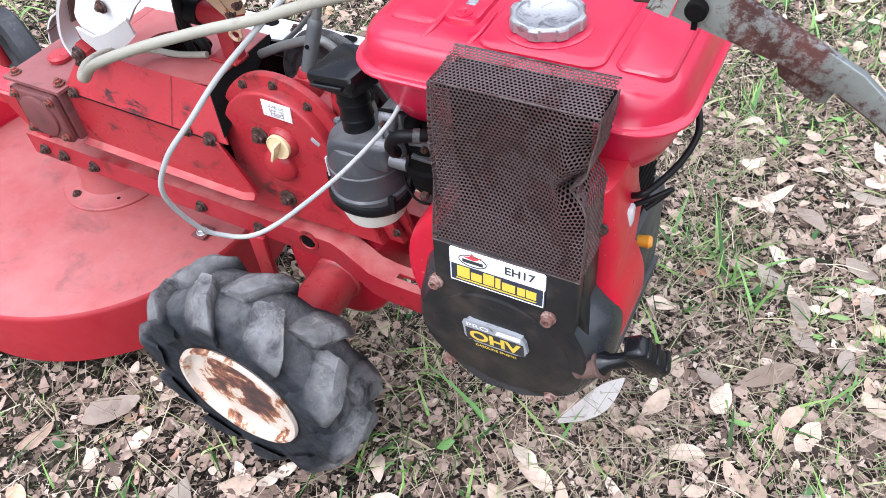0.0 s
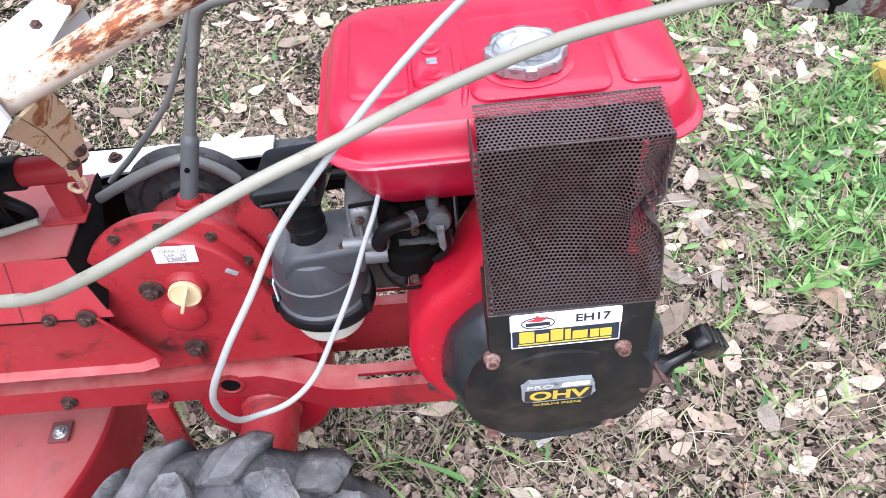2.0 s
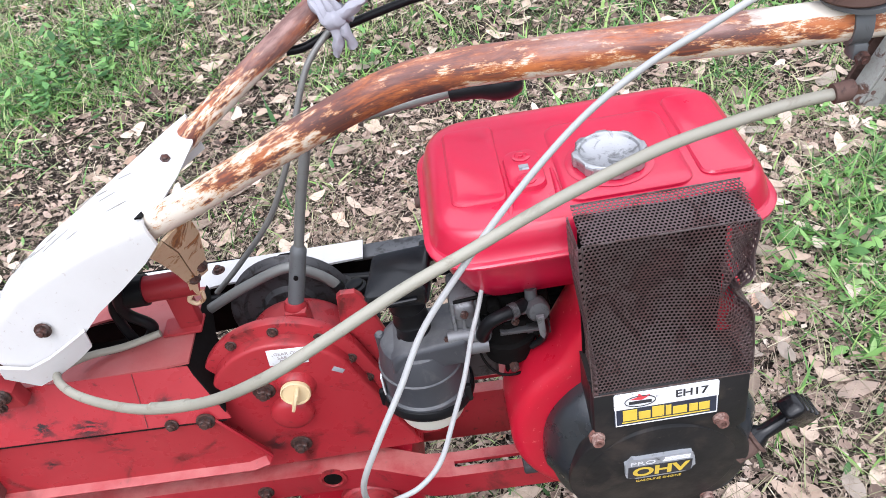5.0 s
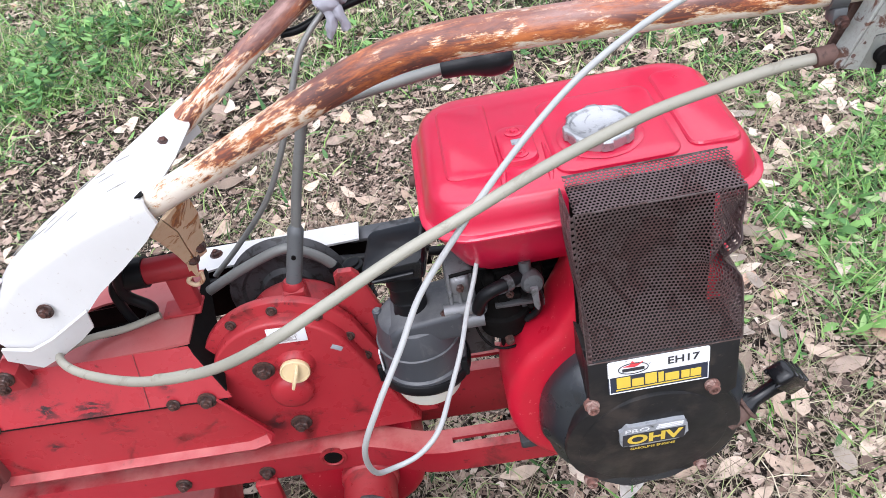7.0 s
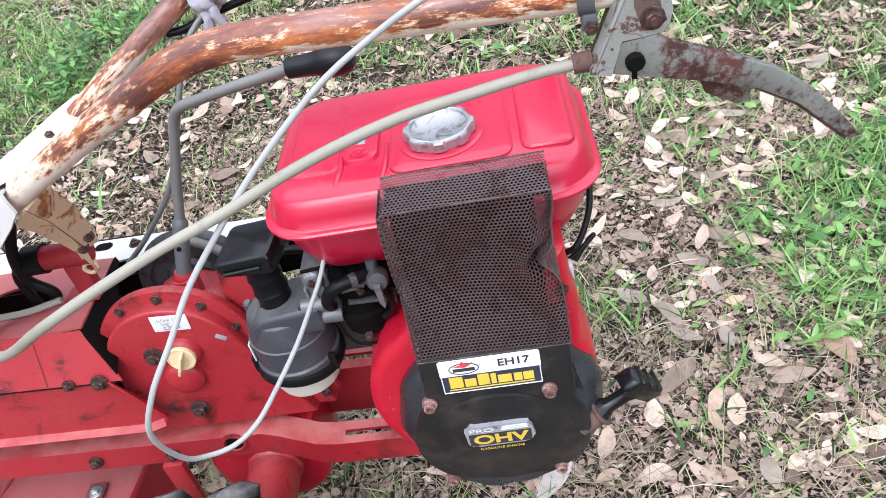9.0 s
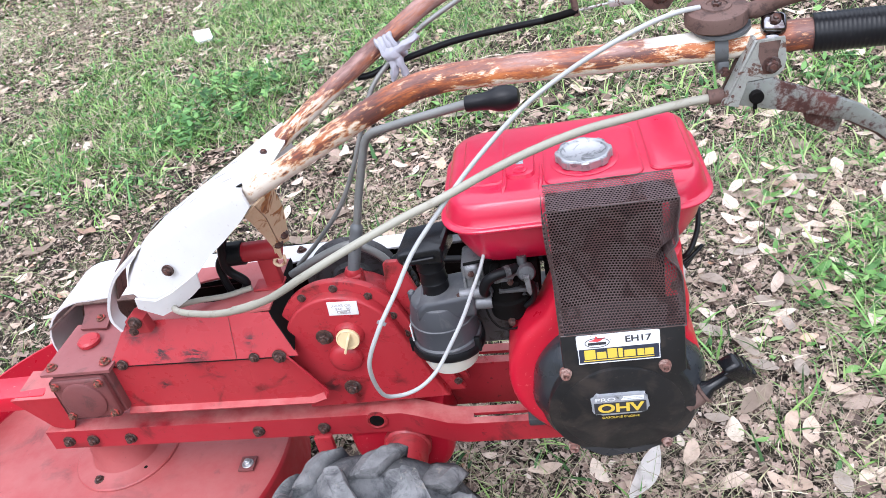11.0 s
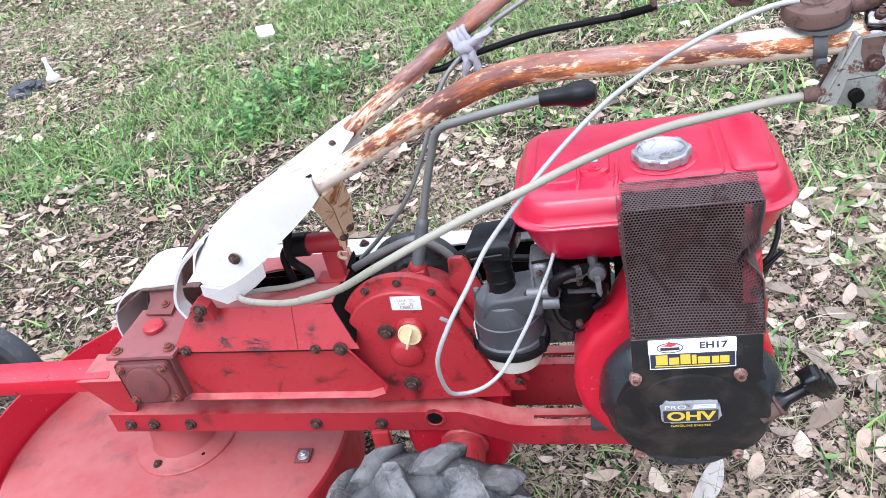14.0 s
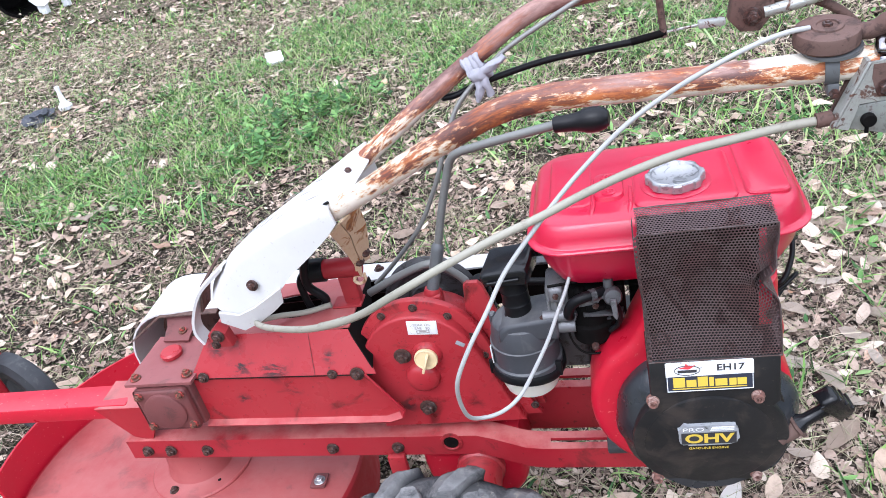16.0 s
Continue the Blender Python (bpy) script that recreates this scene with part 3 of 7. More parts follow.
def slab(outline, depth, bevel=0.003, segments=2, axis="y"):
    """An outline of (x, z) pairs pushed along y from depth[0] to depth[1]; axis z takes (x, y) pairs."""
    bm = bmesh.new()
    if axis == "y":
        front = [bm.verts.new((x, depth[0], z)) for x, z in outline]
        back = [bm.verts.new((x, depth[1], z)) for x, z in outline]
    else:
        front = [bm.verts.new((x, y, depth[0])) for x, y in outline]
        back = [bm.verts.new((x, y, depth[1])) for x, y in outline]
    n = len(outline)
    f = bm.faces.new(front)
    bm.faces.new(back[::-1])
    for k in range(n):
        bm.faces.new((front[k], back[k], back[(k + 1) % n], front[(k + 1) % n]))
    bmesh.ops.recalc_face_normals(bm, faces=bm.faces)
    if bevel:
        edges = [e for e in bm.edges if any(len(face.verts) > 4 or face in (f,) for face in e.link_faces)]
        bmesh.ops.bevel(bm, geom=edges, offset=bevel, segments=segments, affect="EDGES", profile=0.5, clamp_overlap=True)
    return bm


def arc(cx, cz, r, a0, a1, n=16):
    return [(cx + r * math.cos(radians(a0 + (a1 - a0) * k / n)), cz + r * math.sin(radians(a0 + (a1 - a0) * k / n))) for k in range(n + 1)]


def plate(corners, thick, cuts=1):
    """A sheet through a grid of corner points (rows of points), given a thickness."""
    bm = bmesh.new()
    rows = [[bm.verts.new(p) for p in row] for row in corners]
    for a, b in zip(rows, rows[1:]):
        for k in range(len(a) - 1):
            bm.faces.new((a[k], a[k + 1], b[k + 1], b[k]))
    bmesh.ops.recalc_face_normals(bm, faces=bm.faces)
    bmesh.ops.solidify(bm, geom=bm.faces, thickness=thick)
    return bm


def poly_plate(points, thick):
    """A flat sheet with the given corners; the thickness goes away from the viewer's side."""
    bm = bmesh.new()
    pts = [Vector(p) for p in points]
    n = Vector()
    for a, b in zip(pts, pts[1:] + pts[:1]):
        n += a.cross(b)
    n.normalize()
    if n.y < 0 or (abs(n.y) < 0.1 and n.z > 0):
        n = -n
    front = [bm.verts.new(p) for p in pts]
    back = [bm.verts.new(p + n * thick) for p in pts]
    bm.faces.new(front)
    bm.faces.new(back[::-1])
    k = len(pts)
    for i in range(k):
        bm.faces.new((front[i], back[i], back[(i + 1) % k], front[(i + 1) % k]))
    return bm


BOLT_MESHES = {}


def bolt(parent, at, normal, r=0.006, material="bolt", washer=True, name="bolt"):
    """A hex-headed bolt with its washer; alike bolts share one mesh."""
    key = (r, material, washer)
    if key not in BOLT_MESHES:
        bm = bmesh.new()
        if washer:
            lathe((0, 0, 0), (0, 0, 1), [(0, -0.001), (r * 1.45, -0.001), (r * 1.45, r * 0.16), (r * 1.35, r * 0.24), (0, r * 0.24)], 16, bm)
        lathe((0, 0, 0), (0, 0, 1), [(r, 0), (r, r * 0.85), (r * 0.84, r * 1.0)], 6, bm)
        lathe((0, 0, 0), (0, 0, 1), [(r * 0.55, r * 0.9), (r * 0.55, r * 1.3), (r * 0.45, r * 1.4)], 10, bm)
        BOLT_MESHES[key] = mesh_of("bolt", bm, M[material])
    ob = new(name, BOLT_MESHES[key])
    ob.parent = parent
    q = Vector(normal).to_track_quat("Z", "Y")
    spin = (at[0] * 37 + at[2] * 53) % 1.0
    ob.matrix_basis = Matrix.Translation(at) @ q.to_matrix().to_4x4() @ Matrix.Rotation(spin, 4, "Z")
    if parent.type == "EMPTY":
        ob.matrix_parent_inverse = Matrix.Translation(parent.location).inverted()
    return ob


def lettering(text, size, parent, material, m, name="lettering", width=1.0, label="", bold=0.0):
    """Built-in font turned into a thin mesh at pose m."""
    cu = bpy.data.curves.new("text", "FONT")
    cu.body, cu.size, cu.extrude, cu.offset = text, size, 0.0001, bold
    cu.align_x, cu.align_y = "CENTER", "CENTER"
    tmp = bpy.data.objects.new("text", cu)
    scene.collection.objects.link(tmp)
    bpy.context.view_layer.update()
    me = bpy.data.meshes.new_from_object(tmp)
    bpy.data.objects.remove(tmp)
    bpy.data.curves.remove(cu)
    me.transform(Matrix.Diagonal((width, 1, 1, 1)))
    me.materials.clear()
    me.materials.append(material)
    ob = new(name, me)
    ob.parent = parent
    ob.matrix_basis = m
    return tagged(ob, label)

# ---------- ground ----------
rng = np.random.default_rng(7)


def lie(x, y):
    """Height of the ground: gentle swells round zero."""
    heel = 0.012 * math.exp(-(((x + 0.336) / 0.16) ** 2) - (((y + 0.02) / 0.14) ** 2))
    return heel + 0.012 * noise.noise((x * 1.3, y * 1.3, 0.0)) + 0.006 * noise.noise((x * 6, y * 6, 3.0)) - 0.004


def ground_sheet():
    outer = np.array([0.2, 0.5, 1, 2, 4, 8, 16, 40, 100, 300])
    xs = np.concatenate([-3.0 - outer[::-1], np.arange(-3.0, 1.6, 0.045), 1.6 + outer])
    ys = np.concatenate([-1.2 - outer[::-1], np.arange(-1.2, 4.0, 0.045), 4.0 + outer])
    verts = [(x, y, lie(x, y)) for y in ys for x in xs]
    w = len(xs)
    faces = [(j * w + i, j * w + i + 1, j * w + w + i + 1, j * w + w + i) for j in range(len(ys) - 1) for i in range(w - 1)]
    me = bpy.data.meshes.new("ground")
    me.from_pydata(verts, [], faces)
    me.shade_smooth()
    me.materials.append(M["soil"])
    return tagged(new("ground", me), "brown leaf-mould soil under dry leaves and grass", "ground", kind="structure")


ground_sheet()

# Green patches: x, y, radius, how dense.
PATCHES = [(-1.85, 2.85, 0.45, 0.7), (-1.4, 2.15, 0.5, 1.0), (-2.15, 1.85, 0.5, 0.9), (-1.65, 1.72, 0.45, 0.9), (-1.9, 2.35, 0.4, 0.85), (-1.25, 3.4, 0.65, 0.9),
           (-0.6, 2.75, 0.5, 0.8), (0.25, 2.75, 0.6, 0.6), (0.45, 1.42, 0.35, 0.8), (0.2, 1.55, 0.28, 0.5), (0.76, 0.74, 0.26, 0.9), (0.6, 0.6, 0.2, 0.9),
           (0.58, 0.42, 0.14, 0.8), (-0.34, 1.83, 0.3, 0.5), (-0.6, 1.15, 0.3, 0.3), (0.11, 1.05, 0.18, 0.45), (0.09, 0.53, 0.12, 0.6), (0.33, 0.5, 0.16, 0.45), (0.62, 0.9, 0.1, 0.8)]
PATCHES += [(-0.48, -0.09, 0.1, 0.5), (-0.22, 0.09, 0.14, 0.6), (0.95, 1.4, 0.4, 0.85), (-2.0, 4.9, 0.6, 0.6), (0.4, 4.2, 1.2, 0.6), (-1.0, 5.0, 1.0, 0.6), (1.0, 0.5, 0.3, 0.6)]


def green(x, y):
    g = np.full(x.shape, 0.17)
    for px, py, r, d in PATCHES:
        g = np.maximum(g, d * np.exp(-(((x - px) ** 2 + (y - py) ** 2) / (r * r)) ** 1.6))
    rough = np.array([noise.noise((a * 4.5, b * 4.5, 9.0)) for a, b in zip(x, y)])
    fine = np.array([noise.noise((a * 13, b * 13, 2.0)) for a, b in zip(x, y)])
    return np.clip(g * (1.0 + 1.3 * rough + 1.0 * fine), 0.01, 1)


def trodden(x, y):
    """One on whole litter, less where the soil by the wheel lies open."""
    return 1.0 - 0.35 * np.exp(-(((x + 0.34) / 0.45) ** 2 + ((y + 0.12) / 0.22) ** 2) ** 2)


def scattered(name, templates, n, area, sizes, keep, material, label, category, tilt=0.3, lift=0.004, near=1.0):
    """Many small copies of a few shapes strewn on the ground, as one mesh."""
    (x0, x1), (y0, y1) = area
    x = rng.uniform(x0, x1, n)
    y = y0 + (y1 - y0) * rng.uniform(0, 1, n) ** near
    pick = rng.uniform(0, 1, n) < keep(x, y)
    x, y = x[pick], y[pick]
    k = len(x)
    z = np.array([lie(a, b) for a, b in zip(x, y)])
    turn, lean, roll = rng.uniform(0, 2 * np.pi, k), rng.normal(0, tilt, k), rng.normal(0, tilt, k)
    size = rng.uniform(*sizes, k)
    verts, faces, base = [], [], 0
    which = rng.integers(0, len(templates), k)
    for j, (tv, tf) in enumerate(templates):
        s = np.nonzero(which == j)[0]
        tv, tf = np.array(tv), np.array(tf)
        c, d = np.cos(turn[s]), np.sin(turn[s])
        p = tv[None] * size[s, None, None]
        px, py, pz = p[..., 0], p[..., 1], p[..., 2]
        pz = pz + px * np.sin(lean[s])[:, None] + py * np.sin(roll[s])[:, None]
        low = np.minimum(pz.min(1), 0)
        out = np.stack([x[s, None] + px * c[:, None] - py * d[:, None], y[s, None] + px * d[:, None] + py * c[:, None],
                        z[s, None] + pz - 0.6 * low[:, None] + lift * rng.uniform(0.2, 1, len(s))[:, None]], -1)
        verts.append(out.reshape(-1, 3))
        faces.append((tf[None] + base + np.arange(len(s))[:, None, None] * len(tv)).reshape(-1, tf.shape[1]))
        base += len(s) * len(tv)
    verts = np.concatenate(verts)
    me = bpy.data.meshes.new(name)
    me.from_pydata(verts, [], np.concatenate(faces))
    me.shade_smooth()
    me.materials.append(material)
    return tagged(new(name, me), label, category, kind="stuff")


def leaf_shape(width, curl, cup, twist, seed, n=8):
    """An oval dry leaf, one unit long, three points across, pointed at both ends."""
    r = random.Random(seed)
    v, f = [], []
    ripple = r.uniform(0, 6)
    for i in range(n):
        t = i / (n - 1)
        w = width * max(0.03, math.sin(math.pi * (0.015 + 0.97 * t**0.92))) ** 0.72 * r.uniform(0.94, 1.06)
        z = curl * (t - 0.5) ** 2 + 0.025 * math.sin(ripple + 7 * t)
        bend = 0.05 * math.sin(2.6 * t + seed)
        for s in (-1, 0, 1):
            v.append((t - 0.5, s * w + bend, z + cup * abs(s) * w + twist * s * (t - 0.5) * w + 0.02 * s * math.sin(ripple + 9 * t)))
    for i in range(n - 1):
        for s in (0, 1):
            f.append((3 * i + s, 3 * i + s + 1, 3 * i + s + 4, 3 * i + s + 3))
    return v, f


def flake_shape(seed, aspect):
    """A torn piece of a dead leaf: a buckled sheet with a ragged rim."""
    r = random.Random(seed)
    rim = []
    for k in range(8):
        a = 2 * math.pi * k / 8
        q = r.uniform(0.32, 0.52)
        rim.append((q * math.cos(a), q * math.sin(a) * aspect, r.uniform(-0.05, 0.06) + 0.16 * math.cos(a) ** 2))
    return [(0.0, 0.0, 0.0), *rim], [(0, 1 + k, 1 + (k + 1) % 8, 1 + (k + 2) % 8) for k in range(0, 8, 2)]


def blade_shape(bend, width, lean):
    v, f = [], []
    for i in range(4):
        t = i / 3
        w = width * (1 - t) ** 0.7 + 0.002
        v += [(bend * t * t + lean * t, -w, t * (1 - 0.35 * bend * t)), (bend * t * t + lean * t, w, t * (1 - 0.35 * bend * t))]
    for i in range(3):
        f.append((2 * i, 2 * i + 1, 2 * i + 3, 2 * i + 2))
    return v, f


LEAVES = [leaf_shape(0.21, 0.25, 0.16, 0.3, 1), leaf_shape(0.25, 0.2, -0.2, 0.25, 2), leaf_shape(0.19, 0.5, 0.3, -0.4, 3), leaf_shape(0.27, 0.3, 0.12, 0.3, 4), leaf_shape(0.22, -0.2, 0.35, 0.5, 5), leaf_shape(0.29, 0.35, -0.3, -0.3, 6)]
FLAKES = [flake_shape(k, 0.45 + 0.12 * (k % 4)) for k in range(6)]
CRUMBS = [([(-0.5, -0.1, 0), (0.1, -0.3, 0.12), (0.5, 0.12, 0.02), (-0.2, 0.25, 0.14)], [(0, 1, 2, 3)]),
          ([(-0.5, -0.02, 0), (0.0, -0.13, 0.12), (0.5, 0.03, 0.05), (0.05, 0.09, 0.16)], [(0, 1, 2, 3)]),
          ([(-0.5, 0.06, 0.02), (-0.1, -0.05, 0.1), (0.5, -0.1, 0.02), (0.0, 0.05, 0.13)], [(0, 1, 2, 3)]),
          ([(-0.45, -0.2, 0.1), (0.5, -0.05, 0.0), (0.2, 0.2, 0.2), (-0.3, 0.16, 0.05)], [(0, 1, 2, 3)])]
STRAWS = [([(-0.5, -0.008, 0), (-0.5, 0.008, 0.01), (0, 0.058, 0.06), (0, 0.042, 0.05), (0.5, -0.008, 0.02), (0.5, 0.008, 0.03)], [(0, 1, 2, 3), (3, 2, 5, 4)]),
          ([(-0.5, -0.006, 0), (-0.5, 0.006, 0.01), (0, -0.08, 0.16), (0, -0.092, 0.15), (0.5, -0.006, 0.05), (0.5, 0.006, 0.06)], [(0, 1, 2, 3), (3, 2, 5, 4)])]
BLADES = [blade_shape(0.5, 0.05, 0.3), blade_shape(0.9, 0.04, 0.2), blade_shape(0.3, 0.035, 0.5), blade_shape(1.2, 0.06, 0.3), blade_shape(0.6, 0.075, 0.8)]

THIN = [blade_shape(0.9, 0.022, 0.8), blade_shape(0.5, 0.018, 1.6), blade_shape(1.3, 0.025, 1.1), blade_shape(0.2, 0.02, 2.2)]
close_box = ((-0.9, 1.3), (-0.4, 1.6))
near_box, mid_box, far_box = ((-2.7, 1.7), (-1.0, 1.9)), ((-4.6, 2.4), (1.5, 4.6)), ((-9.0, 3.5), (3.8, 10.0))
bare = lambda x, y: 1.0 - 0.6 * green(x, y)  # noqa: E731
clump = lambda x, y: np.array([0.35 + 0.9 * noise.noise((a * 5, b * 5, 4.0)) for a, b in zip(x, y)])  # noqa: E731


def fade(x, y, box, edge=0.5):
    """One inside a box, falling to nothing at its rim."""
    (x0, x1), (y0, y1) = box
    d = np.minimum(np.minimum(x - x0, x1 - x), np.minimum(y - y0, y1 - y))
    return np.clip(d / edge, 0, 1)


for box_, n, sizes, edge in ((near_box, 2600, (0.02, 0.064), 0.4), (mid_box, 2800, (0.028, 0.08), 0.5), (far_box, 2000, (0.05, 0.12), 1.5)):
    scattered("leaf_litter", LEAVES, n, box_, sizes, lambda x, y: bare(x, y) * (0.55 + clump(x, y)) * fade(x, y, box_, edge), M["leaf"], "dry tan leaves strewn over the soil", "leaves", 0.12, 0.012)
for box_, n, sizes in ((close_box, 20000, (0.008, 0.026)), (near_box, 28000, (0.01, 0.034)), (mid_box, 26000, (0.016, 0.046)), (far_box, 14000, (0.03, 0.08))):
    scattered("leaf_flakes", FLAKES, n, box_, sizes, lambda x, y: bare(x, y) * fade(x, y, box_), M["flake"], "torn brown leaf pieces matted over the soil", "leaf pieces", 0.16, 0.007)
for box_, n, sizes in ((close_box, 90000, (0.004, 0.014)), (near_box, 165000, (0.004, 0.018)), (mid_box, 90000, (0.008, 0.028)), (far_box, 60000, (0.012, 0.05))):
    scattered("leaf_crumbs", CRUMBS, n, box_, sizes, lambda x, y: trodden(x, y) * fade(x, y, box_), M["crumb"], "broken brown leaf crumbs on the soil", "leaf crumbs", 0.3, 0.008)
for box_, n, sizes in ((near_box, 4500, (0.02, 0.08)), (mid_box, 9000, (0.04, 0.13))):
    scattered("dry_straw", STRAWS, n, box_, sizes, lambda x, y: fade(x, y, box_), M["straw"], "dry straw stalks lying on the soil", "straw", 0.12, 0.016)
for box_, n, sizes in ((close_box, 30000, (0.01, 0.04)), (near_box, 66000, (0.012, 0.045)), (mid_box, 84000, (0.018, 0.06))):
    scattered("dry_grass", THIN, n, box_, sizes, lambda x, y: trodden(x, y) ** 2 * (0.3 + 0.9 * clump(x, y)) * fade(x, y, box_), M["drygrass"], "thin dry grass and stalks matted on the soil", "dry grass", 0.3, 0.0)
for box_, n, sizes, k in ((near_box, 110000, (0.015, 0.05), 0.9), (mid_box, 200000, (0.02, 0.055), 1.0), (far_box, 140000, (0.03, 0.08), 0.7)):
    scattered("grass", BLADES, n, box_, sizes, lambda x, y: k * trodden(x, y) ** 2 * green(x, y) ** 1.25 * fade(x, y, box_, 1.0 if k < 1 else 0.3), M["grass"], "short green grass in loose patches", "grass", 0.25, 0.0)
BROAD = [blade_shape(0.8, 0.08, 0.6), blade_shape(1.1, 0.065, 0.9), blade_shape(0.5, 0.07, 1.0)]
scattered("broad_grass", BROAD, 9000, near_box, (0.025, 0.065), lambda x, y: 0.5 * green(x, y) ** 1.5 * (y > -0.3), M["weed"], "broad blades of fresh grass among the leaves", "grass", 0.3, 0.0)
scattered("broad_grass", BROAD, 22000, mid_box, (0.025, 0.07), lambda x, y: np.clip(0.75 * green(x, y) ** 1.8, 0, 1) * trodden(x, y) * np.clip(1.6 * clump(x, y) - 0.2, 0, 1), M["freshgrass"], "lush broad blades of fresh green grass", "grass", 0.35, 0.0)
leafy = ((0.12, 1.0), (0.45, 1.5))
scattered("leaf_litter", LEAVES, 400, leafy, (0.028, 0.064), lambda x, y: (1.0 - 0.8 * green(x, y)) * (0.35 + clump(x, y)) * fade(x, y, leafy, 0.1), M["palelitter"], "pale papery leaves fallen thickly beside the machine", "leaves", 0.2, 0.014)
lush = ((0.3, 1.3), (0.2, 1.25))
scattered("broad_grass", BROAD, 9000, lush, (0.018, 0.045), lambda x, y: np.clip(0.6 * green(x, y) ** 1.6, 0, 1) * fade(x, y, lush, 0.15), M["freshgrass"], "lush broad blades of fresh green grass", "grass", 0.35, 0.0)
ROUND = [leaf_shape(0.2, 0.5, 0.3, 0.3, 8, 5), leaf_shape(0.25, -0.5, -0.3, 0.3, 9, 5), leaf_shape(0.16, 0.7, 0.4, -0.4, 10, 5)]
scattered("broadleaf_weeds", ROUND, 5000, lush, (0.014, 0.038), lambda x, y: 0.55 * green(x, y) ** 1.3 * fade(x, y, lush, 0.15), M["freshgrass"], "fresh broad-leaved weeds among the leaves", "weeds", 0.35, 0.025)
scattered("broadleaf_weeds", ROUND, 11000, near_box, (0.012, 0.032), lambda x, y: 0.4 * green(x, y) ** 1.6, M["weed"], "small broad-leaved weeds among the grass", "weeds", 0.4, 0.03)
scattered("broadleaf_weeds", ROUND, 48000, mid_box, (0.014, 0.036), lambda x, y: 0.6 * green(x, y) ** 1.2, M["weed"], "small broad-leaved weeds among the grass", "weeds", 0.4, 0.03)


# the same ground goes on all round, strewn more thinly
wide_box = ((-9.0, 8.0), (-7.0, 9.0))


def beyond(x, y):
    """One outside the area that is strewn closely, with a soft rim."""
    inside = np.maximum(np.maximum(fade(x, y, near_box), fade(x, y, mid_box)), fade(x, y, far_box, 1.5))
    return np.sqrt(1.0 - inside) * fade(x, y, wide_box, 2.0)


scattered("leaf_crumbs", CRUMBS, 100000, wide_box, (0.014, 0.045), beyond, M["flake"], "broken brown leaf crumbs on the soil", "leaf crumbs", 0.35, 0.008)
scattered("leaf_flakes", FLAKES, 40000, wide_box, (0.03, 0.08), beyond, M["flake"], "torn brown leaf pieces matted over the soil", "leaf pieces", 0.16, 0.007)
scattered("leaf_litter", LEAVES, 5000, wide_box, (0.04, 0.1), lambda x, y: beyond(x, y) * (0.4 + clump(x, y)), M["leaf"], "dry tan leaves strewn over the soil", "leaves", 0.12, 0.012)
scattered("grass", BLADES, 110000, wide_box, (0.04, 0.09), lambda x, y: beyond(x, y) * np.clip(clump(x * 0.13, y * 0.13) + 0.25 * clump(x, y), 0.12, 1), M["grass"], "short green grass in loose patches", "grass", 0.25, 0.0)


def weed_clump(x, y, r, n, seed, tall):
    rr = random.Random(seed)
    bm = bmesh.new()
    for _ in range(n):
        a, d = rr.uniform(0, 6.28), r * rr.random() ** 0.6
        foot = Vector((x + d * math.cos(a), y + d * math.sin(a), lie(x, y)))
        h = tall * rr.uniform(0.4, 1.0) * (1 - 0.4 * d / r)
        tip = foot + Vector((0.3 * h * math.cos(a), 0.3 * h * math.sin(a), h))
        sweep([foot, (foot + tip) / 2 + Vector((0, 0, 0.1 * h)), tip], 0.0012, 4, bm)
        for k in range(7):
            v, f = leaf_shape(0.21, 0.3, 0.25, 0.2, rr.randint(0, 99))
            s, t = rr.uniform(0.025, 0.05), 0.35 + 0.65 * k / 6
            m = Matrix.Translation(foot.lerp(tip, t)) @ Matrix.Rotation(rr.uniform(0, 6.28), 4, "Z") @ Matrix.Rotation(rr.uniform(-0.5, 0.15), 4, "Y") @ Matrix.Translation((s / 2, 0, 0)) @ Matrix.Scale(s, 4)
            vs = [bm.verts.new(m @ Vector(q)) for q in v]
            for q in f:
                bm.faces.new([vs[i] for i in q])
    return solo("weed_clump", bm, M["weed"], "bushy green weed clump in the grass", "weeds", kind="stuff")


weed_clump(-1.28, 2.12, 0.2, 26, 3, 0.17)
weed_clump(-1.42, 1.88, 0.15, 16, 4, 0.12)
weed_clump(-1.1, 2.3, 0.15, 12, 5, 0.14)


def lone_leaf(x, y, turn, size, shape, name="dry_leaf", label="pale dry leaf lying on the ground", material="paleleaf", lift=0.014):
    v, f = leaf_shape(*shape)
    bm = bmesh.new()
    m = Matrix.Translation((x, y, lie(x, y) + lift)) @ Matrix.Rotation(radians(turn), 4, "Z") @ Matrix.Scale(size, 4)
    vs = [bm.verts.new(m @ Vector(q)) for q in v]
    for q in f:
        bm.faces.new([vs[i] for i in q])
    bmesh.ops.solidify(bm, geom=bm.faces, thickness=0.0008)
    return solo(name, bm, M[material], label, "leaf", "single dry leaves")


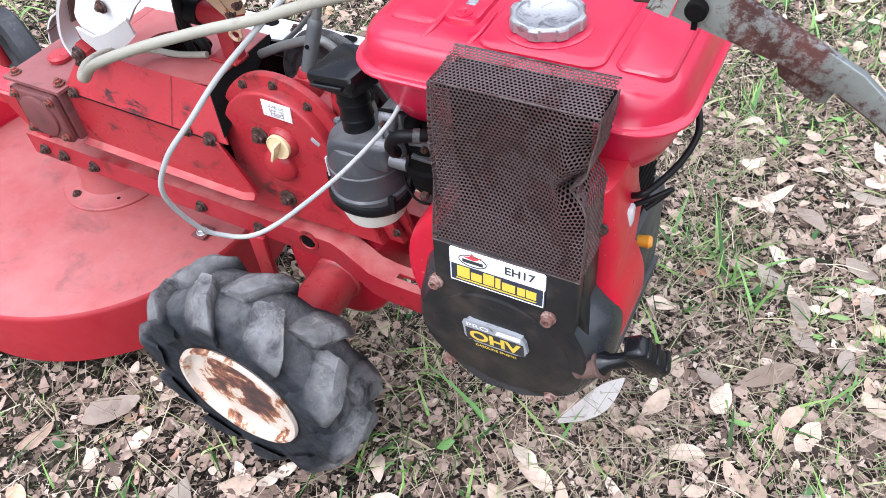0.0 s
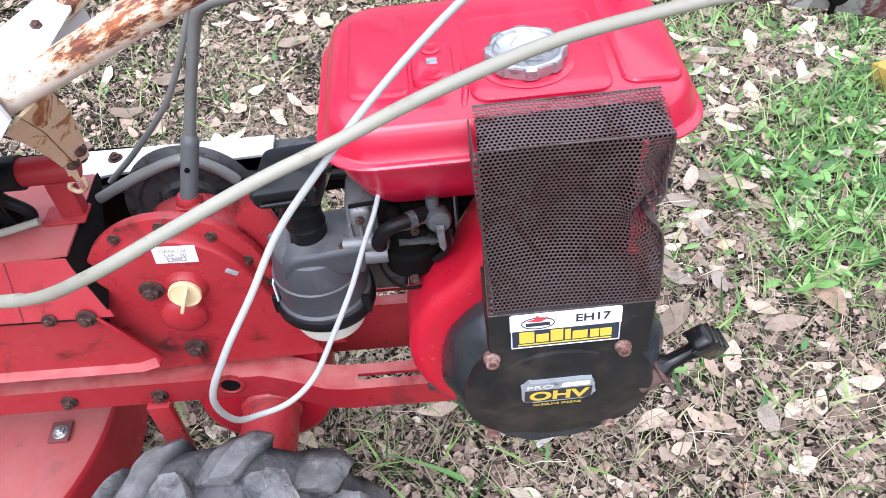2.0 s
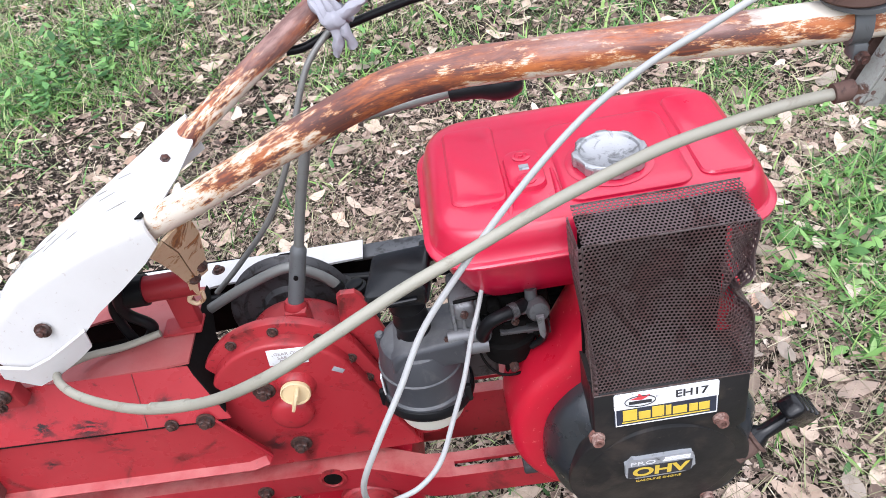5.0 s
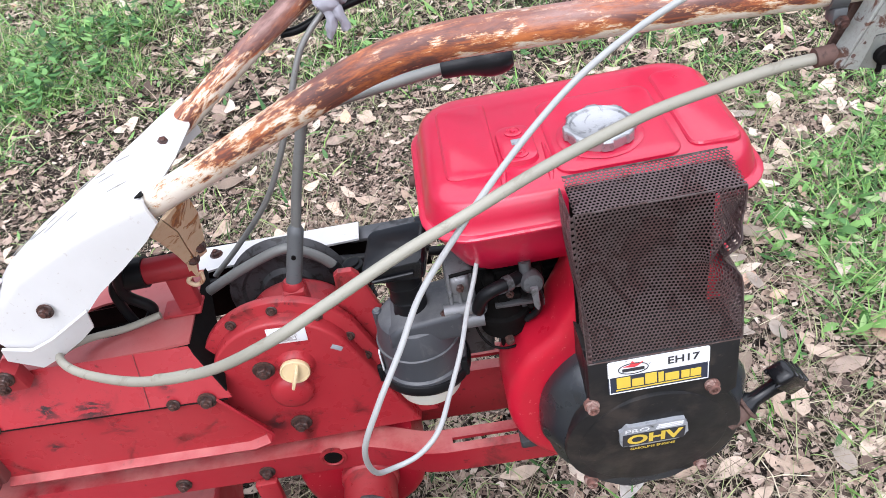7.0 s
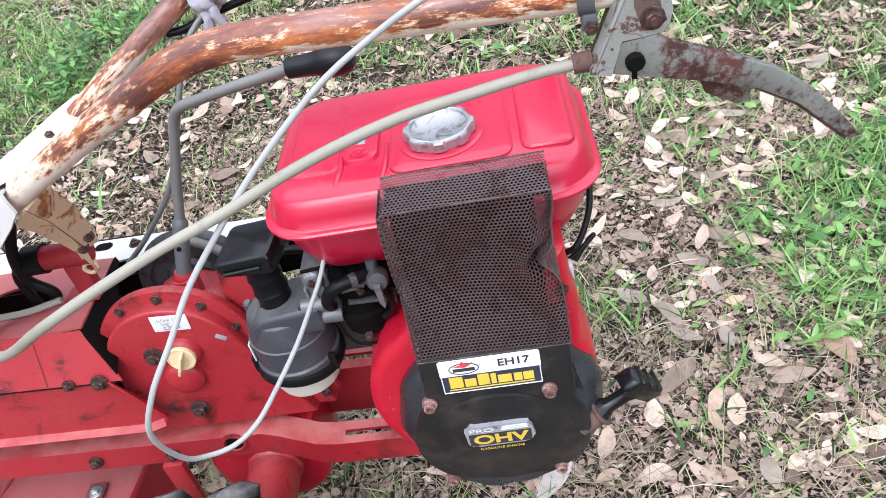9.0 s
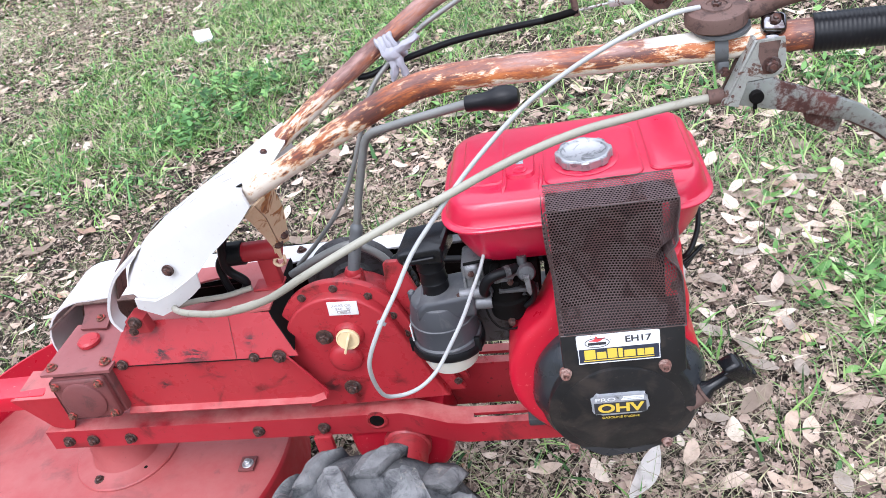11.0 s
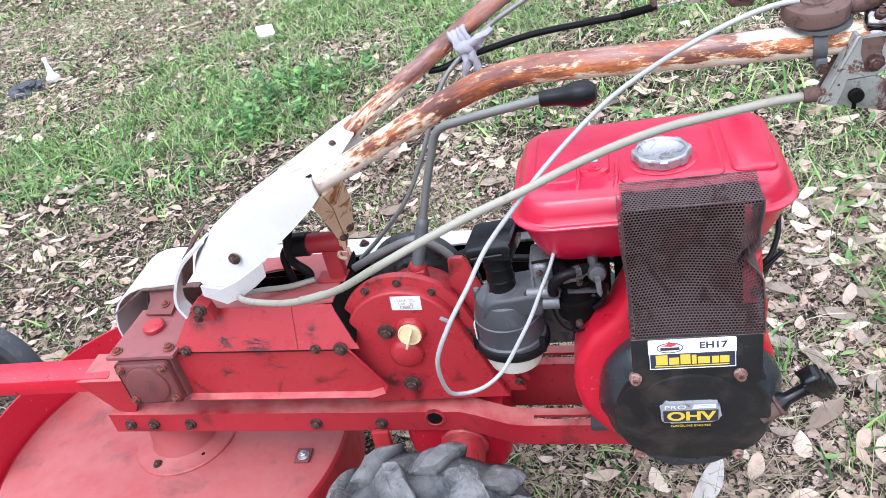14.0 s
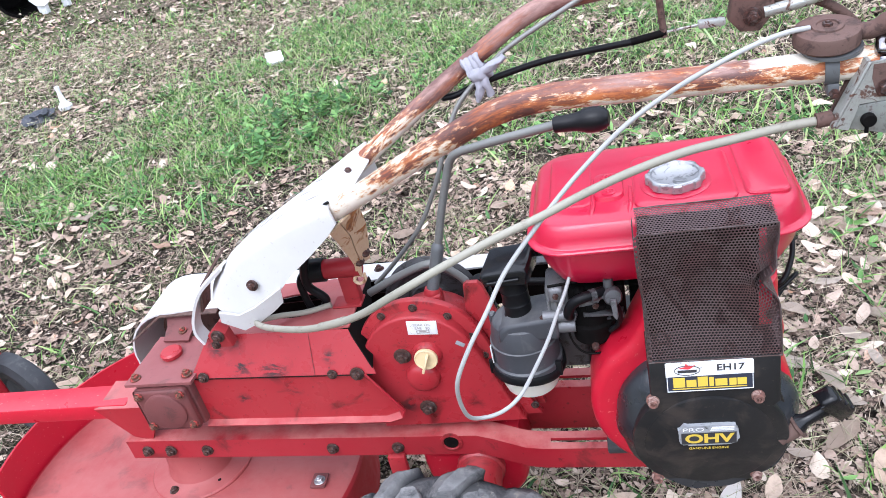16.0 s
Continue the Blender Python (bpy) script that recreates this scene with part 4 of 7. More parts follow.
SINGLE = [(0.537, 1.079, -1, 0.085), (0.382, 1.038, -1, 0.071), (0.431, 1.018, -51, 0.09), (0.338, 0.8, -4, 0.068), (0.256, 0.71, -48, 0.069), (0.222, 0.545, -46, 0.062), (0.275, 0.493, -66, 0.071),
          (0.293, 0.441, -29, 0.055), (0.356, 0.425, -80, 0.047), (0.26, 0.355, -139, 0.09), (0.412, 0.677, -48, 0.073), (0.348, 0.621, -34, 0.059), (0.364, 0.547, -77, 0.051), (0.502, 1.008, -62, 0.064)]
SINGLE += [(0.59, 1.256, -78, 0.075), (0.442, 0.868, -18, 0.079), (0.184, 0.322, -24, 0.045), (0.512, 0.37, -87, 0.072), (0.427, 0.326, 10, 0.074), (0.673, 0.708, 24, 0.055), (0.609, 0.676, -90, 0.064),
           (0.633, 0.825, 48, 0.075), (0.343, 0.166, -99, 0.057), (0.63, 0.975, -79, 0.075), (0.497, 1.052, -24, 0.08)]
SINGLE += [(-0.76, 1.08, -10, 0.085), (-0.4, 1.3, 30, 0.08), (-1.95, 1.566, 20, 0.1), (-1.87, 1.6, -25, 0.1), (-1.62, 1.2, 20, 0.09), (-1.5, 1.28, -25, 0.085), (-0.42, -0.18, 110, 0.085), (-0.62, -0.1, 60, 0.09),
           (-1.18, 2.55, 0, 0.1), (-0.35, 1.75, 10, 0.085), (0.03, 1.3, 25, 0.085), (0.62, 1.1, -15, 0.08), (0.8, 1.25, 40, 0.085), (-0.68, 1.2, 15, 0.085), (-0.92, 1.35, -40, 0.085), (-1.05, 1.05, 65, 0.08)]
for k, (x, y, turn, size) in enumerate(SINGLE):
    lone_leaf(x, y, turn, size, (0.2 + 0.035 * (k % 3), 0.12 + 0.14 * (k % 2), 0.22 - 0.13 * (k % 4), 0.25 - 0.2 * (k % 3), 20 + k))
lone_leaf(0.042, 0.206, 62, 0.125, (0.14, 0.3, 0.3, 0.5, 41), "pale_leaf", "broad whitish dead leaf skin on the soil", "bark", 0.02)


def ground_litter():
    bm = box((-0.044, -0.04, 0), (0.044, 0.04, 0.045), 0.004)
    for v in bm.verts:
        v.co += Vector((0.01, 0.008, 0.006)) * noise.noise(v.co * 40)
    bm.transform(Matrix.Translation((-1.72, 3.08, lie(-1.72, 3.08))) @ Matrix.Rotation(0.4, 4, "Z") @ Matrix.Rotation(0.5, 4, "X"))
    solo("plastic_tub", bm, M["paper"], "crumpled white plastic tub in the grass", "litter")
    bm = bmesh.new()
    bmesh.ops.create_icosphere(bm, subdivisions=4, radius=0.075)
    for v in bm.verts:
        v.co *= 1 + 0.55 * noise.noise(v.co * 22) + 0.25 * noise.noise(v.co * 60)
        v.co.z *= 0.55
    bm.transform(Matrix.Translation((-2.87, 2.7, 0.025)))
    solo("plastic_bag", bm, M["trash"], "crumpled dark plastic bag on the ground", "litter")
    bm = bmesh.new()
    lathe((0, 0, 0), (0, 0, 1), [(0.0, 0), (0.034, 0.003), (0.036, 0.022), (0.016, 0.045), (0.01, 0.1), (0.013, 0.125), (0.0, 0.13)], 14, bm)
    bm.transform(Matrix.Translation((-2.83, 2.86, 0.0)))
    solo("white_bottle", bm, M["paper"], "small white plastic bottle standing in the grass", "litter")
    carton = box((-0.06, -0.03, 0), (0.06, 0.03, 0.1), 0.006)
    carton.transform(Matrix.Translation((0.885, 0.95, 0.012)) @ Matrix.Rotation(0.2, 4, "Z") @ Matrix.Rotation(1.35, 4, "X"))
    solo("carton", carton, M["mustard"], "faded yellow carton lying among the leaves", "litter")
    pot = thing("flower_pot", (-5.0, 5.72, 0), "dark plastic plant pot lying on its side", "pot")
    bm = lathe((-5.25, 5.9, 0.2), (0.8, -0.6, 0.0), [(0.0, 0.0), (0.15, 0.0), (0.2, 0.33), (0.215, 0.33), (0.215, 0.37), (0.195, 0.37), (0.19, 0.33), (0.14, 0.02), (0.0, 0.02)], 32)
    part("pot_body", bm, M["dark"], pot)
    for x, y in [(-4.83, 5.72), (-4.72, 5.6), (-4.62, 5.78)]:
        bm = lathe((x, y, 0.14), (0.5, -0.8, 0.3), [(0.0, 0.0), (0.055, 0.0), (0.08, 0.02), (0.077, 0.03), (0.05, 0.014), (0.02, 0.013), (0.02, 0.034), (0.0, 0.034)], 24)
        join(bm, box((x - 0.03, y - 0.03, 0), (x + 0.03, y + 0.03, 0.12), 0.012))
        solo("plastic_cup", bm, M["paper"], "white plastic dish leaning among the leaves", "dish", "plastic dishes")


ground_litter()

# ---------- the mower ----------
mower = thing("walk_behind_mower", (-0.35, 0.17, 0), "old red walk-behind brush mower with petrol engine, standing on grass", "mower")


def tilt(z):
    return 0.1 * (z - 0.46) if z > 0.46 else -0.08 * (z - 0.46)


def shear(bm):
    """The starter side leans back slightly towards its top."""
    for v in bm.verts:
        v.co.y += tilt(v.co.z)
    return bm


def lean(x, y, z):
    return (x, y + tilt(z), z)


# frame rails: (x, front y), with the top following a slight slope
def rail_top(x):
    return 0.2615 - 0.0378 * x


def rail(name, line, depth, web, slots, label, lift=0.0):
    """An angle rail along x: a top flange with slots and a front web."""
    bm = bmesh.new()
    cuts = sorted({s for slot in slots for s in slot})
    pts = []
    for (xa, ya), (xb, yb) in zip(line, line[1:]):
        pts.append((xa, ya))
        pts += [(c, ya + (yb - ya) * (c - xa) / (xb - xa)) for c in cuts if xa < c < xb]
    pts.append(line[-1])
    rows = [[bm.verts.new((x, y + d, rail_top(x) + lift)) for d in (0.0, depth * 0.36, depth * 0.6, depth)] for x, y in pts]
    low = [bm.verts.new((x, y, rail_top(x) + lift - web)) for x, y in pts]
    for i in range(len(pts) - 1):
        mid = (pts[i][0] + pts[i + 1][0]) / 2
        for k in range(3):
            if k == 1 and any(a < mid < b for a, b in slots):
                continue
            bm.faces.new((rows[i][k], rows[i + 1][k], rows[i + 1][k + 1], rows[i][k + 1]))
        bm.faces.new((low[i], low[i + 1], rows[i + 1][0], rows[i][0]))
    bmesh.ops.recalc_face_normals(bm, faces=bm.faces)
    bmesh.ops.solidify(bm, geom=bm.faces, thickness=0.005)
    return part(name, bm, M["rail"], mower, label)


near_rail = rail("frame_rail", [(-0.885, 0.139), (-0.31, 0.139), (-0.285, 0.132), (-0.235, 0.114), (-0.21, 0.111), (0.055, 0.111)], 0.034, 0.038, [(-0.2, -0.085)], "red steel angle rail with a slotted top")
rail("frame_rail", [(-0.3, 0.213), (0.06, 0.213)], 0.042, 0.085, [(-0.205, -0.12)], "red steel angle rail with a slotted top", 0.022)
for x in (-0.853, -0.812, -0.748, -0.537, -0.433):
    bolt(near_rail, (x, 0.138, rail_top(x) - 0.021), (0, -1, 0), 0.0068, "bolt")

# fuel tank: pressed halves joined at a flange
def rounded(cx, cy, hx, hy, r, n=7):
    out = []
    for sx, sy, a in ((1, 1, 0), (-1, 1, 90), (-1, -1, 180), (1, -1, 270)):
        out += arc(cx + sx * (hx - r), cy + sy * (hy - r), r, a, a + 90, n)
    return out


def rings(levels, bm=None):
    """Stack closed outlines (points x, y at height z) into a closed skin."""
    bm = bm or bmesh.new()
    loops = [[bm.verts.new((x, y, z)) for x, y in pts] for z, pts in levels]
    n = len(loops[0])
    for a, b in zip(loops, loops[1:]):
        for k in range(n):
            bm.faces.new((a[k], a[(k + 1) % n], b[(k + 1) % n], b[k]))
    bm.faces.new(loops[0][::-1])
    bm.faces.new(loops[-1])
    return bm


TX, TY, HX, HY = -0.0245, 0.175, 0.154, 0.104


def tank():
    lv = []
    for z, inset, r in [(0.549, 0.05, 0.026), (0.551, 0.036, 0.034), (0.56, 0.024, 0.038), (0.585, 0.013, 0.042), (0.612, 0.0065, 0.044), (0.6148, 0.003, 0.045), (0.6158, -0.001, 0.047), (0.6172, -0.0026, 0.048), (0.6192, -0.0026, 0.048), (0.6206, -0.001, 0.047), (0.6212, 0.0025, 0.045),
                        (0.6228, 0.004, 0.044), (0.632, 0.0062, 0.043), (0.6415, 0.009, 0.042), (0.6455, 0.0115, 0.041), (0.6482, 0.015, 0.039), (0.6502, 0.02, 0.036), (0.6514, 0.029, 0.032), (0.652, 0.05, 0.022), (0.6528, 0.075, 0.012)]:
        lv.append((z, rounded(TX, TY, HX - inset, HY - inset, r)))
    bm = rings(lv)
    # raised pad round the filler, and the pressed panels beside it
    pad = lambda cx, cy, hx, hy, r, steps: rings([(z, rounded(cx, cy, hx - i, hy - i, max(r - i, 0.004))) for z, i in steps])  # noqa: E731
    join(bm, pad(0.001, 0.158, 0.056, 0.062, 0.016, [(0.65, 0.0), (0.6534, 0.0008), (0.6548, 0.0024), (0.6554, 0.005), (0.6556, 0.014)]))
    join(bm, pad(0.087, 0.17, 0.024, 0.068, 0.012, [(0.649, 0.0), (0.6528, 0.0008), (0.6546, 0.0026), (0.6552, 0.006)]))
    join(bm, pad(-0.126, 0.178, 0.026, 0.064, 0.012, [(0.649, 0.0), (0.6522, 0.001), (0.6538, 0.003), (0.6544, 0.007)]))
    for x in (-0.1, -0.058):
        join(bm, sweep(spline([(x - 0.004, 0.09, 0.6475), (x - 0.002, 0.102, 0.6505), (x, 0.12, 0.652), (x, 0.15, 0.6525)], 5), lambda t: 0.0016 + 0.0014 * math.sin(math.pi * t), 10))
    return part("fuel_tank", bm, M["tank"], mower, "glossy bright red pressed-steel fuel tank", 30)


fuel_tank = tank()
CAP = (-0.007, 0.143)


def filler_cap():
    scallop = lambda a, r, h: r * (1 + (0.055 * (1 if math.cos(8 * a) > 0.1 else -0.6 * (0.2 - math.cos(8 * a)) / 1.2) if r > 0.0302 else 0))  # noqa: E731
    bm = lathe((*CAP, 0.6535), (0, 0, 1), [(0.0, 0.0), (0.0285, 0.001), (0.03, 0.003), (0.0312, 0.0045), (0.0314, 0.0125), (0.0306, 0.0142), (0.0285, 0.0148), (0.0268, 0.0142), (0.0255, 0.0122), (0.02, 0.0098), (0.012, 0.0086), (0.0, 0.0082)], 96, wave=scallop)
    part("filler_cap", bm, M["alu"], fuel_tank, "scalloped cast aluminium filler cap", 24)
    bm = lathe((*CAP, 0.6545), (0, 0, 1), [(0.033, 0.0), (0.0385, 0.0005), (0.0393, 0.0016), (0.037, 0.0024), (0.033, 0.0024)], 48)
    part("filler_neck", bm, M["tank"], fuel_tank)
    # fuel gauge pad with its window and screw
    bm = rings([(0.6518, rounded(-0.082, 0.152, 0.0175, 0.031, 0.012)), (0.6565, rounded(-0.082, 0.152, 0.016, 0.0295, 0.0115)), (0.6572, rounded(-0.082, 0.152, 0.0135, 0.027, 0.01))])
    part("gauge_pad", bm, M["tank"], fuel_tank)
    bm = box((-0.0865, 0.148, 0.6562), (-0.0775, 0.157, 0.6578), 0.0005)
    part("gauge_window", bm, M["labelgrey"], fuel_tank, "small cloudy gauge window")
    for y in (0.134, 0.17):
        bm = lathe((-0.082, y, 0.657), (0, 0, 1), [(0.0, 0.0), (0.0085, 0.0), (0.0085, 0.0012), (0.006, 0.0016), (0.0055, 0.0008), (0.0025, 0.0008), (0.002, 0.0022), (0.0, 0.0024)], 24)
        part("gauge_screw", bm, M["tank"], fuel_tank)


filler_cap()


# perforated guard
def perforated(place, width, height, pitch, hole):
    """A sheet of hexagon cells, each with a round hole; place(u, v) gives the point in space."""
    verts, faces, seen = [], [], {}

    def vert(u, v):
        key = (round(u * 2e5), round(v * 2e5))
        if key not in seen:
            seen[key] = len(verts)
            verts.append(place(min(max(u, 0), width), min(max(v, 0), height)))
        return seen[key]

    dy, row = pitch * math.sqrt(3) / 2, 0
    v = dy / 2
    while v < height:
        u = pitch * (0.5 if row % 2 else 1.0)
        while u < width:
            outer = [vert(u + pitch / math.sqrt(3) * math.sin(math.pi / 3 * k), v + pitch / math.sqrt(3) * math.cos(math.pi / 3 * k)) for k in range(6)]
            inner = [vert(u + hole * math.sin(math.pi / 3 * k), v + hole * math.cos(math.pi / 3 * k)) for k in range(6)]
            for k in range(6):
                q = (outer[k], outer[(k + 1) % 6], inner[(k + 1) % 6], inner[k])
                if len(set(q)) == 4:
                    faces.append(q)
            u += pitch
        v += dy
        row += 1
    return verts, faces


def guard():
    g0, g1, zb, zt, dep = -0.057, 0.081, 0.512, 0.662, 0.044

    def wrap(u, v):
        z = zb + v
        f = v / (zt - zb)
        front = 0.001 + 0.025 * f
        back = front + dep + 0.012 * (1 - f)
        side = back - front
        du = u - dep
        if du < 0:
            p = Vector((g0, front - du * side / dep, z))
            p.x += 0.004 * math.sin(9 * z * 3)
        elif du < g1 - g0:
            t = du / (g1 - g0)
            p = Vector((g0 + du, front, z))
            p.y += 0.011 * math.exp(-(((t - 0.35) / 0.35) ** 2)) * math.exp(-(((f - 0.5) / 0.35) ** 2))
            fold = max(0.0, (t - 0.86) / 0.14) * math.exp(-(((f - 0.6) / 0.26) ** 2))
            p.y += 0.017 * fold + 0.002 * fold * math.sin(150 * z)
            p.y -= 0.003 * math.exp(-(((t - 0.84) / 0.05) ** 2)) * math.exp(-(((f - 0.6) / 0.3) ** 2))
        else:
            p = Vector((g1, front + (du - (g1 - g0)) * side / dep, z))
        if du > 0.1:
            dent = math.exp(-(((f - 0.6) / 0.16) ** 2)) * min(1, (du - 0.1) / 0.035)
            p.x -= 0.012 * dent * (1 + 0.5 * math.sin(140 * z))
            p.y += 0.006 * dent * math.sin(110 * z)
        return tuple(p)

    def top(u, v):
        s = v / dep
        return (g0 + u, 0.026 + v, zt + 0.007 * s + 0.001 * math.sin(60 * u))

    pitch, hole = 0.0035, 0.00141
    bm = bmesh.new()
    for fn, w, h in ((wrap, 2 * dep + g1 - g0, zt - zb), (top, g1 - g0, dep)):
        vs, fs = perforated(fn, w, h, pitch, hole)
        me = bpy.data.meshes.new("tmp")
        me.from_pydata(vs, [], fs)
        bm.from_mesh(me)
        bpy.data.meshes.remove(me)
    mesh_guard = part("mesh_guard", bm, M["mesh"], mower, "dented rusty perforated steel guard", 60)
    skin = mesh_guard.modifiers.new("thickness", "SOLIDIFY")
    skin.thickness, skin.use_even_offset = 0.0007, False
    # Added black sheets stand in for the shade seen through the holes.
    part("inner_baffle", box((g0 + 0.0015, 0.05, zb - 0.01), (g1 - 0.014, 0.055, zt - 0.004), 0.002), M["dark"], mesh_guard, "near-black sheet for the shade behind the mesh")
    part("inner_baffle", box((g0 + 0.002, 0.0285, zt - 0.006), (g1 - 0.002, 0.0695, zt - 0.003), 0.001), M["dark"], mesh_guard, "near-black sheet for the shade under the mesh top")
    # folded edges
    for pts in ([(g0, 0.026, zt), (g1, 0.026, zt)], [(g0, 0.07, zt + 0.007), (g1, 0.07, zt + 0.007)], [(g0, 0.0008, zb), (g1, 0.0008, zb)]):
        part("folded_edge", sweep(pts, 0.0008, 6), M["meshedge"], mesh_guard)
    for u, k in ((dep, 14), (dep + g1 - g0, 24)):
        part("folded_edge", sweep([wrap(u, v) for v in np.linspace(0, zt - zb, k)], 0.0008, 6), M["meshedge"], mesh_guard)


guard()


# starter cover: flat plate over a flared housing
def starter():
    cx, cz = 0.004, 0.389
    outline = [(-0.058, 0.514), (-0.058, 0.45), *arc(cx, cz, 0.087, 142, 398, 44), (0.08, 0.45), (0.08, 0.514)]
    bm = shear(slab(outline, (-0.005, 0.012), 0.003))
    cover = part("starter_cover", bm, M["black"], mower, "worn black starter cover with dirt and scratches")
    bm = lathe((cx, 0.012, cz), (0, -1, 0), [(0.103, -0.05), (0.104, -0.04), (0.1045, -0.03), (0.1035, -0.025), (0.102, -0.021), (0.099, -0.015), (0.0955, -0.009), (0.092, -0.004), (0.088, 0.002), (0.086, 0.006)], 80)
    for v in bm.verts:
        v.co += 0.0045 * noise.noise(v.co * 32) * Vector((v.co.x - cx, -0.05, v.co.z - cz)).normalized()
    part("starter_housing", bm, M["housing"], cover, "scuffed black flared housing")
    bm = lathe((cx, -0.006, cz - 0.002), (0, -1, 0), [(0.0745, -0.004), (0.0735, -0.0008), (0.0715, 0.0), (0.0, 0.0003)], 56)
    part("embossed_disc", shear(bm), M["black"], cover)
    bm = shear(slab([(-0.058, 0.514), (0.08, 0.514), (0.08, 0.455), (0.088, 0.43), (0.088, 0.4), (0.06, 0.4), (-0.06, 0.4), (-0.058, 0.45)], (0.012, 0.06), 0.002))
    part("duct_box", bm, M["black"], cover)
    for x, z in ((-0.056, 0.46), (0.056, 0.46), (-0.058, 0.324), (0.056, 0.324)):
        bm = lathe(lean(x, -0.004, z), (0, -1, 0.1), [(0.0072, -0.004), (0.0072, 0.0012), (0.0055, 0.002), (0.0055, 0.0068), (0.0048, 0.0076), (0.0028, 0.0076), (0.0027, 0.0035), (0.0, 0.0035)], 20)
        part("cover_screw", bm, M["coverbolt"], cover, "brown rusted cover screw")
    # type label: pale upper half, dark lower half with a yellow emblem bar
    up = Matrix.Rotation(radians(90 - 5.7), 4, "X")
    bm = shear(slab([(-0.04, 0.4925), (0.052, 0.4925), (0.052, 0.5095), (0.0505, 0.511), (-0.0385, 0.511), (-0.04, 0.5095)], (-0.0058, -0.0045), 0))
    part("type_label", bm, M["labelwhite"], cover, "scratched white half of the type label")
    bm = shear(slab([(-0.04, 0.4925), (-0.04, 0.4735), (-0.0385, 0.472), (0.0505, 0.472), (0.052, 0.4735), (0.052, 0.4925)], (-0.0057, -0.0045), 0))
    part("type_label", bm, M["labelnavy"], cover, "dark blue half of the type label")
    bm = bmesh.new()
    for lo, hi in (((-0.0392, 0.4726), (0.0512, 0.4734)), ((-0.0392, 0.4734), (-0.0384, 0.4925)), ((0.0504, 0.4734), (0.0512, 0.4925))):
        box((lo[0], -0.0062, lo[1]), (hi[0], -0.0056, hi[1]), 0, bm)
    part("label_border", shear(bm), M["labelwhite"], cover)
    lettering("EH17", 0.0118, cover, M["ink"], Matrix.Translation(lean(0.028, -0.0061, 0.502)) @ up, width=1.1, bold=0.0002, label="black model letters")
    # emblem: ellipse ring with a small red shape
    bm = bmesh.new()
    ring = [(-0.017 + 0.0135 * math.cos(a), 0.5005 + 0.0062 * math.sin(a)) for a in np.linspace(0, 2 * math.pi, 33)]
    sweep([(x, -0.006, z) for x, z in ring], 0.00045, 6, bm)
    box((-0.027, -0.0062, 0.4975), (-0.007, -0.0058, 0.501), 0.0, bm)
    part("emblem", shear(bm), M["ink"], cover)
    bm = slab([(-0.026, 0.5035), (-0.02, 0.505), (-0.018, 0.5095), (-0.0145, 0.506), (-0.008, 0.507), (-0.0125, 0.5035), (-0.016, 0.502)], (-0.0063, -0.0058), 0)
    part("emblem", shear(bm), M["logored"], cover)
    bm = bmesh.new()
    for x0, w, h in ((-0.0325, 0.0125, 0.0125), (-0.0185, 0.0105, 0.0088), (-0.0065, 0.0105, 0.0125), (0.0055, 0.0048, 0.0115), (0.0118, 0.0125, 0.0088)):
        box((x0, -0.0063, 0.4785), (x0 + w, -0.0057, 0.4785 + h), 0.0, bm)
    for x0, w in ((0.0263, 0.0075), (0.0348, 0.0095)):
        box((x0, -0.0063, 0.4785), (x0 + w, -0.0057, 0.4873), 0.0, bm)
    box((-0.0335, -0.0063, 0.4757), (0.0445, -0.0057, 0.4766), 0.0, bm)
    part("emblem", shear(bm), M["gold"], cover, "yellow emblem bars")
    # second, torn label
    low = Matrix.Rotation(radians(90 + 4.6), 4, "X")
    out = rounded(0.002, 0.405, 0.0335, 0.0175, 0.012, 5)
    rr = random.Random(4)
    out = [(x + rr.uniform(-0.0014, 0.0014), z + rr.uniform(-0.0014, 0.0014)) for x, z in out]
    part("torn_label", shear(slab(out, (-0.0105, -0.006), 0)), M["labelgrey"], cover, "half-torn silver and yellow label")
    bm = bmesh.new()
    box((-0.028, -0.0112, 0.3905), (0.0325, -0.0106, 0.4095), 0.0, bm)
    part("label_field", shear(bm), M["ink"], cover)
    lettering("OHV", 0.0205, cover, M["gold"], Matrix.Translation(lean(0.0025, -0.0116, 0.3998)) @ low, width=1.2, bold=0.0007, label="yellow outlined letters")
    lettering("PRO", 0.0085, cover, M["labelwhite"], Matrix.Translation(lean(-0.0145, -0.0113, 0.4155)) @ low, width=1.5, label="torn white letters")
    bm = bmesh.new()
    for k in range(3):
        box((0.004 + 0.001 * k, -0.0112, 0.4128 + 0.0024 * k), (0.03, -0.0106, 0.4141 + 0.0024 * k), 0.0, bm)
    part("label_bars", shear(bm), M["labelwhite"], cover)
    lettering("GASOLINE ENGINE", 0.0052, cover, M["gold"], Matrix.Translation(lean(0.002, -0.0102, 0.382)) @ low, width=1.0, label="small yellow letters")
    # recoil handle
    ax = Vector((0.86, 0.1, 0.52)).normalized()
    o = Vector((0.08, 0.014, 0.38))
    part("rope_guide", lathe(o, ax, [(0.014, 0.0), (0.0135, 0.018), (0.0125, 0.022), (0.016, 0.024), (0.0165, 0.027), (0.0, 0.027)], 24), M["rust"], cover, "rusty brown rope guide")
    bm = lathe(o + ax * 0.026, ax, [(0.013, 0.0), (0.011, 0.004), (0.0075, 0.01), (0.0075, 0.03), (0.009, 0.036), (0.0, 0.036)], 20)
    bar = Vector((0.55, 0.3, -0.72)).normalized()
    c = o + ax * 0.073 + Vector((0, 0, 0.003))
    side = ax.cross(bar)
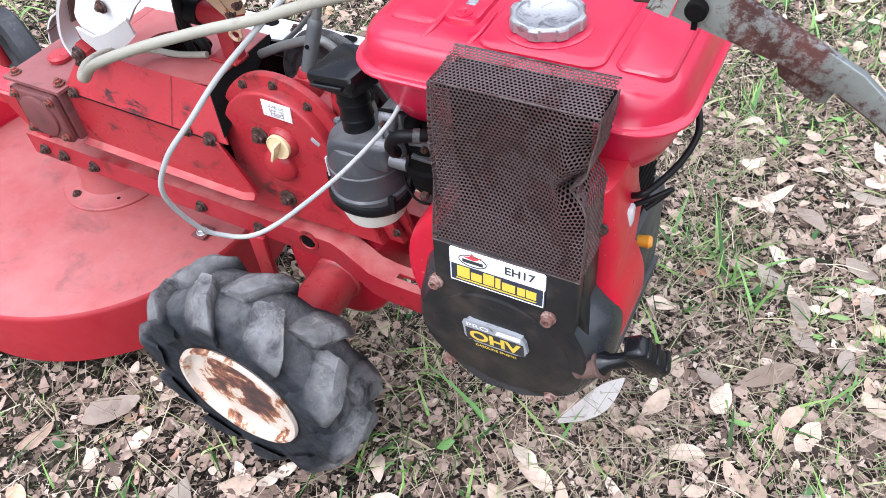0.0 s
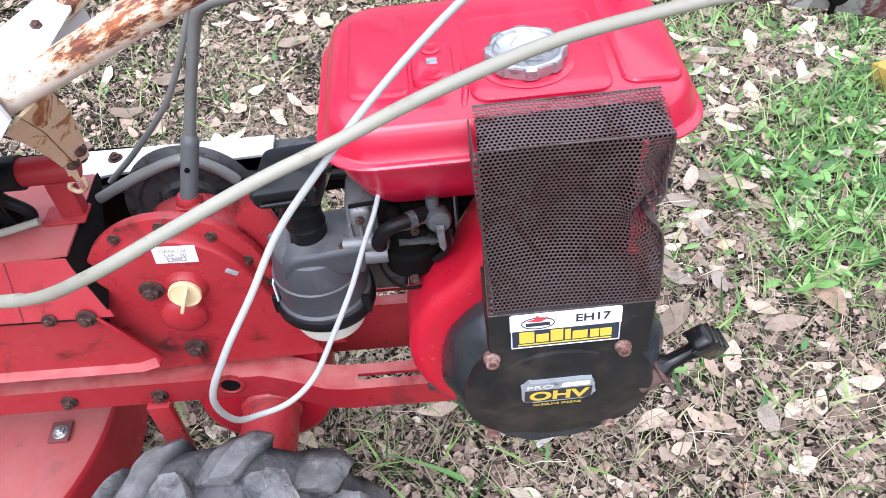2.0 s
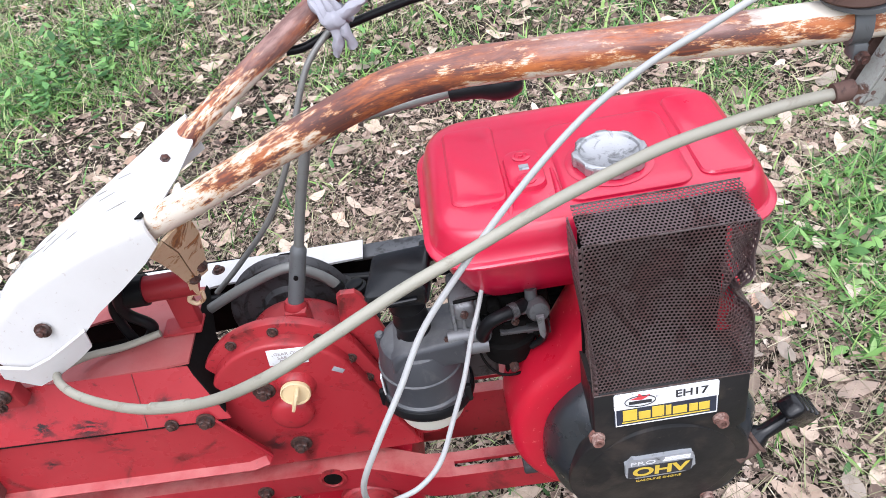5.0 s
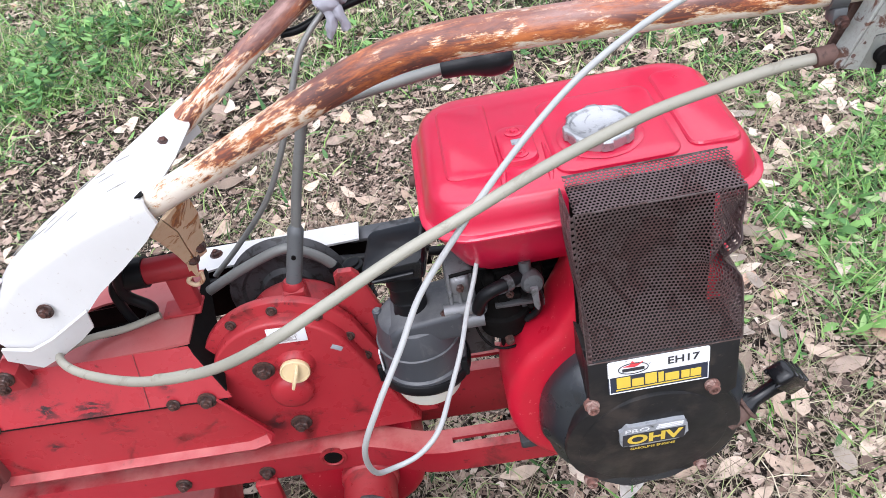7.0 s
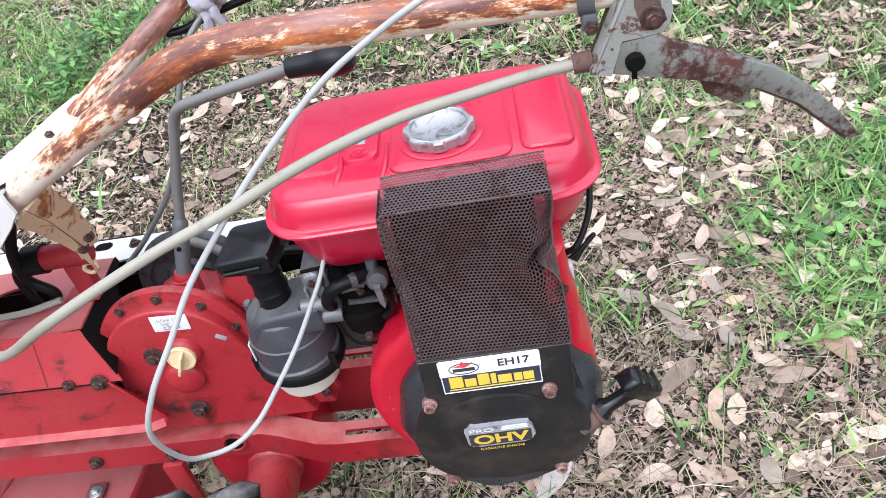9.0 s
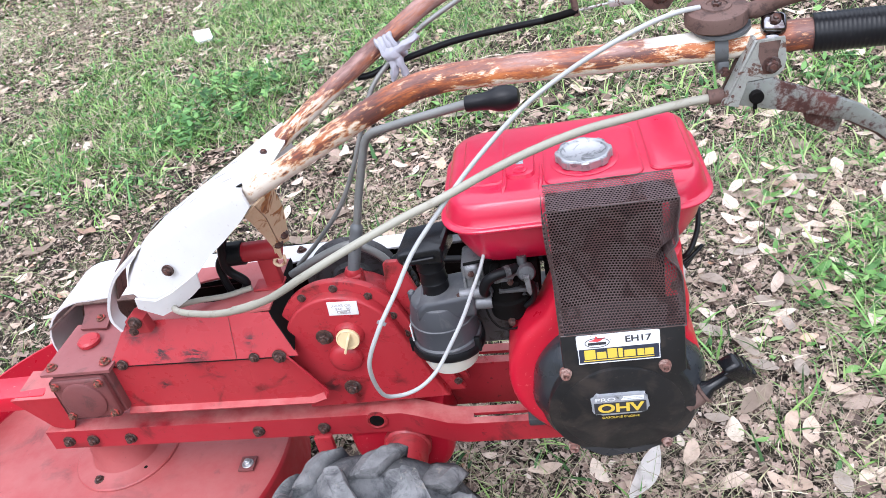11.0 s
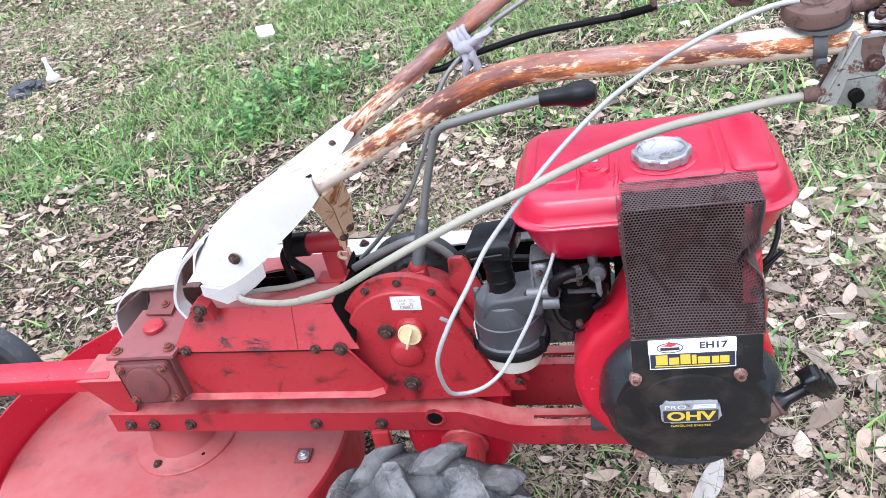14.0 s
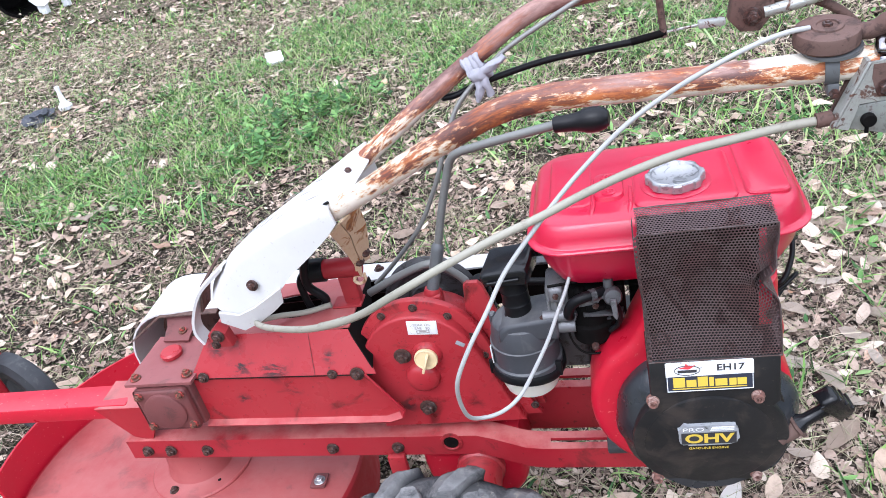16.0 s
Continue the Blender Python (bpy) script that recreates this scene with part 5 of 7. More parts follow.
    m = Matrix((bar, ax, side)).transposed().to_4x4()
    m.translation = c
    join(bm, box((-0.024, -0.011, -0.0115), (0.024, 0.01, 0.0115), 0.006, None, m, 3))
    for s in (-1, 1):
        join(bm, box((-0.021, -0.0105 - 0.002, s * 0.009 - 0.002), (0.024, 0.004, s * 0.009 + 0.002), 0.0015, None, m, 2))
    for k in (-1, 0, 1):
        join(bm, box((0.014 * k - 0.002, 0.008, -0.0105), (0.014 * k + 0.002, 0.0112, 0.0105), 0.001, None, m, 2))
    part("pull_handle", bm, M["hood"], cover, "black plastic pull-start handle")


starter()


# engine body behind the starter
def engine():
    # red blower shroud
    out = [(-0.052, 0.575), (-0.054, 0.535), (-0.075, 0.495), *arc(-0.012, 0.395, 0.118, 138, 270, 20), *arc(0.004, 0.4, 0.104, 285, 390, 16), (0.096, 0.5), (0.09, 0.53), (0.088, 0.575)]
    shroud = part("engine_shroud", slab(out, (0.052, 0.135), 0.014, 4), M["shroud"], mower, "bright red blower shroud with chipped paint")
    bolt(shroud, (0.08, 0.05, 0.53), (0.3, -1, 0), 0.005, "bolt")
    bm = box((-0.1, 0.13, rail_top(0) + 0.002), (0.085, 0.29, 0.4), 0.012)
    join(bm, box((-0.12, 0.1, 0.265), (0.09, 0.28, 0.278), 0.003))
    crank = part("crankcase", bm, M["greyblack"], mower, "grimy dark cast crankcase")
    bm = bmesh.new()
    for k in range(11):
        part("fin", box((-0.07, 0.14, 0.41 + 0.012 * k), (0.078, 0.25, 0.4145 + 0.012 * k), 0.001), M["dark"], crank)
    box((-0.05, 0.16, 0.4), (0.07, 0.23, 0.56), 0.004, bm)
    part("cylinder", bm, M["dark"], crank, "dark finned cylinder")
    # plug lead, ignition lead and fittings behind the tank
    part("ignition_lead", sweep(spline([(0.085, 0.11, 0.52), (0.1, 0.1, 0.535), (0.112, 0.12, 0.54), (0.122, 0.15, 0.545), (0.125, 0.18, 0.555), (0.115, 0.2, 0.575)]), 0.0032, 8), M["hose"], crank, "black rubber lead")
    part("ignition_lead", sweep(spline([(0.088, 0.105, 0.512), (0.105, 0.11, 0.522), (0.12, 0.12, 0.53), (0.115, 0.13, 0.515), (0.1, 0.12, 0.5)]), 0.0026, 8), M["hose"], crank, "black rubber lead")
    part("ignition_block", box((0.086, 0.088, 0.5), (0.096, 0.102, 0.522), 0.003), M["white"], crank, "white plastic connector")
    bm = lathe((0.088, 0.16, 0.416), (0.9, 0.1, 0.1), [(0.0, 0.0), (0.006, 0.0), (0.007, 0.012), (0.005, 0.015), (0.0, 0.015)], 16)
    part("oil_plug", bm, M["amber"], crank, "amber oil filler plug")
    # tank bracket and exhaust side stub seen beside the tank
    bm = bmesh.new()
    for k in range(5):
        lathe((-0.185 + 0.006 * k, 0.24, 0.575), (1, 0, 0), [(0.0, 0.0), (0.012, 0.0), (0.012, 0.003), (0.0, 0.003)], 14, bm)
    join(bm, lathe((-0.19, 0.24, 0.575), (1, 0, 0), [(0.0, 0.0), (0.006, 0.0), (0.006, 0.06), (0.0, 0.06)], 12))
    part("tank_stud", bm, M["rust"], crank, "rusty threaded stud")


engine()


# air filter with snorkel, bowl and clamp
def air_filter():
    fx, fy = -0.208, 0.122
    bm = lathe((fx, fy, 0.0), (0, 0, 1), [(0.0, 0.43), (0.0525, 0.43), (0.0525, 0.437), (0.0495, 0.439), (0.049, 0.464), (0.0505, 0.465), (0.0505, 0.469), (0.0485, 0.47), (0.0465, 0.486), (0.042, 0.497), (0.034, 0.502), (0.0, 0.504)], 48)
    body = part("air_filter", bm, M["filter"], mower, "dusty grey plastic cyclone air filter")
    join_bm = slab([(-0.236, 0.482), (-0.16, 0.482), (-0.158, 0.488), (-0.158, 0.513), (-0.162, 0.516), (-0.222, 0.509), (-0.234, 0.5)], (0.088, 0.148), 0.006, 3)
    part("outlet_duct", join_bm, M["filter"], body)
    x, y = fx + 0.044 * math.cos(radians(165)), fy + 0.044 * math.sin(radians(165))
    part("boss", lathe((x, y, 0.477), (0, 0, 1), [(0.006, 0.0), (0.006, 0.022), (0.004, 0.024)], 10), M["filter"], body)
    bm = lathe((fx, fy, 0.0), (0, 0, 1), [(0.0505, 0.419), (0.0545, 0.419), (0.0562, 0.422), (0.0562, 0.428), (0.0545, 0.431), (0.051, 0.4325)], 48)
    for v in bm.verts:
        v.co.z -= 0.003 * math.cos(2 * math.atan2(v.co.y - fy, v.co.x - fx) + 0.6)
    part("clamp_band", bm, M["hose"], body, "black rubber clamp band")
    for a in (195, 330):
        x, y = fx + 0.054 * math.cos(radians(a)), fy + 0.054 * math.sin(radians(a))
        part("clip", box((x - 0.005, y - 0.004, 0.418), (x + 0.005, y + 0.004, 0.441), 0.0025), M["hose"], body)
    bm = lathe((fx, fy, 0.0), (0, 0, 1), [(0.0, 0.387), (0.034, 0.387), (0.04, 0.391), (0.044, 0.402), (0.0465, 0.426), (0.0, 0.426)], 48)
    part("dust_bowl", bm, M["bowl"], body, "milky plastic dust bowl")
    bm = lathe((-0.208, 0.12, 0.498), (-0.03, 0.02, 1), [(0.0, 0.0), (0.0182, 0.001), (0.0186, 0.009), (0.0172, 0.011), (0.0172, 0.024), (0.0182, 0.027), (0.017, 0.029), (0.017, 0.043), (0.0182, 0.046), (0.0172, 0.049), (0.0185, 0.08), (0.0, 0.08)], 36)
    part("snorkel_neck", bm, M["hose"], body, "scuffed black rubber snorkel neck")
    # hood: a tapered duct with its open mouth hanging over the near side
    levels = []
    for z, grow in ((0.56, -0.006), (0.564, -0.0015), (0.572, 0.0), (0.583, 0.0), (0.5875, -0.0015), (0.589, -0.005)):
        levels.append((z, rounded(-0.209, 0.121, 0.028 + grow, 0.0285 + grow, 0.006, 4)))
    bm = rings(levels)
    for v in bm.verts:
        up = (v.co.z - 0.56) / 0.029
        dx, dy = v.co.x + 0.209, v.co.y - 0.121
        v.co.z += up * (0.16 * dx + 0.1 * dy - 0.004 * math.cos(60 * dx) * math.cos(60 * dy)) + (1 - up) * 0.25 * max(0.0, -dy - 0.01)
        v.co.x += 0.18 * dy - (0.004 if dx < 0 else 0.0) * up
        v.co.y -= 0.1 * dx
    part("snorkel_hood", bm, M["hood"], body, "black plastic snorkel hood", 25)
    part("hood_lip", sweep([(-0.235, 0.092, 0.573), (-0.196, 0.0885, 0.5785)], 0.002, 8), M["hood"], body)
    part("snorkel_arm", box((-0.19, 0.145, 0.57), (-0.12, 0.165, 0.586), 0.004), M["hood"], body)
    part("sticker", box((-0.2575, 0.1, 0.44), (-0.2555, 0.108, 0.466), 0.0003), M["white"], body, "narrow white sticker")
    # the whole filter is slim beside its duct
    for ob in [body] + [c for c in body.children if not c.name.startswith(("outlet_duct", "snorkel", "hood_lip"))]:
        for v in ob.data.vertices:
            v.co.x, v.co.y = fx + 0.88 * (v.co.x - fx), fy + 0.88 * (v.co.y - fy)
    # carburettor beside it: alloy flange block, dark body, hose loop and fuel tap
    bm = box((-0.17, 0.102, 0.492), (-0.142, 0.15, 0.552), 0.005)
    join(bm, box((-0.166, 0.094, 0.534), (-0.146, 0.11, 0.556), 0.006, segments=3))
    join(bm, lathe((-0.176, 0.098, 0.513), (1, 0, 0), [(0.0, 0.0), (0.0072, 0.0), (0.0078, 0.04), (0.0, 0.04)], 14))
    join(bm, lathe((-0.172, 0.1, 0.496), (1, 0, 0), [(0.0, 0.0), (0.009, 0.0), (0.0095, 0.034), (0.0, 0.034)], 16))
    for k in range(3):
        join(bm, box((-0.169 + 0.009 * k, 0.0985, 0.498), (-0.1655 + 0.009 * k, 0.105, 0.535), 0.001))
    carb = part("carburettor", bm, M["alloy"], mower, "dull alloy carburettor with black hoses")
    bm = lathe((-0.118, 0.115, 0.0), (0, 0, 1), [(0.0, 0.436), (0.0065, 0.436), (0.0065, 0.448), (0.0045, 0.449), (0.0045, 0.462), (0.02, 0.464), (0.0245, 0.469), (0.026, 0.488), (0.0295, 0.49), (0.0295, 0.496), (0.025, 0.498), (0.025, 0.53), (0.0, 0.532)], 32)
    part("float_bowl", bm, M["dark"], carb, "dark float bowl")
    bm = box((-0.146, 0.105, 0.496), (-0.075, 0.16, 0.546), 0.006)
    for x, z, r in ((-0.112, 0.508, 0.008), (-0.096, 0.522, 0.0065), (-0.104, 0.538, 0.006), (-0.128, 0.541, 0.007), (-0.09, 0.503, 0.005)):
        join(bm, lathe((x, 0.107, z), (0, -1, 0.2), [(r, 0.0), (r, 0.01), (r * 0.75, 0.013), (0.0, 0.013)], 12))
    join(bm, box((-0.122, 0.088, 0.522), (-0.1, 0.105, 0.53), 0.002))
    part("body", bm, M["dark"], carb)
    part("breather_hose", sweep(spline([(-0.138, 0.1, 0.515), (-0.1425, 0.086, 0.52), (-0.142, 0.078, 0.533), (-0.136, 0.076, 0.545), (-0.126, 0.076, 0.5515), (-0.112, 0.08, 0.553), (-0.1, 0.088, 0.551)]), 0.0064, 14), M["hose"], carb, "black breather hose")
    for p, q in (((-0.115, 0.0788, 0.5528), (-0.109, 0.0815, 0.5524)), ((-0.1405, 0.093, 0.5175), (-0.142, 0.088, 0.5193))):
        part("hose_clip", sweep([p, q], 0.0076, 12), M["castgrey"], carb)
    bm = lathe((-0.089, 0.08, 0.548), (0.1, -1, 0.3), [(0.0, -0.012), (0.0105, -0.012), (0.0112, 0.0), (0.0092, 0.004), (0.0, 0.005)], 20)
    join(bm, lathe((-0.093, 0.09, 0.545), (0, 0.2, 1), [(0.0, 0.0), (0.006, 0.0), (0.006, 0.02), (0.0, 0.02)], 12))
    join(bm, lathe((-0.107, 0.085, 0.548), (1, 0, 0), [(0.0, 0.0), (0.005, 0.0), (0.005, 0.012), (0.0, 0.012)], 12))
    part("fuel_tap", bm, M["castgrey"], carb, "grey fuel tap with lever")
    for k in range(4):
        part("cover_rib", box((-0.124, 0.0985, 0.5 + 0.009 * k), (-0.088, 0.106, 0.503 + 0.009 * k), 0.0008), M["castgrey"], carb)
    part("cover_frame", slab([(-0.126, 0.52), (-0.078, 0.518), (-0.078, 0.51), (-0.082, 0.509), (-0.083, 0.5145), (-0.126, 0.516)], (0.086, 0.1), 0.001), M["castgrey"], carb)
    for x, z in ((-0.128, 0.5605), (-0.116, 0.562), (-0.103, 0.5595)):
        part("tank_bung", lathe((x, 0.118, z - 0.012), (0, 0, 1), [(0.0, 0.0), (0.0052, 0.0), (0.0052, 0.012), (0.0, 0.012)], 12), M["yellow" if x > -0.11 else "castgrey"], carb)
    bm = slab([(-0.0925, 0.55), (-0.0855, 0.55), (-0.0845, 0.527), (-0.087, 0.521), (-0.0905, 0.527)], (0.0685, 0.0735), 0.001)
    part("tap_lever", bm, M["alloy"], carb)
    for x, y, z in ((-0.176, 0.097, 0.513), (-0.156, 0.093, 0.546), (-0.11, 0.09, 0.53)):
        bolt(carb, (x, y, z), (-0.3, -1, 0.2), 0.004, "bolt", False)
    part("throttle_link", sweep([(-0.165, 0.1, 0.556), (-0.12, 0.098, 0.562), (-0.08, 0.11, 0.556)], 0.0018, 6), M["dark"], carb)
    part("bowl_bail", sweep(spline([(-0.146, 0.11, 0.51), (-0.147, 0.1, 0.48), (-0.135, 0.092, 0.46), (-0.116, 0.088, 0.4575), (-0.098, 0.094, 0.462), (-0.09, 0.104, 0.484), (-0.09, 0.108, 0.508)], 6), 0.0014, 8), M["dark"], carb, "steel bail wire round the bowl")
    part("drain_screw", lathe((-0.1165, 0.09, 0.47), (0, -1, -0.2), [(0.0, 0.0), (0.0048, 0.0), (0.0048, 0.006), (0.003, 0.0075), (0.0, 0.0075)], 6), M["bolt"], carb, "tarnished drain screw")
    bm = slab([(-0.13, 0.528), (-0.108, 0.531), (-0.101, 0.542), (-0.104, 0.547), (-0.112, 0.539), (-0.13, 0.535)], (0.0905, 0.0925), 0.0006)
    part("choke_lever", bm, M["alloy"], carb, "bent choke lever")
    part("fuel_line", sweep(spline([(-0.088, 0.082, 0.54), (-0.083, 0.084, 0.52), (-0.086, 0.09, 0.5), (-0.097, 0.094, 0.487)], 6), 0.0034, 10), M["hose"], carb, "black fuel line")
    for x, z in ((-0.14, 0.503), (-0.1, 0.497), (-0.084, 0.512)):
        part("body_screw", lathe((x, 0.1055, z), (0, -1, 0), [(0.0, 0.0), (0.0034, 0.0), (0.0034, 0.003), (0.0, 0.0034)], 12), M["alloy"], carb)
    # rough grey casting and a ribbed boot behind the filter
    bm = slab([(-0.176, 0.37), (-0.178, 0.44), (-0.168, 0.475), (-0.15, 0.492), (-0.134, 0.482), (-0.128, 0.44), (-0.13, 0.37)], (0.165, 0.2), 0.006, 3)
    join(bm, lathe((-0.152, 0.166, 0.43), (0, -1, 0.1), [(0.0, 0.0), (0.017, 0.0), (0.015, 0.006), (0.006, 0.008), (0.0, 0.008)], 20))
    part("rear_casting", bm, M["castgrey"], carb, "rough grey casting")
    prof = [(0.0, 0.0)]
    for k in range(6):
        prof += [(0.0125, 0.002 + 0.009 * k), (0.0125, 0.005 + 0.009 * k), (0.0095, 0.0065 + 0.009 * k), (0.0095, 0.0095 + 0.009 * k)]
    part("ribbed_boot", lathe((-0.262, 0.2, 0.455), (-0.15, 0.1, 1), prof + [(0.0, 0.058)], 20), M["hose"], carb, "ribbed black rubber boot")
    part("link_bracket", slab([(-0.13, 0.54), (-0.07, 0.54), (-0.07, 0.556), (-0.1, 0.56), (-0.13, 0.55)], (0.16, 0.164), 0.001), M["dark"], carb)


air_filter()


# gear case with its round cover
def gear_case():
    cx, cz = -0.352, 0.41
    flange = [(-0.458, 0.285), (-0.458, 0.41), *arc(-0.363, cz, 0.095, 180, 28, 28), (-0.256, 0.39), (-0.23, 0.33), (-0.21, 0.285)]
    case = part("gear_case", slab(flange, (0.166, 0.178), 0.002), M["red"], mower, "red cast gear case with bolted round cover")
    dome = [(-0.447, 0.288), (-0.447, 0.408), *arc(-0.365, 0.408, 0.082, 180, 26, 28), (-0.27, 0.39), (-0.25, 0.33), (-0.232, 0.288)]
    part("gear_cover", slab(dome, (0.15, 0.17), 0.016, 6), M["red"], case)
    back = [(-0.44, 0.285), (-0.44, 0.41), *arc(cx, 0.4, 0.066, 170, 20, 20), (-0.24, 0.285)]
    part("case_back", slab(back, (0.178, 0.25), 0.008, 3), M["red"], case)
    part("socket_boss", box((-0.352, 0.192, 0.44), (-0.326, 0.218, 0.49), 0.005), M["red"], case)
    for x, z in ((-0.408, 0.484), (-0.36, 0.494), (-0.315, 0.475), (-0.288, 0.437), (-0.276, 0.402)):
        bolt(case, (x, 0.1655, z), (0, -1, 0.1), 0.0043, "bolt")
    for x, z in ((-0.243, 0.365), (-0.23, 0.335), (-0.219, 0.302)):
        bolt(case, (x, 0.1665, z), (0, -1, 0), 0.0043, "bolt")
    for x, z in ((-0.388, 0.424), (-0.372, 0.325)):
        bolt(case, (x, 0.15, z), (0, -1, 0), 0.0088, "bolt")
    part("boss", lathe((-0.366, 0.152, 0.385), (0, -1, 0), [(0.025, -0.004), (0.0245, 0.006), (0.022, 0.0105), (0.016, 0.014), (0.008, 0.0155), (0.0, 0.016)], 28), M["red"], case)
    part("boss", lathe((-0.352, 0.15, 0.424), (0, -1, 0), [(0.023, -0.004), (0.021, 0.004), (0.018, 0.008), (0.0, 0.008)], 28), M["red"], case)
    bm = lathe((-0.352, 0.143, 0.424), (0, -1, 0.05), [(0.016, 0.0), (0.0168, 0.003), (0.0165, 0.0062), (0.0153, 0.0068), (0.014, 0.0052), (0.0, 0.0048)], 32)
    m = Matrix.Translation((-0.352, 0.136, 0.423)) @ Matrix.Rotation(radians(22), 4, "Y")
    join(bm, box((-0.0019, -0.0105, -0.0155), (0.0019, 0.003, 0.0125), 0.0012, None, m))
    part("oil_plug", bm, M["yellow"], case, "yellowed plastic oil plug")
    bm = box((-0.021, -0.0012, -0.0115), (0.021, 0.0, 0.0115), 0.0004)
    bm.transform(Matrix.Translation((-0.349, 0.15, 0.471)) @ Matrix.Rotation(radians(4), 4, "Y"))
    part("data_label", bm, M["labelwhite"], case, "small white data label")
    flat = Matrix.Rotation(radians(4), 4, "Y") @ Matrix.Rotation(radians(90), 4, "X")
    for text, x, z in (("GEAR OIL", -0.349, 0.4765), ("SAE   90", -0.349, 0.4705)):
        lettering(text, 0.0062, case, M["faintink"], Matrix.Translation((x, 0.1484, z)) @ flat, label="faded grey letters")
    bm = bmesh.new()
    for lo, hi in (((-0.358, 0.4625), (-0.34, 0.4633)), ((-0.358, 0.4668), (-0.34, 0.4676)), ((-0.358, 0.4625), (-0.3572, 0.4676)), ((-0.3408, 0.4625), (-0.34, 0.4676)), ((-0.354, 0.4642), (-0.344, 0.4659))):
        box((lo[0], 0.1482, lo[1]), (hi[0], 0.1489, hi[1]), 0, bm)
    part("label_bars", bm, M["faintink"], case)
    bm = box((-0.0065, -0.0008, -0.0035), (0.0065, 0.0, 0.0035), 0.0003)
    bm.transform(Matrix.Translation((-0.302, 0.1505, 0.438)) @ Matrix.Rotation(radians(35), 4, "Y"))
    part("data_label", bm, M["labelgrey"], case, "tiny silver label")
    # side rib, mounting ear and lower transmission case
    part("rib", sweep([(-0.455, 0.165, 0.455), (-0.468, 0.165, 0.42)], 0.008, 10), M["red"], case)
    bm = slab([(-0.296, 0.43), (-0.288, 0.512), (-0.283, 0.516), (-0.268, 0.515), (-0.262, 0.508), (-0.222, 0.36), (-0.205, 0.29), (-0.25, 0.29)], (0.182, 0.19), 0.001)
    part("mounting_ear", bm, M["red"], case)
    low = [(-0.405, 0.262), (-0.405, 0.2), *arc(-0.324, 0.19, 0.08, 190, 350, 18), (-0.24, 0.215), (-0.25, 0.262)]
    part("axle_case", slab(low, (0.15, 0.24), 0.014, 4), M["shroud"], case, "red lower transmission case")
    part("axle_flange", lathe((-0.349, 0.1405, 0.262), (0, -1, 0), [(0.0, 0.0), (0.017, 0.0), (0.017, 0.003), (0.013, 0.004), (0.012, 0.002), (0.0, 0.002)], 24), M["postred"], case, "round red cap with a dark hollow")
    part("cap_hollow", lathe((-0.349, 0.1386, 0.262), (0, -1, 0), [(0.0, 0.0), (0.0112, 0.0), (0.01, 0.0012), (0.0, 0.0012)], 20), M["dark"], case)
    part("axle_tube", lathe((-0.315, 0.17, 0.2), (0, -1, 0), [(0.0, 0.0), (0.037, 0.0), (0.037, 0.03), (0.034, 0.034), (0.034, 0.125), (0.03, 0.13), (0.0, 0.13)], 32), M["red"], case, "faded red axle tube")
    part("stay", box((-0.452, 0.128, 0.14), (-0.424, 0.139, 0.245), 0.003), M["red"], case)
    # drive pulley behind
    bm = lathe((-0.335, 0.3, 0.396), (0, -1, 0), [(0.0, 0.0), (0.06, 0.0), (0.064, 0.004), (0.056, 0.012), (0.064, 0.02), (0.064, 0.026), (0.055, 0.028), (0.05, 0.02), (0.0, 0.02)], 48)
    part("drive_pulley", bm, M["greyblack"], case, "dark worn belt pulley")


gear_case()


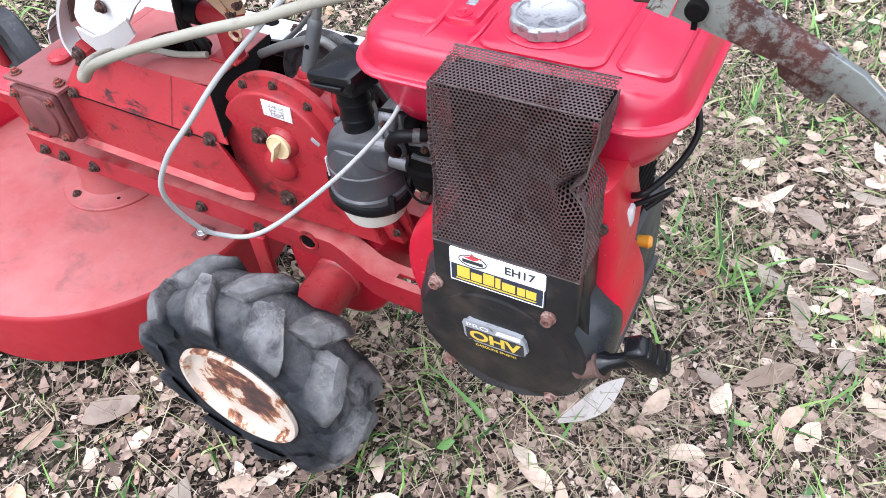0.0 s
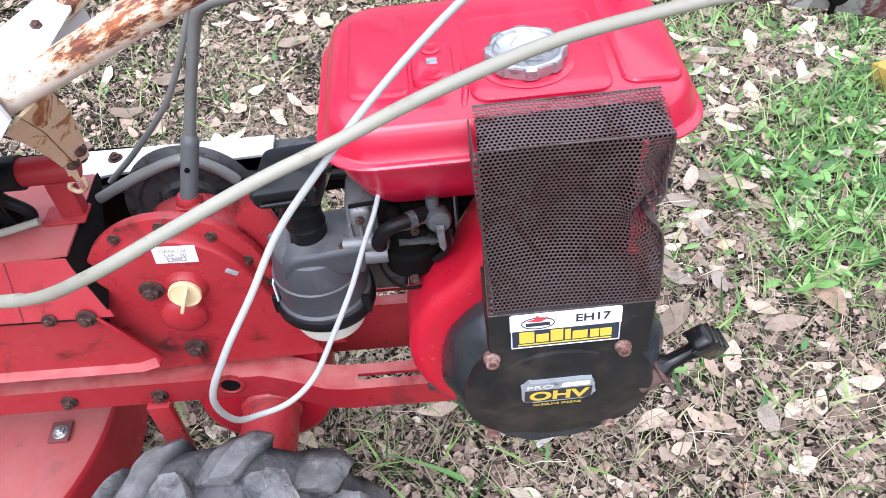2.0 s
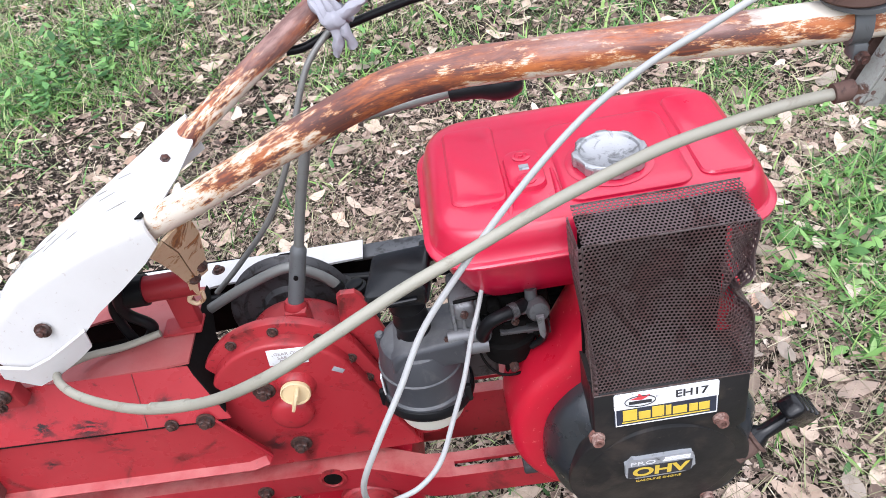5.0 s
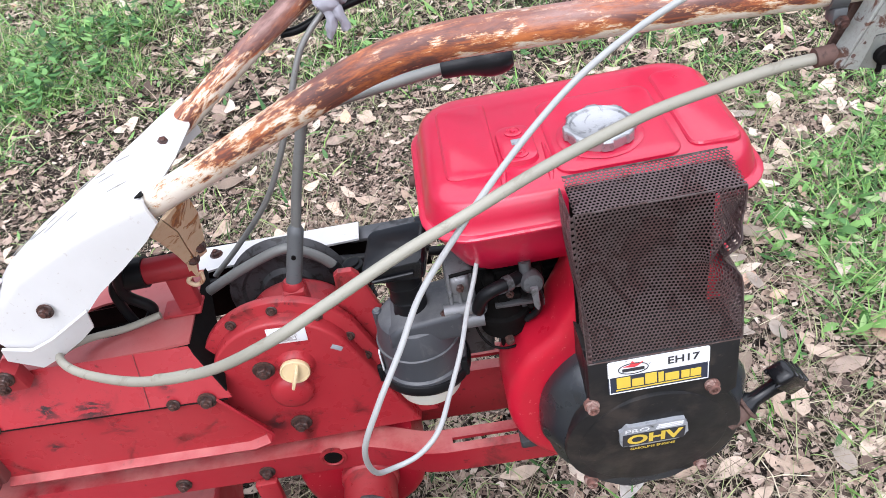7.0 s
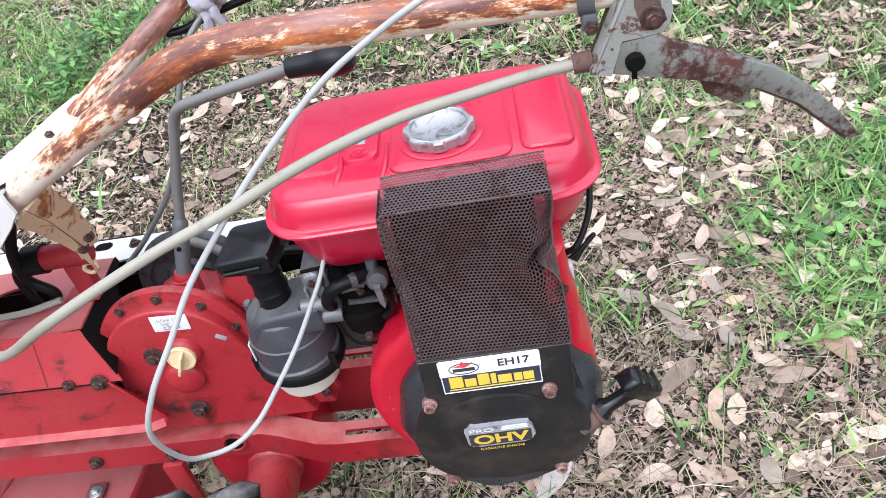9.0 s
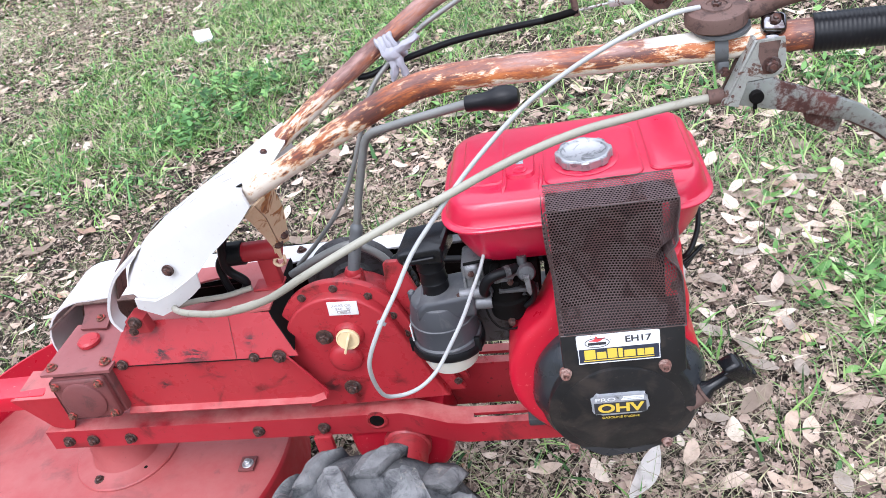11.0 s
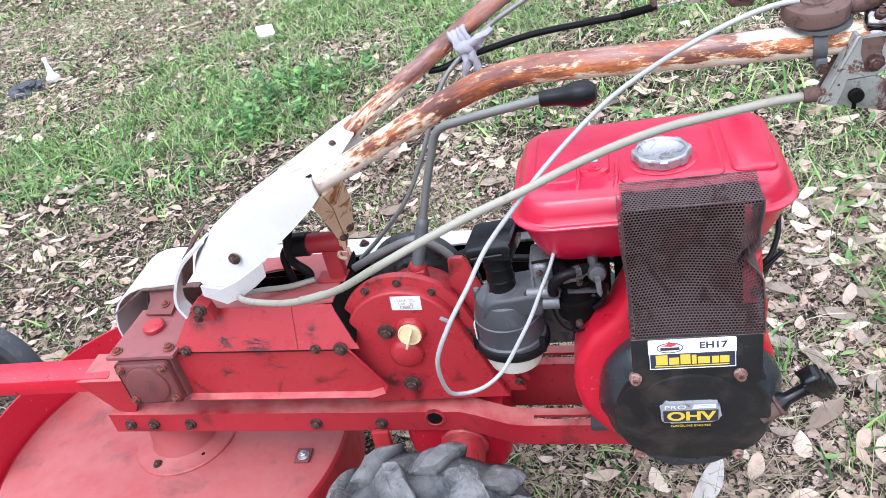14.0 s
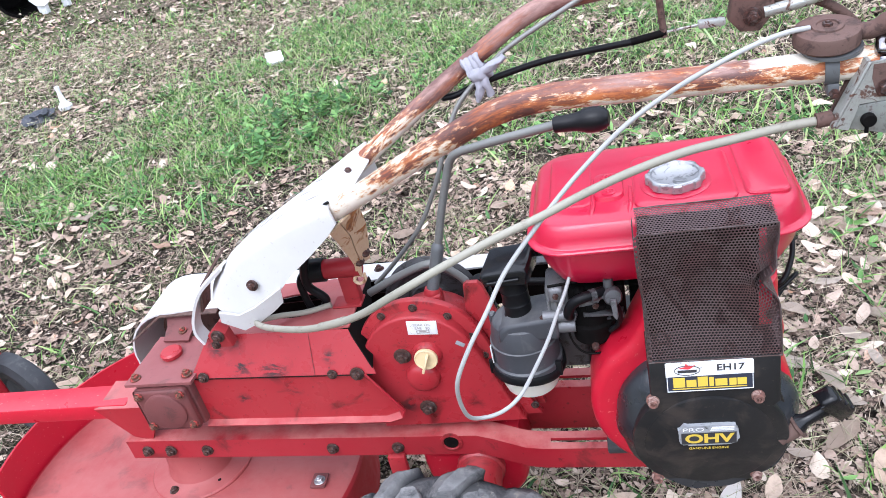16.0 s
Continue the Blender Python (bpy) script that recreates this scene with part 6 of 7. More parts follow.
# folded sheet guard over the shaft
def sheet_guard():
    bm = poly_plate([(-0.708, 0.13, 0.428), (-0.448, 0.13, 0.414), (-0.405, 0.13, 0.345), (-0.412, 0.13, 0.336), (-0.43, 0.13, 0.33), (-0.712, 0.13, 0.342)], 0.003)
    g = part("sheet_guard", bm, M["red"], mower, "red folded sheet guard with scuffed paint")
    bm = poly_plate([(-0.708, 0.1275, 0.427), (-0.425, 0.1275, 0.414), (-0.427, 0.129, 0.424), (-0.457, 0.156, 0.474), (-0.672, 0.156, 0.482)], 0.0025)
    part("sloped_panel", bm, M["red"], g)
    lip = [[(-0.712, 0.12, 0.3385), (-0.713, 0.13, 0.343)], [(-0.424, 0.12, 0.3275), (-0.43, 0.13, 0.331)], [(-0.404, 0.12, 0.334), (-0.409, 0.13, 0.338)], [(-0.399, 0.12, 0.3465), (-0.405, 0.13, 0.347)], [(-0.4415, 0.1235, 0.4165), (-0.446, 0.13, 0.4125)]]
    part("lip", plate(lip, 0.003), M["rail"], g)
    part("seam", sweep([(-0.515, 0.1272, 0.4195), (-0.517, 0.1552, 0.4765)], 0.0004, 6), M["brownred"], g)
    # flat top with an oval opening
    bm = bmesh.new()
    hole = [(-0.555 + 0.05 * math.cos(a), 0.218 + 0.03 * math.sin(a)) for a in np.linspace(0, 2 * math.pi, 33)[:-1]]
    ring, rim = [], []
    for x, y in hole:
        dx, dy = x + 0.555, y - 0.218
        s = min(0.1 / max(abs(dx), 1e-6), 0.062 / max(abs(dy), 1e-6))
        rim.append(bm.verts.new((-0.555 + dx * s, 0.218 + dy * s, 0.478)))
        ring.append(bm.verts.new((x, y, 0.478)))
    for k in range(32):
        bm.faces.new((rim[k], rim[(k + 1) % 32], ring[(k + 1) % 32], ring[k]))
    bmesh.ops.recalc_face_normals(bm, faces=bm.faces)
    bmesh.ops.solidify(bm, geom=bm.faces, thickness=0.003)
    join(bm, box((-0.672, 0.156, 0.4755), (-0.655, 0.28, 0.4785), 0.0006))
    part("top_panel", bm, M["deck"], g)
    # Black block added to fill the hollow with painted shade.
    part("inner_housing", box((-0.66, 0.15, 0.33), (-0.46, 0.27, 0.43), 0.01), M["dark"], g, "near-black block for the shade inside the guard")
    # Fold coloured black for the unlit gap beside the gear case.
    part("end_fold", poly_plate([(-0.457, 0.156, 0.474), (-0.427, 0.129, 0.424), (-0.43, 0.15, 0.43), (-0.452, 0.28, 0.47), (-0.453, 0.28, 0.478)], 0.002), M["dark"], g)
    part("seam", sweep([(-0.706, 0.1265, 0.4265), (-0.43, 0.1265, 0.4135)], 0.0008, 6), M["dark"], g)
    for x, r in ((-0.687, 0.0058), (-0.489, 0.0052), (-0.452, 0.0072)):
        bolt(g, (x, 0.1265, 0.4225 - 0.05 * (x + 0.57)), (0, -1, 0.1), r, "bolt")
    # gearbox end block
    bm = box((-0.798, 0.117, 0.345), (-0.708, 0.21, 0.432), 0.006)
    end = part("gearbox_end", bm, M["brownred"], mower, "grimy brown-red gearbox end with round boss")
    part("top_plate", poly_plate([(-0.808, 0.112, 0.436), (-0.7, 0.112, 0.434), (-0.69, 0.215, 0.436), (-0.8, 0.222, 0.438)], 0.005), M["dustyred"], end)
    part("end_plate", box((-0.8, 0.107, 0.346), (-0.712, 0.117, 0.426), 0.008, segments=3), M["brownred"], end)
    part("round_boss", lathe((-0.757, 0.108, 0.385), (0, -1, 0), [(0.034, -0.002), (0.033, 0.004), (0.029, 0.006), (0.0, 0.006)], 36), M["brownred"], end)
    for x, z in ((-0.79, 0.416), (-0.722, 0.416), (-0.79, 0.357), (-0.722, 0.357)):
        bolt(end, (x, 0.106, z), (0, -1, 0), 0.005, "redbolt")
    for x, y in ((-0.795, 0.125), (-0.712, 0.128), (-0.705, 0.205)):
        bolt(end, (x, y, 0.437), (0, 0, 1), 0.0058, "redbolt")
    part("filler_plug", lathe((-0.757, 0.175, 0.437), (0, 0, 1), [(0.0, 0.0), (0.016, 0.0), (0.017, 0.006), (0.014, 0.009), (0.0, 0.009)], 24), M["red"], end, "round red filler plug")
    part("small_tab", plate([[(-0.785, 0.205, 0.442), (-0.74, 0.202, 0.442)], [(-0.79, 0.235, 0.447), (-0.742, 0.232, 0.447)], [(-0.793, 0.247, 0.458), (-0.748, 0.246, 0.457)]], 0.003), M["brownred"], end)
    bolt(end, (-0.757, 0.222, 0.447), (0, -0.2, 1), 0.0048, "redbolt")


sheet_guard()


# front beam and cutting deck
def cutting_deck():
    bm = box((-1.6, 0.15, 0.335), (-0.86, 0.2, 0.365), 0.004)
    beam = part("front_beam", bm, M["shroud"], mower, "bright red front beam")
    part("beam_gusset", poly_plate([(-0.91, 0.146, 0.362), (-0.8, 0.146, 0.36), (-0.8, 0.2, 0.37), (-0.9, 0.2, 0.372)], 0.004), M["deck"], beam)
    part("beam_gusset", poly_plate([(-0.915, 0.145, 0.362), (-0.8, 0.145, 0.36), (-0.84, 0.145, 0.29), (-0.87, 0.145, 0.3), (-0.895, 0.145, 0.335)], 0.005), M["rimred"], beam)
    dx, dy = -0.86, 0.215
    bm = lathe((dx, dy, 0.0), (0, 0, 1), [(0.312, 0.045), (0.316, 0.045), (0.318, 0.05), (0.318, 0.14), (0.315, 0.147), (0.308, 0.151), (0.2, 0.157), (0.11, 0.161), (0.0, 0.163)], 96)
    deck = part("cutting_deck", bm, M["deck"], mower, "faded dusty red round cutting deck", 30)
    # Skirt in a darker red than the deck, for shade on its side.
    part("deck_skirt", lathe((dx, dy, 0.0), (0, 0, 1), [(0.3185, 0.044), (0.3205, 0.044), (0.3205, 0.141), (0.3192, 0.146), (0.316, 0.1492), (0.315, 0.1475)], 96), M["rimred"], deck)
    part("bearing_plate", lathe((-0.83, 0.215, 0.158), (0, 0, 1), [(0.09, -0.001), (0.09, 0.006), (0.088, 0.008), (0.064, 0.01), (0.059, 0.013), (0.054, 0.03), (0.05, 0.07), (0.0, 0.07)], 56), M["deck"], deck, "raised round bearing plate")
    for a in (160, 250, 20):
        bolt(deck, (-0.83 + 0.0715 * math.cos(radians(a)), 0.215 + 0.0715 * math.sin(radians(a)), 0.167), (0, 0, 1), 0.0058, "bolt")
    part("bolt_hole", lathe((-0.778, 0.168, 0.1665), (0, 0, 1), [(0.0, 0.0), (0.0035, 0.0), (0.003, 0.0012), (0.0, 0.0012)], 14), M["dark"], deck)
    # upstanding guard wall round the front
    bm = bmesh.new()
    wall = []
    for k in range(33):
        a = radians(96 + 100 * k / 32)
        r = 0.322
        wall.append([Vector((dx + (r + o) * math.cos(a), dy + (r + o) * math.sin(a), z)) for o, z in ((0, 0.13), (0, 0.225), (0.004, 0.225), (0.004, 0.13))])
    vs = [[bm.verts.new(p) for p in row] for row in wall]
    for a, b in zip(vs, vs[1:]):
        for k in range(4):
            bm.faces.new((a[k], a[(k + 1) % 4], b[(k + 1) % 4], b[k]))
    bm.faces.new(vs[0])
    bm.faces.new(vs[-1][::-1])
    part("deck_wall", bm, M["shroud"], deck, "upright dark red deck wall")
    part("deck_bracket", box((-0.612, 0.152, 0.155), (-0.585, 0.182, 0.16), 0.002), M["brownred"], deck)
    bolt(deck, (-0.597, 0.165, 0.16), (0, 0, 1), 0.0068, "alu")
    # caster wheel ahead of the beam
    wheel = lathe((-1.42, 0.47, 0.11), (0.35, 1, 0.0), [(0.0, 0.012), (0.05, 0.012), (0.065, 0.0), (0.09, -0.004), (0.106, 0.004), (0.11, 0.022), (0.106, 0.04), (0.09, 0.048), (0.065, 0.044), (0.05, 0.032), (0.0, 0.032)], 40)
    caster = part("caster_wheel", wheel, M["rubber"], mower, "small black caster wheel")
    part("caster_fork", sweep([(-1.42, 0.45, 0.11), (-1.42, 0.44, 0.24), (-1.44, 0.46, 0.26), (-1.45, 0.5, 0.24), (-1.44, 0.52, 0.11)], 0.012, 8), M["rimred"], caster)
    part("caster_arm", sweep([(-1.44, 0.46, 0.27), (-1.5, 0.32, 0.33), (-1.5, 0.18, 0.35)], 0.018, 10), M["rimred"], caster)


cutting_deck()


# drive wheel with chevron lugs
def drive_wheel():
    cx, cy, cz = WHEEL
    prof = [(0.083, -0.042), (0.089, -0.046), (0.109, -0.05), (0.13, -0.049), (0.141, -0.042), (0.148, -0.028), (0.15, 0.0), (0.148, 0.028), (0.141, 0.042), (0.13, 0.049), (0.109, 0.05), (0.089, 0.046), (0.083, 0.042)]
    bm = lathe((cx, cy, cz), (0, -1, 0), prof, 72, caps=False)
    tyre = part("tyre", bm, M["tread"], mower, "worn black tractor-tread tyre, dusty grey on its tread", 40)
    n = 10
    for side in (-1, 1):
        for k in range(n):
            bm = bmesh.new()
            a0 = 2 * math.pi * (k + (0.5 if side > 0 else 0.0)) / n + radians(31)
            sec = []
            for t in np.linspace(0, 1, 13):
                y = side * (-0.006 + 0.058 * t)
                turn = a0 - 0.21 * t**1.2
                r0 = 0.148 if t < 0.62 else 0.148 - 0.014 * ((t - 0.62) / 0.38) ** 1.6
                r1 = r0 + 0.0195 - 0.002 * t
                w = (0.095 + 0.02 * t) * (0.8 if t == 0 else 1)
                sec.append([(r, turn + s, y) for r, s in ((r0 - 0.012, -w * 1.15), (r1 - 0.007, -w * 1.04), (r1 - 0.0022, -w * 0.98), (r1, -w * 0.86), (r1 + 0.0005, -w * 0.1), (r1 - 0.0008, w * 0.5), (r1 - 0.006, w * 0.72), (r1 - 0.0125, w * 1.7), (r0 - 0.012, w * 2.7))])
            sec.append([(r - 0.0025, a, y + side * 0.003) for r, a, y in sec[-1]])
            sec.append([(r - 0.006, a, y + side * 0.001) for r, a, y in sec[-1]])
            rows = [[bm.verts.new((cx + r * math.cos(a), cy + y, cz + r * math.sin(a))) for r, a, y in s] for s in sec]
            for p, q in zip(rows, rows[1:]):
                for j in range(8):
                    bm.faces.new((p[j], p[j + 1], q[j + 1], q[j]))
            bm.faces.new(rows[0])
            bm.faces.new(rows[-1][::-1])
            for v in bm.verts:
                v.co += 0.0024 * Vector((noise.noise(v.co * 60), noise.noise(v.co * 60 + Vector((9, 0, 0))), noise.noise(v.co * 60 + Vector((0, 9, 0)))))
            part("lug", bm, M["tread"], tyre, angle=42)
    bm = lathe((cx, cy, cz), (0, -1, 0), [(0.085, 0.042), (0.0895, 0.048), (0.088, 0.053), (0.083, 0.053), (0.08, 0.046), (0.078, 0.036), (0.0755, 0.008), (0.072, -0.008), (0.064, -0.016), (0.045, -0.02), (0.03, -0.02), (0.0, -0.02)], 56)
    part("wheel_rim", bm, M["rim"], tyre, "cream-painted rim with rust patches", 40)
    part("hub", lathe((cx, cy + 0.02, cz), (0, -1, 0), [(0.036, -0.006), (0.035, 0.004), (0.024, 0.006), (0.022, 0.022), (0.017, 0.027), (0.009, 0.027), (0.008, 0.018), (0.0, 0.018)], 28), M["rust"], tyre, "rusted hub")
    for k in range(4):
        a = radians(45 + 90 * k)
        bolt(tyre, (cx + 0.047 * math.cos(a), cy + 0.019, cz + 0.047 * math.sin(a)), (0, -1, 0), 0.0085, "bolt")
    part("hub_pin", sweep([(cx + 0.028, cy + 0.012, cz - 0.012), (cx + 0.026, cy - 0.034, cz - 0.02)], 0.0058, 8), M["bolt"], tyre)


drive_wheel()


# belt cover along the far side
def belt_cover():
    line = [(-0.272, 0.451), (-0.45, 0.453), (-0.62, 0.456), (-0.7, 0.463), (-0.78, 0.468)] + [(-0.79 + 0.09 * math.cos(radians(a)), 0.378 + 0.09 * math.sin(radians(a))) for a in range(90, 226, 12)]
    rows = []
    for x, z in line:
        t = min(1, max(0, (-0.4 - x) / 0.35))
        rows.append([(x, 0.352, z), (x, 0.318 - 0.075 * t, z)])
    bm = plate(rows, 0.003)
    c = part("belt_cover", bm, M["white"], mower, "chalky white sheet belt cover, open at its rounded end")
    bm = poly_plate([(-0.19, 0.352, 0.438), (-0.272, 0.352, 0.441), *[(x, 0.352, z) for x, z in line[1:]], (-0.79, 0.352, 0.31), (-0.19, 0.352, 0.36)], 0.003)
    # Side of the white cover, its inner shadow put into the colour.
    part("cover_side", bm, M["dark"], c, "belt cover side coloured near-black for the shade inside")
    part("cover_tail", box((-0.285, 0.327, 0.437), (-0.06, 0.354, 0.4425), 0.0015), M["castgrey"], c, "dull grey steel tail of the belt cover")
    part("belt", sweep([(-0.8, 0.3, 0.43), (-0.33, 0.3, 0.44), (-0.05, 0.3, 0.41)], 0.006, 8), M["hose"], c, "black drive belt")
    part("belt", sweep([(-0.8, 0.3, 0.34), (-0.33, 0.3, 0.345), (-0.05, 0.3, 0.34)], 0.006, 8), M["hose"], c, "black drive belt")
    bm = lathe((-0.362, 0.286, 0.428), (0, -1, 0), [(0.0, 0.0), (0.07, 0.0), (0.073, 0.002), (0.066, 0.009), (0.073, 0.016), (0.07, 0.018), (0.058, 0.0185), (0.054, 0.0145), (0.036, 0.0145), (0.032, 0.021), (0.014, 0.022), (0.012, 0.03), (0.0, 0.03)], 56)
    part("drive_pulley", bm, M["castgrey"], c, "grimy dark drive pulley", 30)
    part("front_pulley", lathe((-0.79, 0.33, 0.378), (0, -1, 0), [(0.0, 0.0), (0.065, 0.0), (0.06, 0.012), (0.065, 0.024), (0.03, 0.026), (0.0, 0.026)], 36), M["rust"], c, "rusty front pulley")
    part("wear_strip", plate([[(-0.87, 0.238, 0.42), (-0.87, 0.25, 0.42)], [(-0.8, 0.238, 0.465), (-0.8, 0.25, 0.466)], [(-0.7, 0.238, 0.464), (-0.7, 0.25, 0.464)]], 0.002), M["rust"], c)
    bolt(c, (-0.455, 0.335, 0.4525), (0, 0, 1), 0.0058, "bolt")
    for x in (-0.5, -0.37):
        part("slot", lathe((x, 0.338, 0.4535), (0, 0, 1), [(0.0, 0.0), (0.007, 0.0), (0.007, 0.0008), (0.0, 0.0008)], 14, wave=lambda a, r, h: r * (1 + 0.8 * abs(math.cos(a)))), M["dark"], c)


belt_cover()


# handlebars and their white bracket
NEAR = [(-0.47, 0.16, 0.636), (-0.42, 0.144, 0.668), (-0.36, 0.12, 0.704), (-0.29, 0.1, 0.744), (-0.23, 0.085, 0.776), (-0.185, 0.07, 0.799), (-0.14, 0.055, 0.813), (-0.09, 0.047, 0.816), (0.0, 0.034, 0.818), (0.1, 0.016, 0.822), (0.2, 0.004, 0.824), (0.34, -0.012, 0.823)]
FAR = [(x, 0.435 - y, z - 0.006 * min(1, max(0, (-0.2 - x) / 0.16))) for x, y, z in NEAR]


def handlebar(path, r, start):
    """A bent tube that carries its own length and girth for the rust streaks."""
    line, sides = spline(path, 6), 20
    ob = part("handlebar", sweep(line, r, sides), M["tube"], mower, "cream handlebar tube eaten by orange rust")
    run = [start]
    for p, q in zip(line, line[1:]):
        run.append(run[-1] + (q - p).length)
    layer = ob.data.attributes.new("bar", "FLOAT_VECTOR", "POINT")
    for i in range(len(ob.data.vertices)):
        a = 2 * math.pi * (i % sides) / sides
        layer.data[i].vector = (run[i // sides], r * math.cos(a), r * math.sin(a))
    return ob


near_bar = handlebar(NEAR, 0.0135, 0.0)
far_bar = handlebar(FAR, 0.0128, 3.0)


def grips():
    for bar, s in ((near_bar, 0), (far_bar, 1)):
        y = (lambda v: 0.435 - v) if s else (lambda v: v)
        p, q = Vector((0.191, y(0.0055), 0.824)), Vector((0.34, y(-0.012), 0.823))
        prof = [(0.0, 0.0), (0.0158, 0.0), (0.0168, 0.0015)]
        for k in range(38):
            prof += [(0.0168, 0.003 + 0.0036 * k), (0.0165, 0.0038 + 0.0036 * k), (0.0165, 0.0052 + 0.0036 * k), (0.0168, 0.006 + 0.0036 * k)]
        prof += [(0.0168, 0.142), (0.0185, 0.143), (0.0185, 0.146), (0.016, 0.149), (0.0, 0.149)]
        part("grip", lathe(p, q - p, prof, 24), M["grip"], bar, "finely ribbed black rubber grip")


grips()


def white_bracket():
    # one folded sheet: the side wall turns over a soft bend into the top, which reaches across to the far tube
    stations = [  # side foot, top of the side, far edge of the top
        ((-0.603, 0.131, 0.514), (-0.632, 0.14, 0.552), (-0.636, 0.182, 0.566)),
        ((-0.574, 0.131, 0.522), (-0.606, 0.139, 0.59), (-0.6, 0.196, 0.6)),
        ((-0.549, 0.131, 0.538), (-0.572, 0.137, 0.62), (-0.56, 0.212, 0.625)),
        ((-0.524, 0.131, 0.562), (-0.535, 0.134, 0.64), (-0.522, 0.232, 0.641)),
        ((-0.496, 0.127, 0.59), (-0.497, 0.13, 0.658), (-0.487, 0.256, 0.655)),
        ((-0.46, 0.122, 0.618), (-0.46, 0.124, 0.674), (-0.456, 0.279, 0.667)),
        ((-0.426, 0.117, 0.647), (-0.434, 0.12, 0.684), (-0.434, 0.296, 0.676)),
        ((-0.409, 0.115, 0.665), (-0.416, 0.118, 0.691), (-0.413, 0.316, 0.682)),
    ]
    rows = []
    for low, mid, far in stations:
        low, mid, far = Vector(low), Vector(mid), Vector(far)
        side, over = (low - mid).normalized(), (far - mid).normalized()
        r = 0.013
        bend = [(mid + r * side).lerp(mid, t).lerp(mid.lerp(mid + r * over, t), t) for t in (0, 0.25, 0.5, 0.75, 1)]
        rows.append([low, low.lerp(bend[0], 0.5), *bend, *[bend[-1].lerp(far, t) + Vector((0, 0, 0.003 * math.sin(math.pi * t))) for t in (0.25, 0.5, 0.75, 1.0)]])
    # the sheet dips and is cut back between the two tubes
    rows[-1][5:10] = [Vector(p) for p in ((-0.419, 0.136, 0.684), (-0.42, 0.156, 0.677), (-0.419, 0.19, 0.663), (-0.415, 0.235, 0.658), (-0.403, 0.28, 0.668))]
    for k, dz in ((7, 0.009), (8, 0.012), (9, 0.005)):
        rows[-2][k].z -= dz
        rows[-3][k].z -= dz / 2
    bm = plate(rows, 0.0035)
    w = part("handle_bracket", bm, M["white"], mower, "chalky white folded steel handle bracket, scuffed grey on top", 50)
    flap = [[(-0.518, 0.129, 0.573), (-0.525, 0.137, 0.545)], [(-0.534, 0.129, 0.563), (-0.543, 0.137, 0.531)], [(-0.565, 0.1285, 0.545), (-0.57, 0.135, 0.515)], [(-0.59, 0.1285, 0.535), (-0.592, 0.132, 0.507)], [(-0.62, 0.132, 0.54), (-0.625, 0.137, 0.52)]]
    part("side_flap", plate(flap, 0.0035), M["white"], w)
    part("far_side", plate([[rows[k][-1] for k in range(8)], [rows[k][-1] + Vector((0.004, 0.004, -0.045)) for k in range(8)]], 0.0035), M["white"], w)
    part("socket_edge", plate([[(-0.4165, 0.128, 0.6885), (-0.418, 0.146, 0.6815)], [(-0.4225, 0.128, 0.6885), (-0.423, 0.146, 0.6825)]], 0.0015), M["dark"], w)
    rr = random.Random(12)
    for k in range(12):
        f = 1.6 + 3.6 * k / 11
        i, t = int(f), f - int(f)
        row = [rows[i][j].lerp(rows[i + 1][j], t) for j in range(6, 11)]
        across = rr.choice((0, 1, 1, 2)) + rr.random()
        p = row[int(across)].lerp(row[int(across) + 1], across % 1)
        way = (rows[i + 1][8] - rows[i][8]).normalized() + Vector((0, rr.uniform(-0.15, 0.25), 0))
        side = (row[3] - row[1]).normalized()
        long, wide = rr.uniform(0.006, 0.016), rr.uniform(0.0005, 0.0014)
        lift = Vector((0, 0, 0.005))
        part("bare_scuff", plate([[p + lift - way * long - side * wide * 0.3, p + lift - way * long + side * wide * 0.3], [p + lift - side * wide, p + lift + side * wide * 1.4], [p + lift + way * long * 0.8 - side * wide * 0.5, p + lift + way * long * 0.8 + side * wide * 0.2]], 0.0006), M["scuff"], w)
    part("curved_lip", plate([[(p.x, 0.139, p.z), (p.x - 0.002, 0.15, p.z + 0.001), (p.x - 0.001, 0.164, p.z)] for p in spline([(-0.6, 0.15, 0.603), (-0.645, 0.15, 0.568), (-0.67, 0.15, 0.53), (-0.679, 0.15, 0.5), (-0.672, 0.148, 0.478)])], 0.004), M["white"], w)
    part("inner_strip", plate([[(-0.61, 0.155, 0.61), (-0.61, 0.185, 0.61)], [(-0.648, 0.155, 0.57), (-0.648, 0.185, 0.57)], [(-0.665, 0.155, 0.525), (-0.665, 0.185, 0.525)]], 0.003), M["rust"], w, "rust-brown inner strip")
    bolt(w, (-0.556, 0.129, 0.579), (0, -1, 0.1), 0.0056, "bolt")
    bolt(w, (-0.4255, 0.25, 0.6695), (0.25, -0.45, 0.85), 0.0052, "bolt", False)
    # red pivot lug below
    part("pivot_lug", slab([(-0.652, 0.478), (-0.654, 0.5), (-0.64, 0.512), (-0.626, 0.502), (-0.622, 0.478)], (0.13, 0.15), 0.003), M["postred"], w, "red pivot lug")
    bolt(w, (-0.637, 0.128, 0.5), (0, -1, 0), 0.0068, "bolt")
    bolt(w, (-0.646, 0.13, 0.484), (0, -1, 0), 0.0048, "bolt")
    # strut from the bar down to the red post
    bm = plate([[(-0.426, 0.128, 0.646), (-0.41, 0.13, 0.66)], [(-0.43, 0.15, 0.622), (-0.412, 0.154, 0.628)], [(-0.434, 0.18, 0.582), (-0.423, 0.184, 0.586)], [(-0.437, 0.2, 0.552), (-0.428, 0.203, 0.553)], [(-0.442, 0.208, 0.528), (-0.434, 0.21, 0.526)]], 0.003)
